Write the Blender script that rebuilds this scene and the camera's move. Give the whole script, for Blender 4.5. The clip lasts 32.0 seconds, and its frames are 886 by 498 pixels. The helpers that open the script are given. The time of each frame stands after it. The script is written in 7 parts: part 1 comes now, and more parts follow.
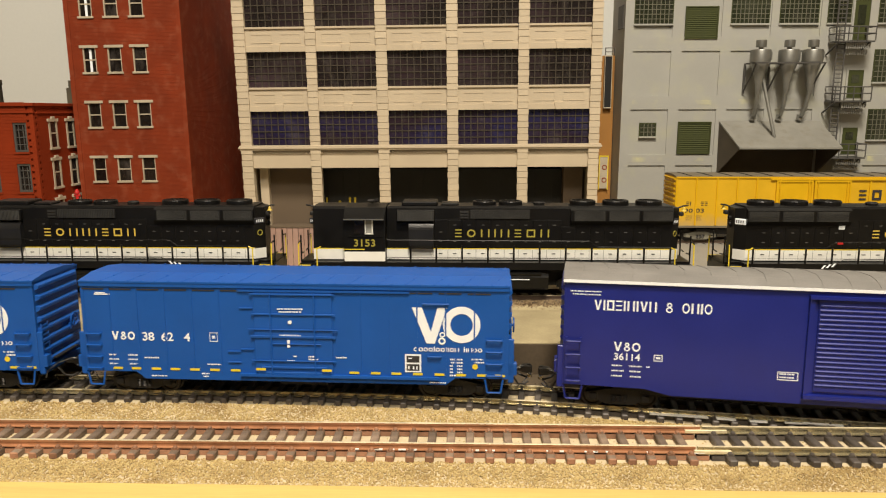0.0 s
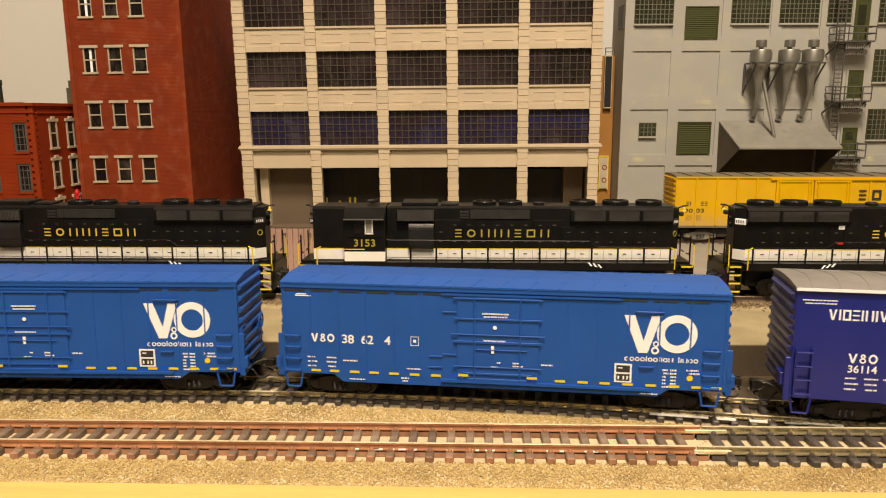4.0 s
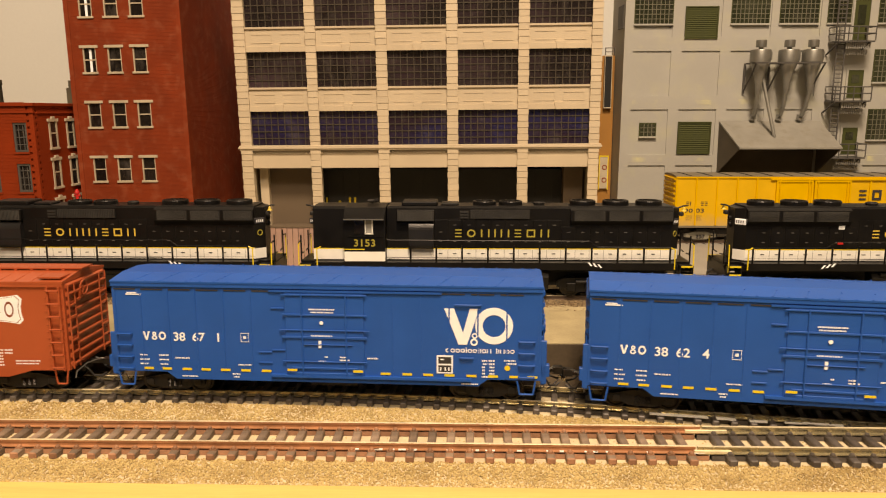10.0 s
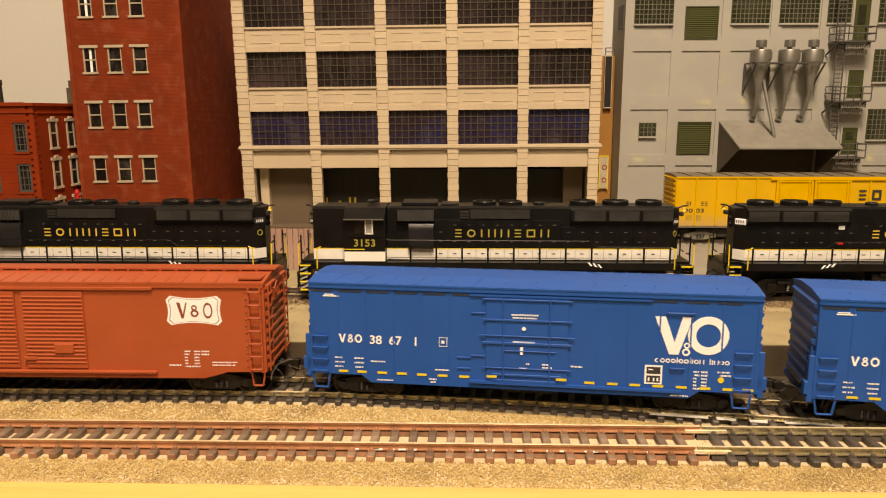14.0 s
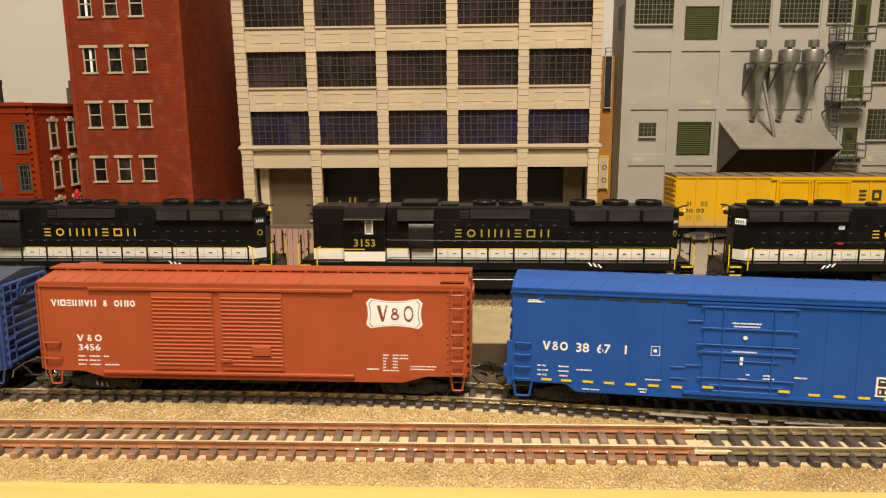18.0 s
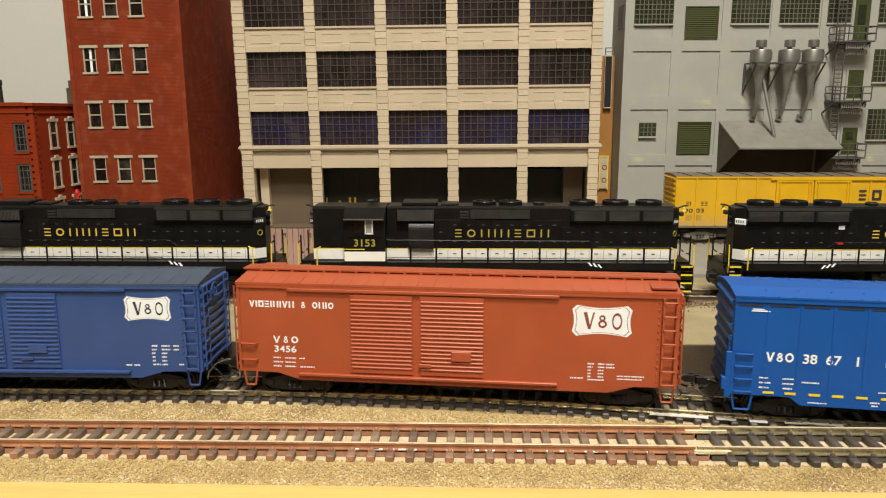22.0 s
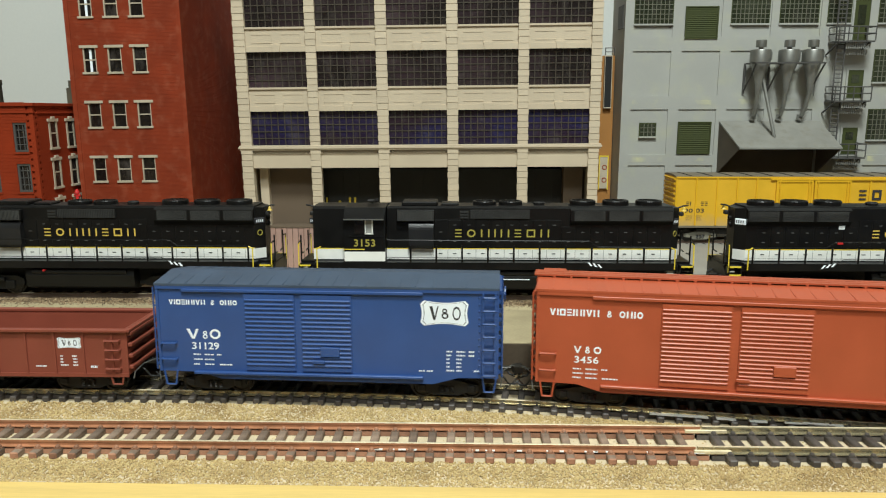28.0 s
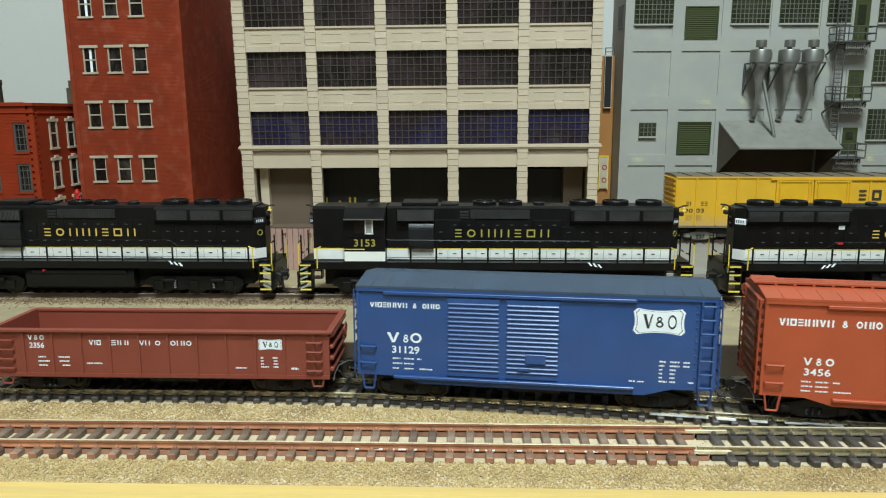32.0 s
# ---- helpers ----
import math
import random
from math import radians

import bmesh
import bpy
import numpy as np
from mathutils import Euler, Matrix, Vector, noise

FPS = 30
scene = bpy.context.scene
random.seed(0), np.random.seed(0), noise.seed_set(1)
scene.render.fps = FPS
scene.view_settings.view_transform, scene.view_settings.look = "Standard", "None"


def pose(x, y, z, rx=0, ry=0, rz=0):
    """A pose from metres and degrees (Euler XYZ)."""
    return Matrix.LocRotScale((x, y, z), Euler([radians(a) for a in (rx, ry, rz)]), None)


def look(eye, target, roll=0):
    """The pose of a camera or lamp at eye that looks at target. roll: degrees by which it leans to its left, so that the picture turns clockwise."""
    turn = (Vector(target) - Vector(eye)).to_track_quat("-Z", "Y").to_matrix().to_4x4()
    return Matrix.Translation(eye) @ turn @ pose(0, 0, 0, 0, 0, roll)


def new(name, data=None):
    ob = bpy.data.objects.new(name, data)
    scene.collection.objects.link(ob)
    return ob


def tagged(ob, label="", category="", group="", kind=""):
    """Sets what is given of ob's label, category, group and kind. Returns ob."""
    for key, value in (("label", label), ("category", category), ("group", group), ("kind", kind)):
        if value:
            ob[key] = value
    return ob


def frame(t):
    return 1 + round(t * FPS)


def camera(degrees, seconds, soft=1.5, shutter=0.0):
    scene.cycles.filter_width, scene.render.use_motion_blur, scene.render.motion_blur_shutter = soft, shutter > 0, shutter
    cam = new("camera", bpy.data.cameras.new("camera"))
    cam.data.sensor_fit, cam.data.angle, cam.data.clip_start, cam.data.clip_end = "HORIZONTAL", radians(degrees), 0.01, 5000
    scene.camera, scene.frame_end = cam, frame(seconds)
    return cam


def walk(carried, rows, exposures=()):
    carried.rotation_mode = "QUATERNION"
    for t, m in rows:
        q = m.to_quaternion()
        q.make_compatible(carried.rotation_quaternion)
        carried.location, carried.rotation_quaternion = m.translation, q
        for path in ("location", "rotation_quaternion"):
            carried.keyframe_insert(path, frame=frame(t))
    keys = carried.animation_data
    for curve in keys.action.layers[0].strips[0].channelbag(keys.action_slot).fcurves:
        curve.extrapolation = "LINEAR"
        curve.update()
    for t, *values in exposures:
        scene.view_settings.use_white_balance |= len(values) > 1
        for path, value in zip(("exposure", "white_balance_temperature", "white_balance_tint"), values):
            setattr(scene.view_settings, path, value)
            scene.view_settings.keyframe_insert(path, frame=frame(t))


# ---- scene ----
EYE = Vector((0.0, -0.259736, 0.113981))
AIM = Vector((-0.028547, 0.984733, -0.171711))
cam = camera(61.15, 32.0, soft=1.15, shutter=0.5)
VIEW = look(EYE, EYE + AIM, -0.089)
# the clip's camera drifts from neutral to warm and then to cool
WHITE = [(0, 0.0, 6150, 6), (3, 0.0, 6750, 10), (6, 0.0, 7350, 14), (9, 0.0, 7750, 16), (13, 0.0, 7900, 16), (16, 0.0, 7150, 13), (19, 0.0, 6350, 10), (24, -0.03, 5450, 0), (28, -0.06, 4980, -5), (32, -0.09, 4650, -8)]
walk(cam, [(0, VIEW), (32, VIEW)], exposures=WHITE)

# ---- light: unseen lamps in a room, one over the layout and one as fill ----
world = bpy.data.worlds.new("room_air")
scene.world = world
world.use_nodes = True
world.node_tree.nodes["Background"].inputs[0].default_value = (1.0, 0.92, 0.82, 1)
world.node_tree.nodes["Background"].inputs[1].default_value = 0.055


def unseen_lamp(x, y, z, w, d, watts, target, colour=(1.0, 0.86, 0.62)):
    lamp = bpy.data.lights.new("unseen_lamp", "AREA")
    lamp.shape, lamp.size, lamp.size_y, lamp.energy, lamp.color = "RECTANGLE", w, d, watts, colour
    ob = new("unseen_lamp", lamp)
    ob.matrix_basis = look(Vector((x, y, z)), Vector(target))
    return ob


LAMP = (1.0, 0.84, 0.66)
# one lamp over the train, a broader fill lamp added behind the camera
unseen_lamp(0.10, -0.50, 1.22, 0.20, 0.20, 23.6, (0.0, 0.1, 0.0), LAMP)
unseen_lamp(0.0, -1.20, 1.36, 0.6, 0.3, 15.6, (0.0, 0.1, 0.0), LAMP)

# ---- materials ----
def nodes_of(name, rough, metal=0.0):
    m = bpy.data.materials.new(name)
    m.use_nodes = True
    nt = m.node_tree
    b = nt.nodes["Principled BSDF"]
    b.inputs["Roughness"].default_value = rough
    b.inputs["Metallic"].default_value = metal
    return m, nt, b


def lit(c, k):
    return tuple(min(1.0, max(0.0, v * k)) for v in c[:3]) + (1.0,)


def paint(name, col, rough=0.45, vary=0.18, grain=2500.0, stain=90.0, bump=0.15, metal=0.0, dirt=None, dirt_amount=0.0, per_piece=0.0):
    """A painted or moulded surface: broad stains, fine grain and slight relief, in object space."""
    m, nt, b = nodes_of(name, rough, metal)
    N, L = nt.nodes, nt.links
    tc = N.new("ShaderNodeTexCoord")
    broad = N.new("ShaderNodeTexNoise")
    broad.inputs["Scale"].default_value, broad.inputs["Detail"].default_value = stain, 6
    fine = N.new("ShaderNodeTexNoise")
    fine.inputs["Scale"].default_value, fine.inputs["Detail"].default_value = grain, 3
    L.new(tc.outputs["Object"], broad.inputs["Vector"])
    L.new(tc.outputs["Object"], fine.inputs["Vector"])
    ramp = N.new("ShaderNodeValToRGB")
    ramp.color_ramp.elements[0].position, ramp.color_ramp.elements[1].position = 0.3, 0.7
    ramp.color_ramp.elements[0].color, ramp.color_ramp.elements[1].color = lit(col, 1 - vary), lit(col, 1 + vary)
    L.new(broad.outputs["Fac"], ramp.inputs["Fac"])
    out = ramp.outputs["Color"]
    mix = N.new("ShaderNodeMix")
    mix.data_type, mix.blend_type = "RGBA", "MULTIPLY"
    mix.inputs["Factor"].default_value = min(1.0, vary * 2.0)
    shade = N.new("ShaderNodeValToRGB")
    shade.color_ramp.elements[0].position, shade.color_ramp.elements[1].position = 0.35, 0.6
    shade.color_ramp.elements[0].color = (0.7, 0.7, 0.7, 1)
    L.new(fine.outputs["Fac"], shade.inputs["Fac"])
    L.new(out, mix.inputs["A"])
    L.new(shade.outputs["Color"], mix.inputs["B"])
    out = mix.outputs["Result"]
    if dirt:
        d = N.new("ShaderNodeTexNoise")
        d.inputs["Scale"].default_value, d.inputs["Detail"].default_value = stain * 2.7, 8
        L.new(tc.outputs["Object"], d.inputs["Vector"])
        cut = N.new("ShaderNodeMapRange")
        cut.inputs["From Min"].default_value, cut.inputs["From Max"].default_value = 0.5, 0.75
        cut.inputs["To Max"].default_value = dirt_amount
        L.new(d.outputs["Fac"], cut.inputs["Value"])
        mx = N.new("ShaderNodeMix")
        mx.data_type = "RGBA"
        mx.inputs["B"].default_value = (*dirt, 1)
        L.new(cut.outputs["Result"], mx.inputs["Factor"])
        L.new(out, mx.inputs["A"])
        out = mx.outputs["Result"]
    if per_piece:
        info = N.new("ShaderNodeObjectInfo")
        rg = N.new("ShaderNodeMapRange")
        rg.inputs["To Min"].default_value, rg.inputs["To Max"].default_value = 1 - per_piece, 1 + per_piece
        L.new(info.outputs["Random"], rg.inputs["Value"])
        sc = N.new("ShaderNodeVectorMath")
        sc.operation = "SCALE"
        L.new(out, sc.inputs[0])
        L.new(rg.outputs["Result"], sc.inputs["Scale"])
        out = sc.outputs["Vector"]
    L.new(out, b.inputs["Base Color"])
    if bump:
        bp = N.new("ShaderNodeBump")
        bp.inputs["Strength"].default_value, bp.inputs["Distance"].default_value = bump, 0.0003
        L.new(fine.outputs["Fac"], bp.inputs["Height"])
        L.new(bp.outputs["Normal"], b.inputs["Normal"])
    rr = N.new("ShaderNodeMapRange")
    rr.inputs["To Min"].default_value, rr.inputs["To Max"].default_value = max(0.05, rough - 0.1), min(1.0, rough + 0.12)
    L.new(broad.outputs["Fac"], rr.inputs["Value"])
    L.new(rr.outputs["Result"], b.inputs["Roughness"])
    return m


# ---- mesh helpers, in millimetres ----
MM = 0.001


def bx(bm, x0, x1, y0, y1, z0, z1, bevel=0.0):
    vs = [bm.verts.new((x, y, z)) for x in (x0, x1) for y in (y0, y1) for z in (z0, z1)]
    fs = [bm.faces.new([vs[i] for i in q]) for q in ((0, 1, 3, 2), (4, 6, 7, 5), (0, 4, 5, 1), (2, 3, 7, 6), (0, 2, 6, 4), (1, 5, 7, 3))]
    if bevel:
        es = list({e for f in fs for e in f.edges})
        bmesh.ops.bevel(bm, geom=es, offset=bevel, segments=1, affect="EDGES", profile=0.5)
    return vs


def rod(bm, a, b, r, seg=6, r2=None):
    a, b = Vector(a), Vector(b)
    d = (b - a).normalized()
    side = d.orthogonal().normalized()
    up = d.cross(side)
    r2 = r if r2 is None else r2
    ring = lambda c, k: [bm.verts.new(c + (side * math.cos(2 * math.pi * i / seg) + up * math.sin(2 * math.pi * i / seg)) * k) for i in range(seg)]
    p, q = ring(a, r), ring(b, r2)
    for i in range(seg):
        j = (i + 1) % seg
        bm.faces.new((p[i], p[j], q[j], q[i]))
    bm.faces.new(p[::-1])
    bm.faces.new(q)


def line(bm, pts, r, seg=6):
    for a, b in zip(pts, pts[1:]):
        rod(bm, a, b, r, seg)


def prism(bm, pts, axis, a, b):
    """Extrude a polygon along an axis; pts are the two other coordinates, in xyz order."""
    def at(p, c):
        return {"x": (c, p[0], p[1]), "y": (p[0], c, p[1]), "z": (p[0], p[1], c)}[axis]
    lo = [bm.verts.new(at(p, a)) for p in pts]
    hi = [bm.verts.new(at(p, b)) for p in pts]
    bm.faces.new(lo)
    bm.faces.new(hi[::-1])
    n = len(pts)
    for i in range(n):
        j = (i + 1) % n
        bm.faces.new((lo[j], lo[i], hi[i], hi[j]))


def lathe(bm, prof, centre=(0, 0, 0), axis="z", seg=20):
    """Turn a profile of (radius, height) about an axis."""
    rings = []
    for r, h in prof:
        ring = []
        for i in range(seg):
            c, s = r * math.cos(2 * math.pi * i / seg), r * math.sin(2 * math.pi * i / seg)
            p = {"z": (c, s, h), "y": (c, h, s), "x": (h, c, s)}[axis]
            ring.append(bm.verts.new(Vector(centre) + Vector(p)))
        rings.append(ring)
    for p, q in zip(rings, rings[1:]):
        for i in range(seg):
            j = (i + 1) % seg
            bm.faces.new((p[i], p[j], q[j], q[i]))
    bm.faces.new(rings[0][::-1])
    bm.faces.new(rings[-1])


def mesh_of(name, bm, material):
    bmesh.ops.recalc_face_normals(bm, faces=bm.faces)
    bm.transform(Matrix.Scale(MM, 4))
    me = bpy.data.meshes.new(name)
    bm.to_mesh(me)
    bm.free()
    me.materials.append(material)
    return me


SPLIT = {"company_name": "letter_bar", "reporting_marks": "letter_bar", "slogan": "letter_bar"}


def part(name, bm, material, parent, label="", smooth=False):
    if name in SPLIT:
        # lettering: every letter's bar is a piece of its own
        row = new(name)
        row.parent = parent
        bm.verts.ensure_lookup_table()
        left = set(bm.verts)
        while left:
            todo, isle = [left.pop()], []
            while todo:
                v = todo.pop()
                isle.append(v)
                for e in v.link_edges:
                    o = e.other_vert(v)
                    if o in left:
                        left.remove(o)
                        todo.append(o)
            piece, twin = B(), {}
            for v in isle:
                twin[v] = piece.verts.new(v.co)
            for f in {f for v in isle for f in v.link_faces}:
                piece.faces.new([twin[v] for v in f.verts])
            part(SPLIT[name], piece, material, row)
        bm.free()
        return row
    me = mesh_of(name, bm, material)
    if smooth:
        for p in me.polygons:
            p.use_smooth = True
        me.set_sharp_from_angle(angle=radians(40))
    ob = new(name, me)
    ob.parent = parent
    if name == "small_print":
        return tagged(ob, label, kind="stuff")
    return tagged(ob, label)


def shared(name, me, parent, x, y, z, rz=0, ry=0, sx=1.0, sz=1.0):
    """One more piece on a mesh that alike pieces share; place in millimetres."""
    ob = new(name, me)
    ob.parent = parent
    ob.matrix_basis = pose(x * MM, y * MM, z * MM, 0, ry, rz) @ Matrix.Diagonal((sx, 1, sz, 1))
    return ob


def thing(name, label, category, group="", m=None, kind=""):
    ob = tagged(new(name), label, category, group, kind)
    if m is not None:
        ob.matrix_basis = m
    return ob


def B():
    return bmesh.new()


ONE_PIECE = {"frame", "front_wall", "panel_moulding", "shelf_frame", "door_frame", "step_well", "ladder", "underframe", "window_frame", "centre_sill", "cornice", "door_latch", "corner_brace", "hood", "chimney", "sill"}


def boxes(name, material, parent, rows, label="", bevel=0.0):
    """Boxes as parts: one mesh each, or one mesh for the pieces of a frame. Returns the first."""
    groups = [rows] if name in ONE_PIECE else [[r] for r in rows]
    made = []
    for g in groups:
        bm = B()
        for r in g:
            bx(bm, *r, bevel=bevel)
        made.append(part(name, bm, material, parent, label))
    return made[0]


def words(name, text, size, x, y, z, material, parent, flip=False, squeeze=1.0, spacing=1.0, depth=0.05):
    """Lettering on a side wall: size is the height of the capitals; x is the left end as it is read."""
    cu = bpy.data.curves.new("lettering", "FONT")
    cu.body, cu.size, cu.extrude, cu.space_character, cu.offset = text, size / 0.72 * MM, depth * MM, spacing, size * 0.022 * MM
    tmp = bpy.data.objects.new("lettering", cu)
    me = bpy.data.meshes.new_from_object(tmp)
    bpy.data.objects.remove(tmp)
    me.materials.clear()
    me.materials.append(material)
    ob = new(name, me)
    ob.parent = parent
    ob.matrix_basis = pose(x * MM, y * MM, z * MM, 90, 0, 180 if flip else 0) @ Matrix.Diagonal((squeeze, 1, 1, 1))
    return ob


def ring_shape(bm, cx, cz, ro, ri, y0, y1, seg=40, sx=1.0):
    vs = []
    for i in range(seg):
        c, s = math.cos(2 * math.pi * i / seg), math.sin(2 * math.pi * i / seg)
        vs.append([bm.verts.new((cx + r * c * sx, y, cz + r * s)) for r, y in ((ro, y0), (ri, y0), (ri, y1), (ro, y1))])
    for i in range(seg):
        a, b = vs[i], vs[(i + 1) % seg]
        for k in range(4):
            l = (k + 1) % 4
            bm.faces.new((a[k], b[k], b[l], a[l]))


def letter_bars(bm, x0, x1, z0, h, y, pattern, sign=1, thick=0.06, fill=0.8, stroke=0.2):
    """A name shown as plain shapes only: bars, frames, rings and wedges of the letters' size and weight."""
    size = {" ": 0.8, "i": 0.42, "l": 0.42, "e": 0.86}
    wide = sum(size.get(k, 1.0) for k in pattern) - (1 - fill)
    u = (x1 - x0) / wide
    x, t = x0, h * stroke
    a, b = sorted((y, y - sign * thick))
    for k in pattern:
        p, q = x, x + (size.get(k, 1.0) - (1 - fill)) * u
        m, top = (p + q) / 2, z0 + h
        d = min(t, (q - p) * 0.36)
        if k in "il":
            bx(bm, m - t / 2, m + t / 2, a, b, z0, top + (h * 0.3 if k == "l" else 0))
        elif k == "o":
            ring_shape(bm, m, z0 + h / 2, h / 2, h / 2 - t, b, a, 20, (q - p) / h)
        elif k == "8":
            ring_shape(bm, m, z0 + h * 0.28, h * 0.28, h * 0.28 - t * 0.7, b, a, 16, 1.15)
            ring_shape(bm, m, z0 + h * 0.74, h * 0.24, h * 0.24 - t * 0.7, b + 0.004, a - 0.004, 16, 1.0)
        elif k == "x":
            outer, inner = ((p, z0), (q, z0), (q, top), (p, top)), ((p + d, z0 + t), (q - d, z0 + t), (q - d, top - t), (p + d, top - t))
            rings = [[bm.verts.new((v[0], w, v[1])) for v in shape] for shape, w in ((outer, b), (inner, b), (inner, a), (outer, a))]
            for r0, r1 in zip(rings, rings[1:] + rings[:1]):
                for n in range(4):
                    bm.faces.new((r0[n], r0[n - 1], r1[n - 1], r1[n]))
        elif k == "v":
            prism(bm, [(p, top), (p + d, top), (m, z0 + t * 1.5), (q - d, top), (q, top), (m + d / 2, z0), (m - d / 2, z0)], "y", a, b)
        elif k == "d":
            bx(bm, p, p + d, a, b, z0, top)
            bx(bm, q - d, q, a, b, z0, top)
        elif k == "e":
            for n in range(3):
                bx(bm, p, q, a, b, z0 + n * (h - t * 0.8) / 2, z0 + n * (h - t * 0.8) / 2 + t * 0.8)
        x += size.get(k, 1.0) * u


# ---- the moving train's track: straight, then a long bend, then straight ----
BEND_A, BEND_B, BEND_Y, BEND_K = -0.11, 0.06, 0.05257, -0.45231


def track_y(x):
    u = min(max(x, BEND_A), BEND_B) - BEND_A
    return BEND_Y + BEND_K * (u * u + (2 * (BEND_B - BEND_A) * (x - BEND_B) if x > BEND_B else 0.0))


WAY_X = np.linspace(-1.6, 1.2, 5601)
WAY_Y = np.array([track_y(v) for v in WAY_X])
WAY_S = np.concatenate(([0.0], np.cumsum(np.hypot(np.diff(WAY_X), np.diff(WAY_Y)))))
WAY_S -= np.interp(0.0, WAY_X, WAY_S)


def along(s):
    x = float(np.interp(s, WAY_S, WAY_X))
    return Vector((x, track_y(x), 0.0))


def car_pose(s, half):
    p, q = along(s - 0.7 * half), along(s + 0.7 * half)
    d = q - p
    return Matrix.Translation((p + q) / 2) @ Matrix.Rotation(math.atan2(d.y, d.x), 4, "Z")


# ---- colours ----
M_WOOD = paint("pale_pine_edge", (0.70, 0.51, 0.16), 0.55, 0.16, 900, 25, 0.1)
for n in list(M_WOOD.node_tree.nodes):
    if n.type == "TEX_NOISE":
        grain_map = M_WOOD.node_tree.nodes.new("ShaderNodeMapping")
        grain_map.inputs["Scale"].default_value = (0.12, 4.0, 4.0)
        M_WOOD.node_tree.links.new(n.inputs["Vector"].links[0].from_socket, grain_map.inputs["Vector"])
        M_WOOD.node_tree.links.new(grain_map.outputs["Vector"], n.inputs["Vector"])
M_BASE = paint("sand_coloured_roadbed", (0.61, 0.51, 0.335), 0.9, 0.14, 1500, 120, 0.4)
M_YARD = paint("tan_painted_board", (0.37, 0.31, 0.18), 0.8, 0.16, 900, 40, 0.2, dirt=(0.25, 0.2, 0.12), dirt_amount=0.4)
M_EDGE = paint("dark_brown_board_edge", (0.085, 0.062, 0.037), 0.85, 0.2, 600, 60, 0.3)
M_SKY = paint("pale_grey_backdrop", (0.60, 0.61, 0.59), 0.9, 0.03, 300, 4, 0.0)
M_ROOM = paint("cream_room_wall", (0.45, 0.40, 0.32), 0.9, 0.04, 100, 3, 0.0)
M_RUST = paint("rust_painted_rail", (0.36, 0.165, 0.078), 0.55, 0.25, 2500, 150, 0.25)
M_RUSTTIE = paint("brown_plastic_tie", (0.24, 0.175, 0.125), 0.65, 0.25, 2500, 200, 0.3, per_piece=0.35)
M_RUSTEND = paint("rust_washed_tie", (0.34, 0.175, 0.10), 0.7, 0.25, 2500, 200, 0.3, per_piece=0.3)
M_BRASS = paint("dull_nickel_rail", (0.50, 0.45, 0.30), 0.24, 0.15, 2500, 100, 0.1, metal=0.75)
M_BLACKTIE = paint("black_plastic_tie", (0.092, 0.078, 0.068), 0.5, 0.25, 2500, 200, 0.2, per_piece=0.3)
M_YARDRAIL = paint("dark_rusty_rail", (0.10, 0.068, 0.048), 0.6, 0.25, 2500, 150, 0.2)
M_YARDTIE = paint("grey_brown_tie", (0.07, 0.058, 0.05), 0.8, 0.3, 2000, 200, 0.3, per_piece=0.35)
M_BLACK = paint("satin_black_paint", (0.0065, 0.0062, 0.006), 0.36, 0.2, 2500, 120, 0.08)
M_UNDER = paint("dusty_black_underframe", (0.013, 0.012, 0.011), 0.6, 0.3, 2000, 150, 0.3)
M_WHITE = paint("white_band_paint", (0.84, 0.84, 0.79), 0.4, 0.05, 2500, 90, 0.05)
M_GOLD = paint("gold_lettering", (0.62, 0.45, 0.07), 0.45, 0.08, 2500, 90, 0.0)
M_DULLGOLD = paint("faded_gold_lettering", (0.36, 0.31, 0.05), 0.5, 0.08, 2500, 90, 0.0)
M_YLINE = paint("yellow_handrail", (0.76, 0.60, 0.03), 0.45, 0.08, 2500, 90, 0.0)
M_BLUE = paint("bright_blue_paint", (0.012, 0.088, 0.395), 0.42, 0.06, 2500, 60, 0.06)
M_NAVY = paint("faded_navy_paint", (0.040, 0.082, 0.262), 0.32, 0.08, 2500, 60, 0.08)
M_NAVYROOF = paint("dusty_navy_roof", (0.050, 0.070, 0.112), 0.6, 0.14, 2000, 80, 0.2)
M_PURPLE = paint("violet_blue_paint", (0.011, 0.020, 0.21), 0.32, 0.06, 2500, 60, 0.06)
M_SILVER = paint("weathered_silver_roof", (0.25, 0.24, 0.23), 0.5, 0.14, 2000, 70, 0.2, metal=0.2)
M_RED = paint("boxcar_red_paint", (0.385, 0.081, 0.029), 0.42, 0.07, 2500, 60, 0.08)
M_OXIDE = paint("dull_oxide_red_paint", (0.215, 0.053, 0.029), 0.55, 0.08, 2500, 60, 0.1)
M_YELLOW = paint("warm_yellow_paint", (0.66, 0.395, 0.006), 0.45, 0.06, 2500, 60, 0.06)
M_YROOF = paint("galvanised_car_roof", (0.17, 0.145, 0.10), 0.6, 0.15, 2000, 70, 0.2)
M_LETTER = paint("white_lettering", (0.87, 0.92, 1.0), 0.5, 0.04, 2500, 200, 0.0)
M_INK = paint("dark_lettering", (0.03, 0.03, 0.035), 0.5, 0.04, 2500, 200, 0.0)
M_STEEL = paint("blackened_wheel_steel", (0.05, 0.047, 0.044), 0.35, 0.2, 2500, 200, 0.1, metal=0.8)
M_SHINY = paint("bare_bright_steel", (0.65, 0.63, 0.6), 0.2, 0.08, 2500, 200, 0.05, metal=1.0)
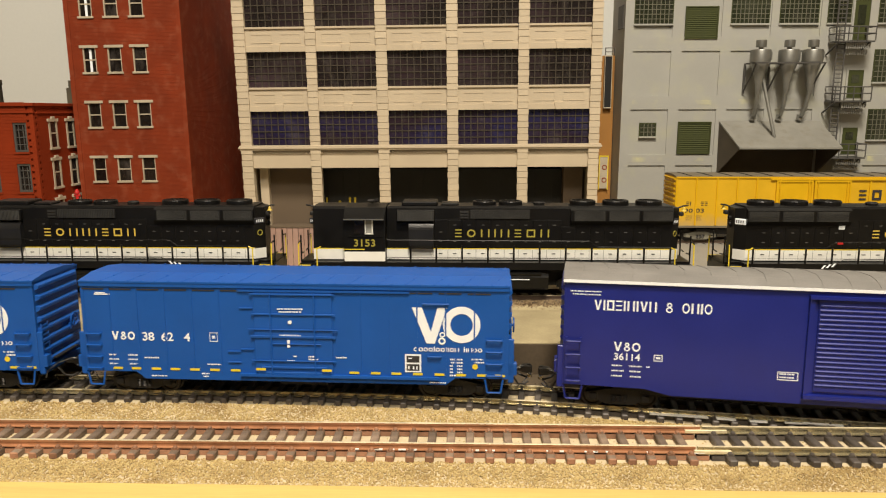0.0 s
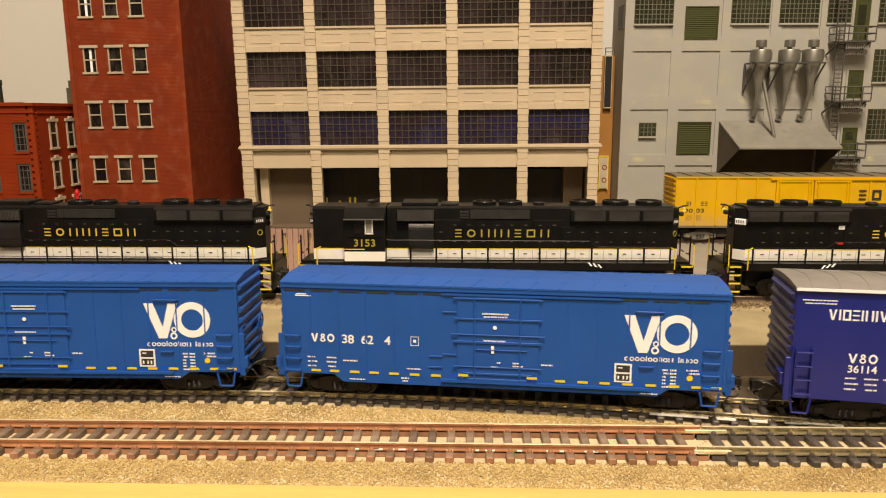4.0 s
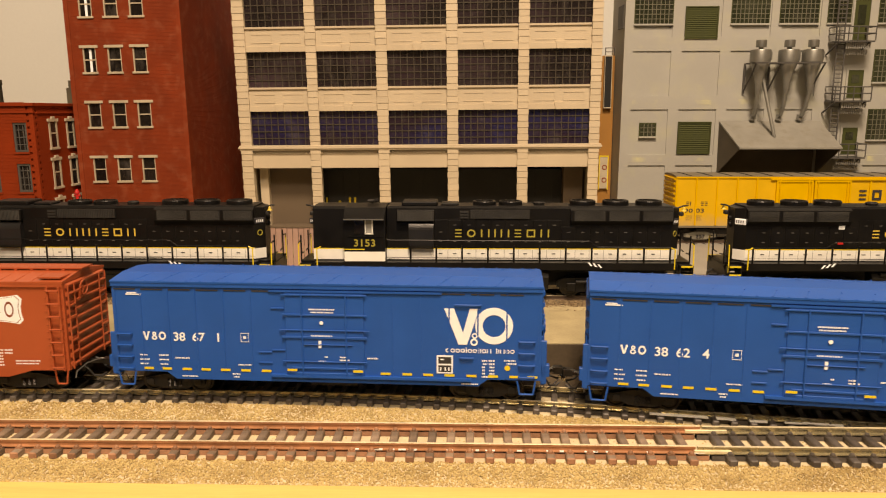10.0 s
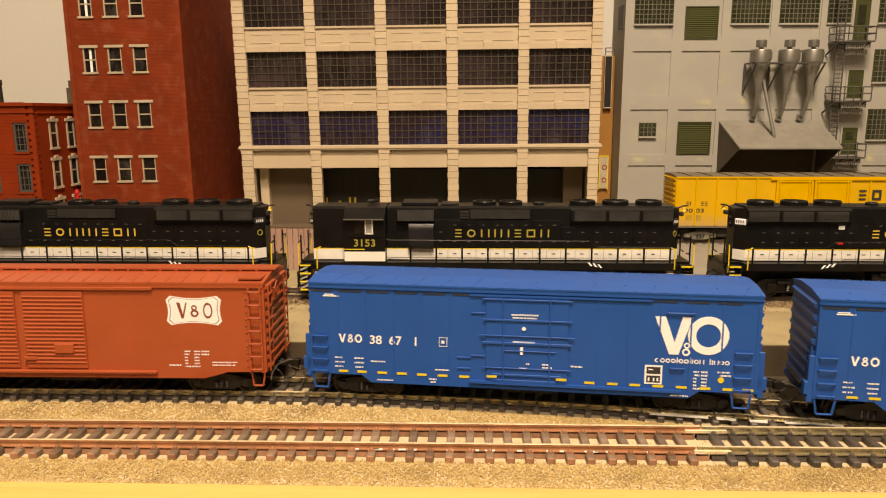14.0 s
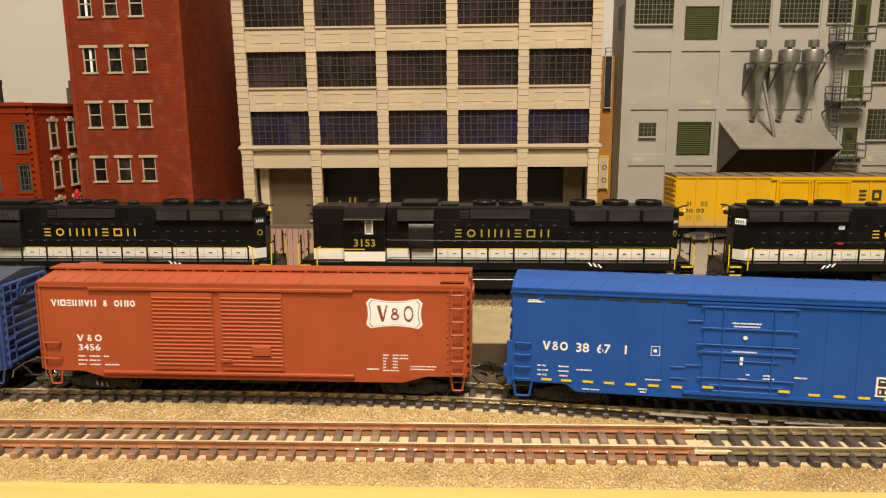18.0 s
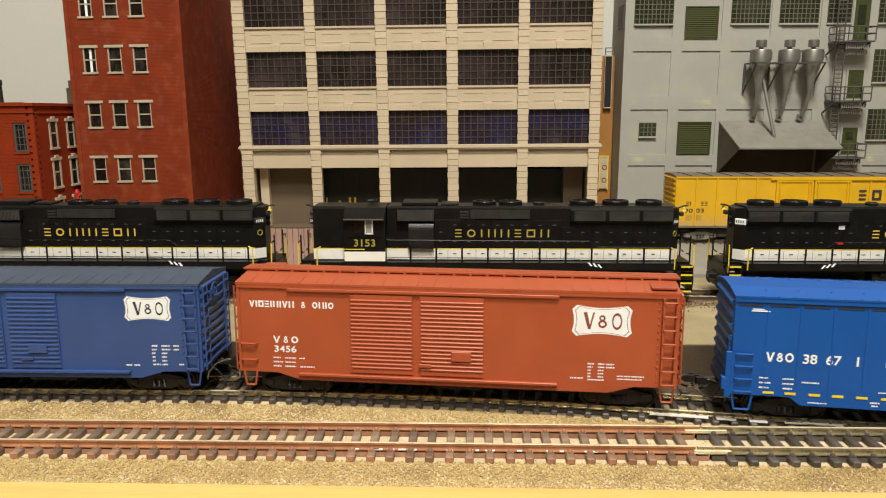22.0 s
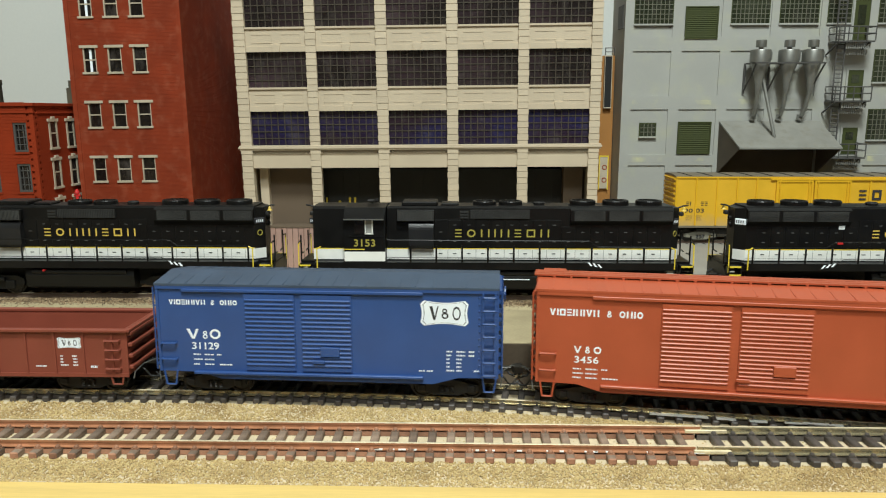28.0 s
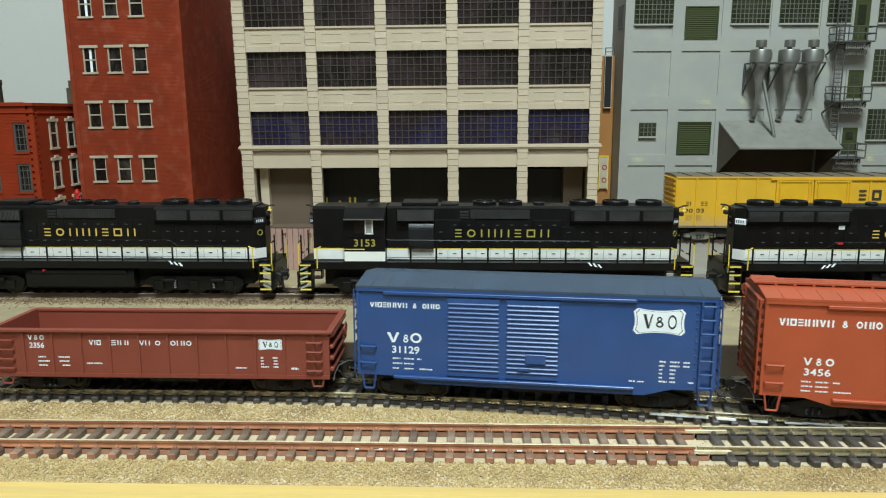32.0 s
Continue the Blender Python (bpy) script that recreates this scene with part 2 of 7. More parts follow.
M_BRICK = paint("red_brick_paint", (0.21, 0.034, 0.0095), 0.8, 0.16, 1200, 40, 0.3, dirt=(0.30, 0.105, 0.055), dirt_amount=0.45)
M_BRICK2 = paint("orange_red_brick_paint", (0.235, 0.029, 0.0045), 0.8, 0.12, 1200, 40, 0.3)
M_CREAM = paint("cream_wall_paint", (0.555, 0.47, 0.342), 0.6, 0.07, 1500, 30, 0.15)
M_CREAMBLOCK = paint("cream_block_paint", (0.575, 0.488, 0.356), 0.6, 0.06, 1500, 60, 0.15, per_piece=0.06)
M_STONE = paint("pale_stone_trim", (0.45, 0.39, 0.29), 0.7, 0.16, 1500, 80, 0.15)
M_GREY = paint("grey_wall_paint", (0.36, 0.36, 0.335), 0.65, 0.06, 1200, 20, 0.2, dirt=(0.46, 0.46, 0.28), dirt_amount=0.35)
M_GREYTRIM = paint("grey_metal_paint", (0.30, 0.30, 0.28), 0.55, 0.08, 1500, 60, 0.15)
M_DARKTRIM = paint("dark_grey_ironwork", (0.075, 0.072, 0.068), 0.55, 0.15, 1500, 80, 0.2)
M_GREEN = paint("dark_green_paint", (0.043, 0.052, 0.008), 0.8, 0.1, 1500, 80, 0.1)
M_OLIVE = paint("olive_window_bars", (0.050, 0.040, 0.026), 0.6, 0.1, 1500, 80, 0.0)
M_GREENBAR = paint("grey_green_window_bars", (0.14, 0.14, 0.10), 0.7, 0.1, 1500, 80, 0.0)
M_METAL = paint("dull_aluminium", (0.29, 0.29, 0.27), 0.45, 0.1, 1500, 100, 0.1, metal=0.85)
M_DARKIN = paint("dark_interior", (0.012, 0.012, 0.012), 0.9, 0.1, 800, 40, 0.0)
# bay walls: the dimness of the recess is put into this brown
M_BAY = paint("shaded_bay_brown", (0.11, 0.082, 0.055), 0.9, 0.2, 800, 40, 0.1)
M_SOOT = paint("sooty_brick", (0.085, 0.072, 0.045), 0.8, 0.15, 1200, 60, 0.2)
M_PINK = paint("dusty_pink_planks", (0.42, 0.27, 0.22), 0.75, 0.1, 1500, 60, 0.2, per_piece=0.08)
M_TAUPE = paint("taupe_door_paint", (0.135, 0.10, 0.066), 0.7, 0.06, 1200, 40, 0.1)
M_HYDRANT = paint("red_enamel", (0.50, 0.02, 0.02), 0.35, 0.08, 2500, 90, 0.0)
M_ORANGE = paint("ochre_wall_paint", (0.30, 0.14, 0.025), 0.65, 0.1, 1200, 40, 0.2)
M_CONCRETE = paint("grey_paving", (0.30, 0.28, 0.24), 0.85, 0.1, 900, 40, 0.3)


def glass(name, tint, rough=0.08, other=None):
    m, nt, b = nodes_of(name, rough)
    b.inputs["Base Color"].default_value = (*tint, 1)
    b.inputs["IOR"].default_value = 1.45
    b.inputs["Specular IOR Level"].default_value = 0.6
    N, L = nt.nodes, nt.links
    tc, nz, bp = N.new("ShaderNodeTexCoord"), N.new("ShaderNodeTexNoise"), N.new("ShaderNodeBump")
    nz.inputs["Scale"].default_value = 120
    nz.inputs["Detail"].default_value = 4
    bp.inputs["Strength"].default_value, bp.inputs["Distance"].default_value = 0.6, 0.002
    L.new(tc.outputs["Object"], nz.inputs["Vector"])
    L.new(nz.outputs["Fac"], bp.inputs["Height"])
    L.new(bp.outputs["Normal"], b.inputs["Normal"])
    mix, ramp = N.new("ShaderNodeTexNoise"), N.new("ShaderNodeValToRGB")
    mix.inputs["Scale"].default_value, mix.inputs["Detail"].default_value = 22, 5
    ramp.color_ramp.elements[0].position, ramp.color_ramp.elements[1].position = 0.4, 0.7
    ramp.color_ramp.elements[0].color, ramp.color_ramp.elements[1].color = (*tint, 1), (*other, 1) if other else lit(tint, 2.2)
    L.new(tc.outputs["Object"], mix.inputs["Vector"])
    L.new(mix.outputs["Fac"], ramp.inputs["Fac"])
    # pale streaky patches painted over the panes for their reflections
    glare, cut, mx, stretch = (N.new("ShaderNode" + k) for k in ("TexNoise", "MapRange", "Mix", "Mapping"))
    stretch.inputs["Scale"].default_value = (1.6, 1.0, 0.7)
    glare.inputs["Scale"].default_value, glare.inputs["Detail"].default_value, glare.inputs["Roughness"].default_value = 55, 8, 0.7
    cut.inputs["From Min"].default_value, cut.inputs["From Max"].default_value, cut.inputs["To Max"].default_value = 0.5, 0.8, 0.55
    mx.data_type = "RGBA"
    mx.inputs["B"].default_value = (0.13, 0.115, 0.105, 1)
    L.new(tc.outputs["Object"], stretch.inputs["Vector"])
    L.new(stretch.outputs["Vector"], glare.inputs["Vector"])
    L.new(glare.outputs["Fac"], cut.inputs["Value"])
    L.new(cut.outputs["Result"], mx.inputs["Factor"])
    L.new(ramp.outputs["Color"], mx.inputs["A"])
    L.new(mx.outputs["Result"], b.inputs["Base Color"])
    return m


for m in (M_BRICK, M_BRICK2, M_YELLOW):
    next(n for n in m.node_tree.nodes if n.type == "BSDF_PRINCIPLED").inputs["Specular IOR Level"].default_value = 0.2
for m in (M_BLUE, M_BLACK):
    next(n for n in m.node_tree.nodes if n.type == "BSDF_PRINCIPLED").inputs["Specular IOR Level"].default_value = 0.28
# brown and blue second tints stand for reflections in the panes
M_GLASS = glass("window_film_with_glare", (0.012, 0.009, 0.009), 0.2, (0.044, 0.027, 0.034))
M_PANE = glass("black_window_pane", (0.005, 0.004, 0.004), 0.25, (0.014, 0.010, 0.008))
M_GRILLE = paint("grey_black_louvre", (0.05, 0.05, 0.048), 0.5, 0.2, 2500, 120, 0.1)
M_GLASSBLUE = glass("blue_window_film", (0.024, 0.014, 0.022), 0.1, (0.016, 0.017, 0.075))
M_GLASSGREEN = glass("greenish_window_film", (0.022, 0.026, 0.014), 0.2)

# ---- setting ----
bench = boxes("benchwork", M_EDGE, None, [(-880, 880, -60, 630, -899.5, -60.2)])
tagged(bench, "plain brown benchwork that carries the layout", "bench", kind="structure")
boxes("ground", M_BASE, None, [(-900, 900, -31, 79, -40, -5.0)])
tagged(bpy.data.objects["ground"], "sand-coloured model railway roadbed between the tracks", "ground", kind="structure")
edge = boxes("front_edge_board", M_WOOD, None, [(-900, 900, -75, -31.1, -60, -4.6)], bevel=1.0)
tagged(edge, "pale pine board along the front edge of the layout", "board", kind="structure")
yard = boxes("yard_board", M_YARD, None, [(-900, 900, 79.6, 640, -40, 10.2)])
tagged(yard, "raised tan painted board that carries the yard", "board", kind="structure")
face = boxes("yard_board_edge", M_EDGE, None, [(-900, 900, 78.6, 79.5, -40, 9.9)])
tagged(face, "dark brown cut edge of the raised board", "board edge", kind="structure")
back = boxes("backdrop", M_SKY, None, [(-1200, 1200, 640, 650, -200, 1000)])
tagged(back, "plain pale grey backdrop wall behind the model town", "backdrop", kind="structure")
# unseen room shell added round the layout to bounce the lamps' light
for nm, r in (("wall_left", (-1510, -1500, -1800, 640, -900, 1500)), ("wall_right", (1500, 1510, -1800, 640, -900, 1500)),
              ("wall_behind", (-1510, 1510, -1810, -1800, -900, 1500)), ("ceiling", (-1510, 1510, -1810, 650, 1500, 1510)),
              ("room_floor", (-1510, 1510, -1810, 650, -910, -900))):
    tagged(boxes(nm, M_ROOM, None, [r]), "unseen plain cream room surface, added to bounce light", "ceiling" if nm == "ceiling" else "floor" if "floor" in nm else "wall", kind="structure")


# ---- tracks ----
M_HEAD = paint("worn_bare_rail_head", (0.76, 0.66, 0.44), 0.45, 0.2, 2500, 160, 0.1, metal=0.3)
M_POINT = paint("bare_tinned_rail", (0.88, 0.87, 0.84), 0.4, 0.06, 2500, 160, 0.1)
def rail_strip(name, pts, side, material, parent, label="", drop=0.0):
    """One rail along a line of points (metres): foot, web and head; drop lowers the head of a slighter rail."""
    squat = (2.5 - drop) / 2.5
    prof = ((-1.3, -2.5), (1.3, -2.5), (1.3, -2.2), (0.35, -1.9), (0.35, -0.9), (0.55, -0.8), (0.55, 0.0), (-0.55, 0.0), (-0.55, -0.8), (-0.35, -0.9), (-0.35, -1.9), (-1.3, -2.2))
    prof = tuple((u, -2.5 + (v + 2.5) * squat) for u, v in prof)
    bm = B()
    rings = []
    for i, p in enumerate(pts):
        d = (pts[min(i + 1, len(pts) - 1)] - pts[max(i - 1, 0)]).normalized()
        n = Vector((-d.y, d.x, 0))
        rings.append([bm.verts.new(p * 1000 + n * (side * 8.8 + u) + Vector((0, 0, v))) for u, v in prof])
    for p, q in zip(rings, rings[1:]):
        for i in range(len(prof)):
            j = (i + 1) % len(prof)
            bm.faces.new((p[i], p[j], q[j], q[i]))
    bm.faces.new(rings[0])
    bm.faces.new(rings[-1][::-1])
    rail = part(name, bm, material, parent, label)
    bm = B()
    tops = []
    for i, p in enumerate(pts):
        d = (pts[min(i + 1, len(pts) - 1)] - pts[max(i - 1, 0)]).normalized()
        n = Vector((-d.y, d.x, 0))
        tops.append([bm.verts.new(p * 1000 + n * (side * 8.8 + u) + Vector((0, 0, v))) for u, v in ((-0.54, 0.01 - drop), (0.54, 0.01 - drop), (0.48, 0.07 - drop), (-0.48, 0.07 - drop))])
    for p, q in zip(tops, tops[1:]):
        for i in range(4):
            j = (i + 1) % 4
            bm.faces.new((p[i], p[j], q[j], q[i]))
    part("rail_head", bm, M_HEAD, rail, "bare worn metal running surface")
    return rail


def tie_mesh(name, material, wide=2.6, half=14.8, spikes=True, ends=None, knob=0.95):
    bm = B()
    bx(bm, -wide / 2, wide / 2, -half, half, -4.9, -2.5, 0.4)
    if spikes:
        for s in (-1, 1):
            for o in (-1, 1):
                y = s * 8.8 + o * 1.55
                lathe(bm, [(knob, -2.5), (knob * 0.95, -1.7), (knob * 0.65, -1.25), (knob * 0.2, -1.1)], (0, y + o * 0.35, 0), "z", 7)
            bx(bm, -1.3, 1.3, s * 8.8 - 2.7, s * 8.8 + 2.7, -2.55, -2.2)
    me = mesh_of(name, bm, material)
    if ends:
        me.materials.append(ends)
        for p in me.polygons:
            if abs(p.center.y) > 0.0062:
                p.material_index = 1
    return me


def lay_track(owner, points, tie, pitch, rails, start=0.0, tie_jitter=1.2, web=None, drop=0.0, own=None):
    """Rails and single ties along a line of points."""
    for s, lab in ((1, ""), (-1, "")):
        rail_strip("rail", own[s] if own else points, s, rails, owner, "", drop)
        if web:
            # moulded strip that holds the ties together under the rail
            bm, rings = B(), []
            for i, p in enumerate(points):
                d = (points[min(i + 1, len(points) - 1)] - points[max(i - 1, 0)]).normalized()
                n = Vector((-d.y, d.x, 0))
                rings.append([bm.verts.new(p * 1000 + n * (s * 8.8 + u) + Vector((0, 0, v))) for u, v in ((-1.4, -4.8), (1.4, -4.8), (1.2, -3.2), (-1.2, -3.2))])
            for p, q in zip(rings, rings[1:]):
                for i in range(4):
                    j = (i + 1) % 4
                    bm.faces.new((p[i], p[j], q[j], q[i]))
            part("tie_strip", bm, web, owner)
    xs = [0.0]
    for a, b in zip(points, points[1:]):
        xs.append(xs[-1] + (b - a).length)
    n = int((xs[-1] - start) / pitch)
    rng = random.Random(5)
    for i in range(n):
        s = start + (i + 0.5) * pitch
        k = max(j for j in range(len(xs)) if xs[j] <= s)
        k = min(k, len(points) - 2)
        f = (s - xs[k]) / (xs[k + 1] - xs[k])
        p = points[k].lerp(points[k + 1], f)
        d = points[k + 1] - points[k]
        shared("tie", tie, owner, p.x * 1000, p.y * 1000, p.z * 1000, math.degrees(math.atan2(d.y, d.x)) + rng.uniform(-tie_jitter, tie_jitter))


def front_y(x):
    return 0.0003 - 0.000055 * ((x * 1000 + 5) / 50) ** 2 * 1.0


JOINT = 0.0868
JOINTS = {1: 0.0888, -1: 0.0820}
MAIN_DROP = 0.85
front_rust = thing("siding_track", "rust-brown painted track with brown ties along the front of the layout", "track")
lay_track(front_rust, [Vector((x, front_y(x), 0)) for x in np.linspace(-0.32, JOINT - 0.0004, 30)], tie_mesh("tie", M_RUSTTIE, 3.0, ends=M_RUSTEND), 0.00705, M_RUST, 0.0015, web=M_RUSTEND, own={s: [Vector((x, front_y(x), 0)) for x in np.linspace(-0.32, JOINTS[s] - 0.0003, 30)] for s in (-1, 1)})
front_black = thing("turnout_track", "unpainted nickel rail on black plastic ties beside the rusty track", "track")
lay_track(front_black, [Vector((x, front_y(JOINT) - 0.0002, 0)) for x in np.linspace(JOINT + 0.0004, 0.36, 20)], tie_mesh("tie", M_BLACKTIE, 3.0), 0.00705, M_BRASS, 0.0025, web=M_BLACKTIE, own={s: [Vector((x, front_y(JOINT) - 0.0002, 0)) for x in np.linspace(JOINTS[s] + 0.0003, 0.36, 20)] for s in (-1, 1)})
main_track = thing("main_track", "nickel rails on black plastic ties under the moving train", "track")
lay_track(main_track, [along(s) for s in np.linspace(-0.42, 0.36, 60)], tie_mesh("tie", M_BLACKTIE, 2.7, 13.9, knob=0.5), 0.0070, M_BRASS, drop=MAIN_DROP, web=M_BLACKTIE)
for s, a, b in ((1, -6.0, 9.5), (-1, -1.0, 12.0)):
    boxes("rail_joiner", M_HEAD, front_black, [(JOINTS[s] * 1000 + a, JOINTS[s] * 1000 + b, s * 8.8 - 1.25, s * 8.8 + 1.25, -2.42, -1.15)], "tinned rail joiner", bevel=0.15)
# bare tinned strips soldered along the rail feet by the points
for x0, x1, off, wide in ((77, 92.5, -6.9, 0.9), (74, 96, -11.6, 1.3), (99, 106, -11.9, 1.5), (111, 117.5, -12.2, 1.2), (124, 130, -11.6, 0.5), (130.5, 145, -11.0, 0.9)):
    bm, rings = B(), []
    for n in range(5):
        x = x0 + (x1 - x0) * n / 4
        yc = track_y(x * MM) * 1000 + off
        rings.append([bm.verts.new((x, yc + u * wide, w)) for u, w in ((-0.5, -2.4), (0.5, -2.4), (0.42, -1.75), (-0.42, -1.75))])
    for p, q in zip(rings, rings[1:]):
        for n in range(4):
            bm.faces.new((p[n], p[n - 1], q[n - 1], q[n]))
    bm.faces.new(rings[0])
    bm.faces.new(rings[-1][::-1])
    part("point_strip", bm, M_POINT, main_track, "bare bright metal strip")
# flecks of white filler on the painted rail
rng = random.Random(12)
for n in range(26):
    x = rng.uniform(-40, 84)
    w = rng.uniform(0.6, 2.4)
    boxes("paint_chip", M_POINT, front_rust, [(x, x + w, front_y(x * MM) * 1000 - 10.3, front_y(x * MM) * 1000 - 9.5, -2.3, -1.98)])
YZ, YY = 0.0148, 0.1656
yard_track = thing("yard_track", "weathered yard track in ballast under the black locomotives", "track")
lay_track(yard_track, [Vector((x, YY, YZ)) for x in (-0.42, -0.1, 0.1, 0.42)], tie_mesh("tie", M_YARDTIE, 2.6, 14.8, False), 0.0069, M_YARDRAIL)
back_track = thing("back_track", "track sunk in grey paving under the yellow boxcar", "track")
lay_track(back_track, [Vector((x, 0.366, YZ)) for x in (-0.2, 0.2, 0.6)], tie_mesh("tie", M_YARDTIE, 2.6, 14.8, False), 0.0069, M_YARDRAIL)


# ---- freight cars; x along the car, the side y = -18 faces the viewer, z from the rail ----
def wheelset(parent, x, z=4.8, r=4.8):
    bm = B()
    for s in (-1, 1):
        lathe(bm, [(r - 2.6, s * 7.2), (r - 1.0, s * 7.3), (r + 0.55, s * 7.4), (r + 0.55, s * 8.0), (r, s * 8.1), (r - 0.1, s * 9.9), (r - 0.9, s * 9.9), (r - 1.2, s * 9.4), (1.2, s * 9.6)], (0, 0, 0), "y", 22)
    rod(bm, (0, -11, 0), (0, 11, 0), 0.9, 8)
    ob = part("wheelset", bm, M_STEEL, parent, smooth=True)
    ob.matrix_basis = pose(x * MM, 0, z * MM)
    return ob


def truck(parent, x, spread=10.2, mat=None):
    """A four-wheel truck: side frames with springs, a bolster and two wheelsets."""
    mat = mat or M_UNDER
    t = new("truck")
    t.parent = parent
    t.matrix_basis = pose(x * MM, 0, -MAIN_DROP * MM)
    for s in (-1, 1):
        bm = B()
        y0, y1 = sorted((s * 10.4, s * 12.2))
        prism(bm, [(-13, 4.0), (-13, 6.6), (-9.5, 7.2), (-4.2, 8.4), (4.2, 8.4), (9.5, 7.2), (13, 6.6), (13, 4.0), (9.2, 3.8), (5.2, 2.0), (-5.2, 2.0), (-9.2, 3.8)], "y", y0, y1)
        for o in (-1, 1):
            ya, yb = sorted((s * 12.1, s * 13.0))
            bx(bm, o * 10.2 - 1.6, o * 10.2 + 1.6, ya, yb, 3.6, 6.4, 0.3)
        side = part("side_frame", bm, mat, t)
        for k in (-2.2, 0, 2.2):
            bm = B()
            lathe(bm, [(0.85 + 0.22 * (i % 2), 0.3 * i) for i in range(11)], (k, s * 11.9, 2.9), "z", 8)
            part("spring", bm, M_STEEL, t)
    boxes("bolster", M_UNDER, t, [(-2.6, 2.6, -10.6, 10.6, 5.2, 8.0)])
    return t, [wheelset(t, -spread), wheelset(t, spread)]


def coupler(parent, x, s):
    bm = B()
    bx(bm, min(x, x + s * 6.5), max(x, x + s * 6.5), -1.1, 1.1, 8.3, 10.0, 0.2)
    prism(bm, [(x + s * 6, -1.3), (x + s * 9.8, -2.3), (x + s * 10.4, -0.4), (x + s * 8.4, 0.1), (x + s * 8.4, 1.0), (x + s * 10.2, 1.6), (x + s * 9.5, 2.6), (x + s * 6, 1.6)], "z", 7.9, 10.7)
    part("coupler", bm, M_STEEL, parent)
    bm = B()
    line(bm, [(x + s * 8.6, 1.2, 8.0), (x + s * 8.8, 1.4, 5.0), (x + s * 6.6, 0.8, 2.6), (x + s * 3.6, -2.6, 1.6)], 0.28, 6)
    part("trip_pin", bm, M_SHINY, parent)
    bm = B()
    line(bm, [(x, 4.0, 9.6), (x + s * 2.6, 4.4, 8.2), (x + s * 5.0, 3.6, 5.4), (x + s * 8.0, 2.6, 4.6), (x + s * 9.4, 2.0, 5.4)], 0.45, 6)
    part("air_hose", bm, M_INK, parent)
    bm = B()
    lathe(bm, [(0.5, 0), (0.95, 0.3), (0.95, 1.5), (0.4, 1.9)], (x + s * 9.6, 2.0, 4.6), "z", 8)
    part("glad_hand", bm, M_SHINY, parent)
    bm = B()
    line(bm, [(x + s * 1.2, -15.5, 6.6), (x + s * 1.6, -14.8, 9.4), (x + s * 2.0, -7.0, 10.4), (x + s * 5.6, -1.6, 11.0), (x + s * 7.4, -1.0, 10.4)], 0.26, 5)
    part("uncoupling_lever", bm, M_METAL, parent)
    bm = B()
    line(bm, [(x + s * 0.4, -6.4, 8.8), (x + s * 2.6, -7.0, 7.6), (x + s * 4.4, -6.2, 4.6), (x + s * 7.0, -4.6, 4.0), (x + s * 8.6, -3.6, 5.0)], 0.42, 6)
    part("brake_hose", bm, M_UNDER, parent)


def underframe(parent, half):
    boxes("centre_sill", M_UNDER, parent, [(-half + 1, half - 1, -4, 4, 5.6, 10.2), (-half + 20, half - 20, -12, -11, 5.4, 9.4), (-half + 20, half - 20, 11, 12, 5.4, 9.4), (-8, 12, -9, -5, 3.2, 8.0)])
    for x in (-half, half):
        coupler(parent, x, 1 if x > 0 else -1)


def rungs(parent, x0, x1, zs, mat, y=-18.0, name="rung", proud=1.1, r=0.32):
    s = -1 if y < 0 else 1
    me = None
    for z in zs:
        bm = B()
        line(bm, [(x0, 0, 0), (x0, s * proud, 0), (x1, s * proud, 0), (x1, 0, 0)], r, 5)
        if me is None:
            me = mesh_of(name, bm, mat)
        else:
            bm.free()
        shared(name, me, parent, 0, y, z)


def stirrup(parent, x, mat, y=-17.6, z0=4.6, z1=10.0, w=3.6):
    bm = B()
    line(bm, [(x - w, y, z1), (x - w + 0.9, y, z0), (x + w - 0.9, y, z0), (x + w, y, z1)], 0.42, 5)
    part("stirrup_step", bm, mat, parent)


def side_ladder(parent, x, mat, z0, z1, n, w=2.6, y=-18.1):
    s = -1 if y < 0 else 1
    lad = boxes("ladder", mat, parent, [(x - w - 0.5, x - w + 0.3, min(y, y + s * 0.9), max(y, y + s * 0.9), z0, z1), (x + w - 0.3, x + w + 0.5, min(y, y + s * 0.9), max(y, y + s * 0.9), z0, z1)])
    rungs(lad, x - w, x + w, [z0 + 1.5 + (z1 - z0 - 3) * i / (n - 1) for i in range(n)], mat, y + s * 0.5, "rung", 0.7, 0.4)
    return lad


def end_wall(parent, x, mat, z0, z1, n, half=17.4, deep=1.3, wide_gap=0.0):
    """A corrugated end: horizontal ribs with tapered edges."""
    s = 1 if x > 0 else -1
    h = (z1 - z0) / n
    wall = boxes("end_wall", mat, parent, [(min(x, x - s * 0.8), max(x, x - s * 0.8), -half, half, z0, z1)])
    me = None
    for i in range(n):
        if me:
            shared("end_rib", me, wall, 0, 0, z0 + h * (i + 0.5))
            continue
        bm, zc = B(), 0.0
        pts = [(-half + 1, zc - h * 0.3), (half - 1, zc - h * 0.3), (half - 1, zc + h * 0.3), (-half + 1, zc + h * 0.3)]
        vs0 = [bm.verts.new((x, a, b)) for a, b in pts]
        vs1 = [bm.verts.new((x + s * deep, a * 0.93, zc + (b - zc) * 0.35)) for a, b in pts]
        bm.faces.new(vs1)
        for a in range(4):
            b = (a + 1) % 4
            bm.faces.new((vs0[a], vs0[b], vs1[b], vs1[a]))
        me = mesh_of("end_rib", bm, mat)
        shared("end_rib", me, wall, 0, 0, z0 + h * 0.5)
    return wall


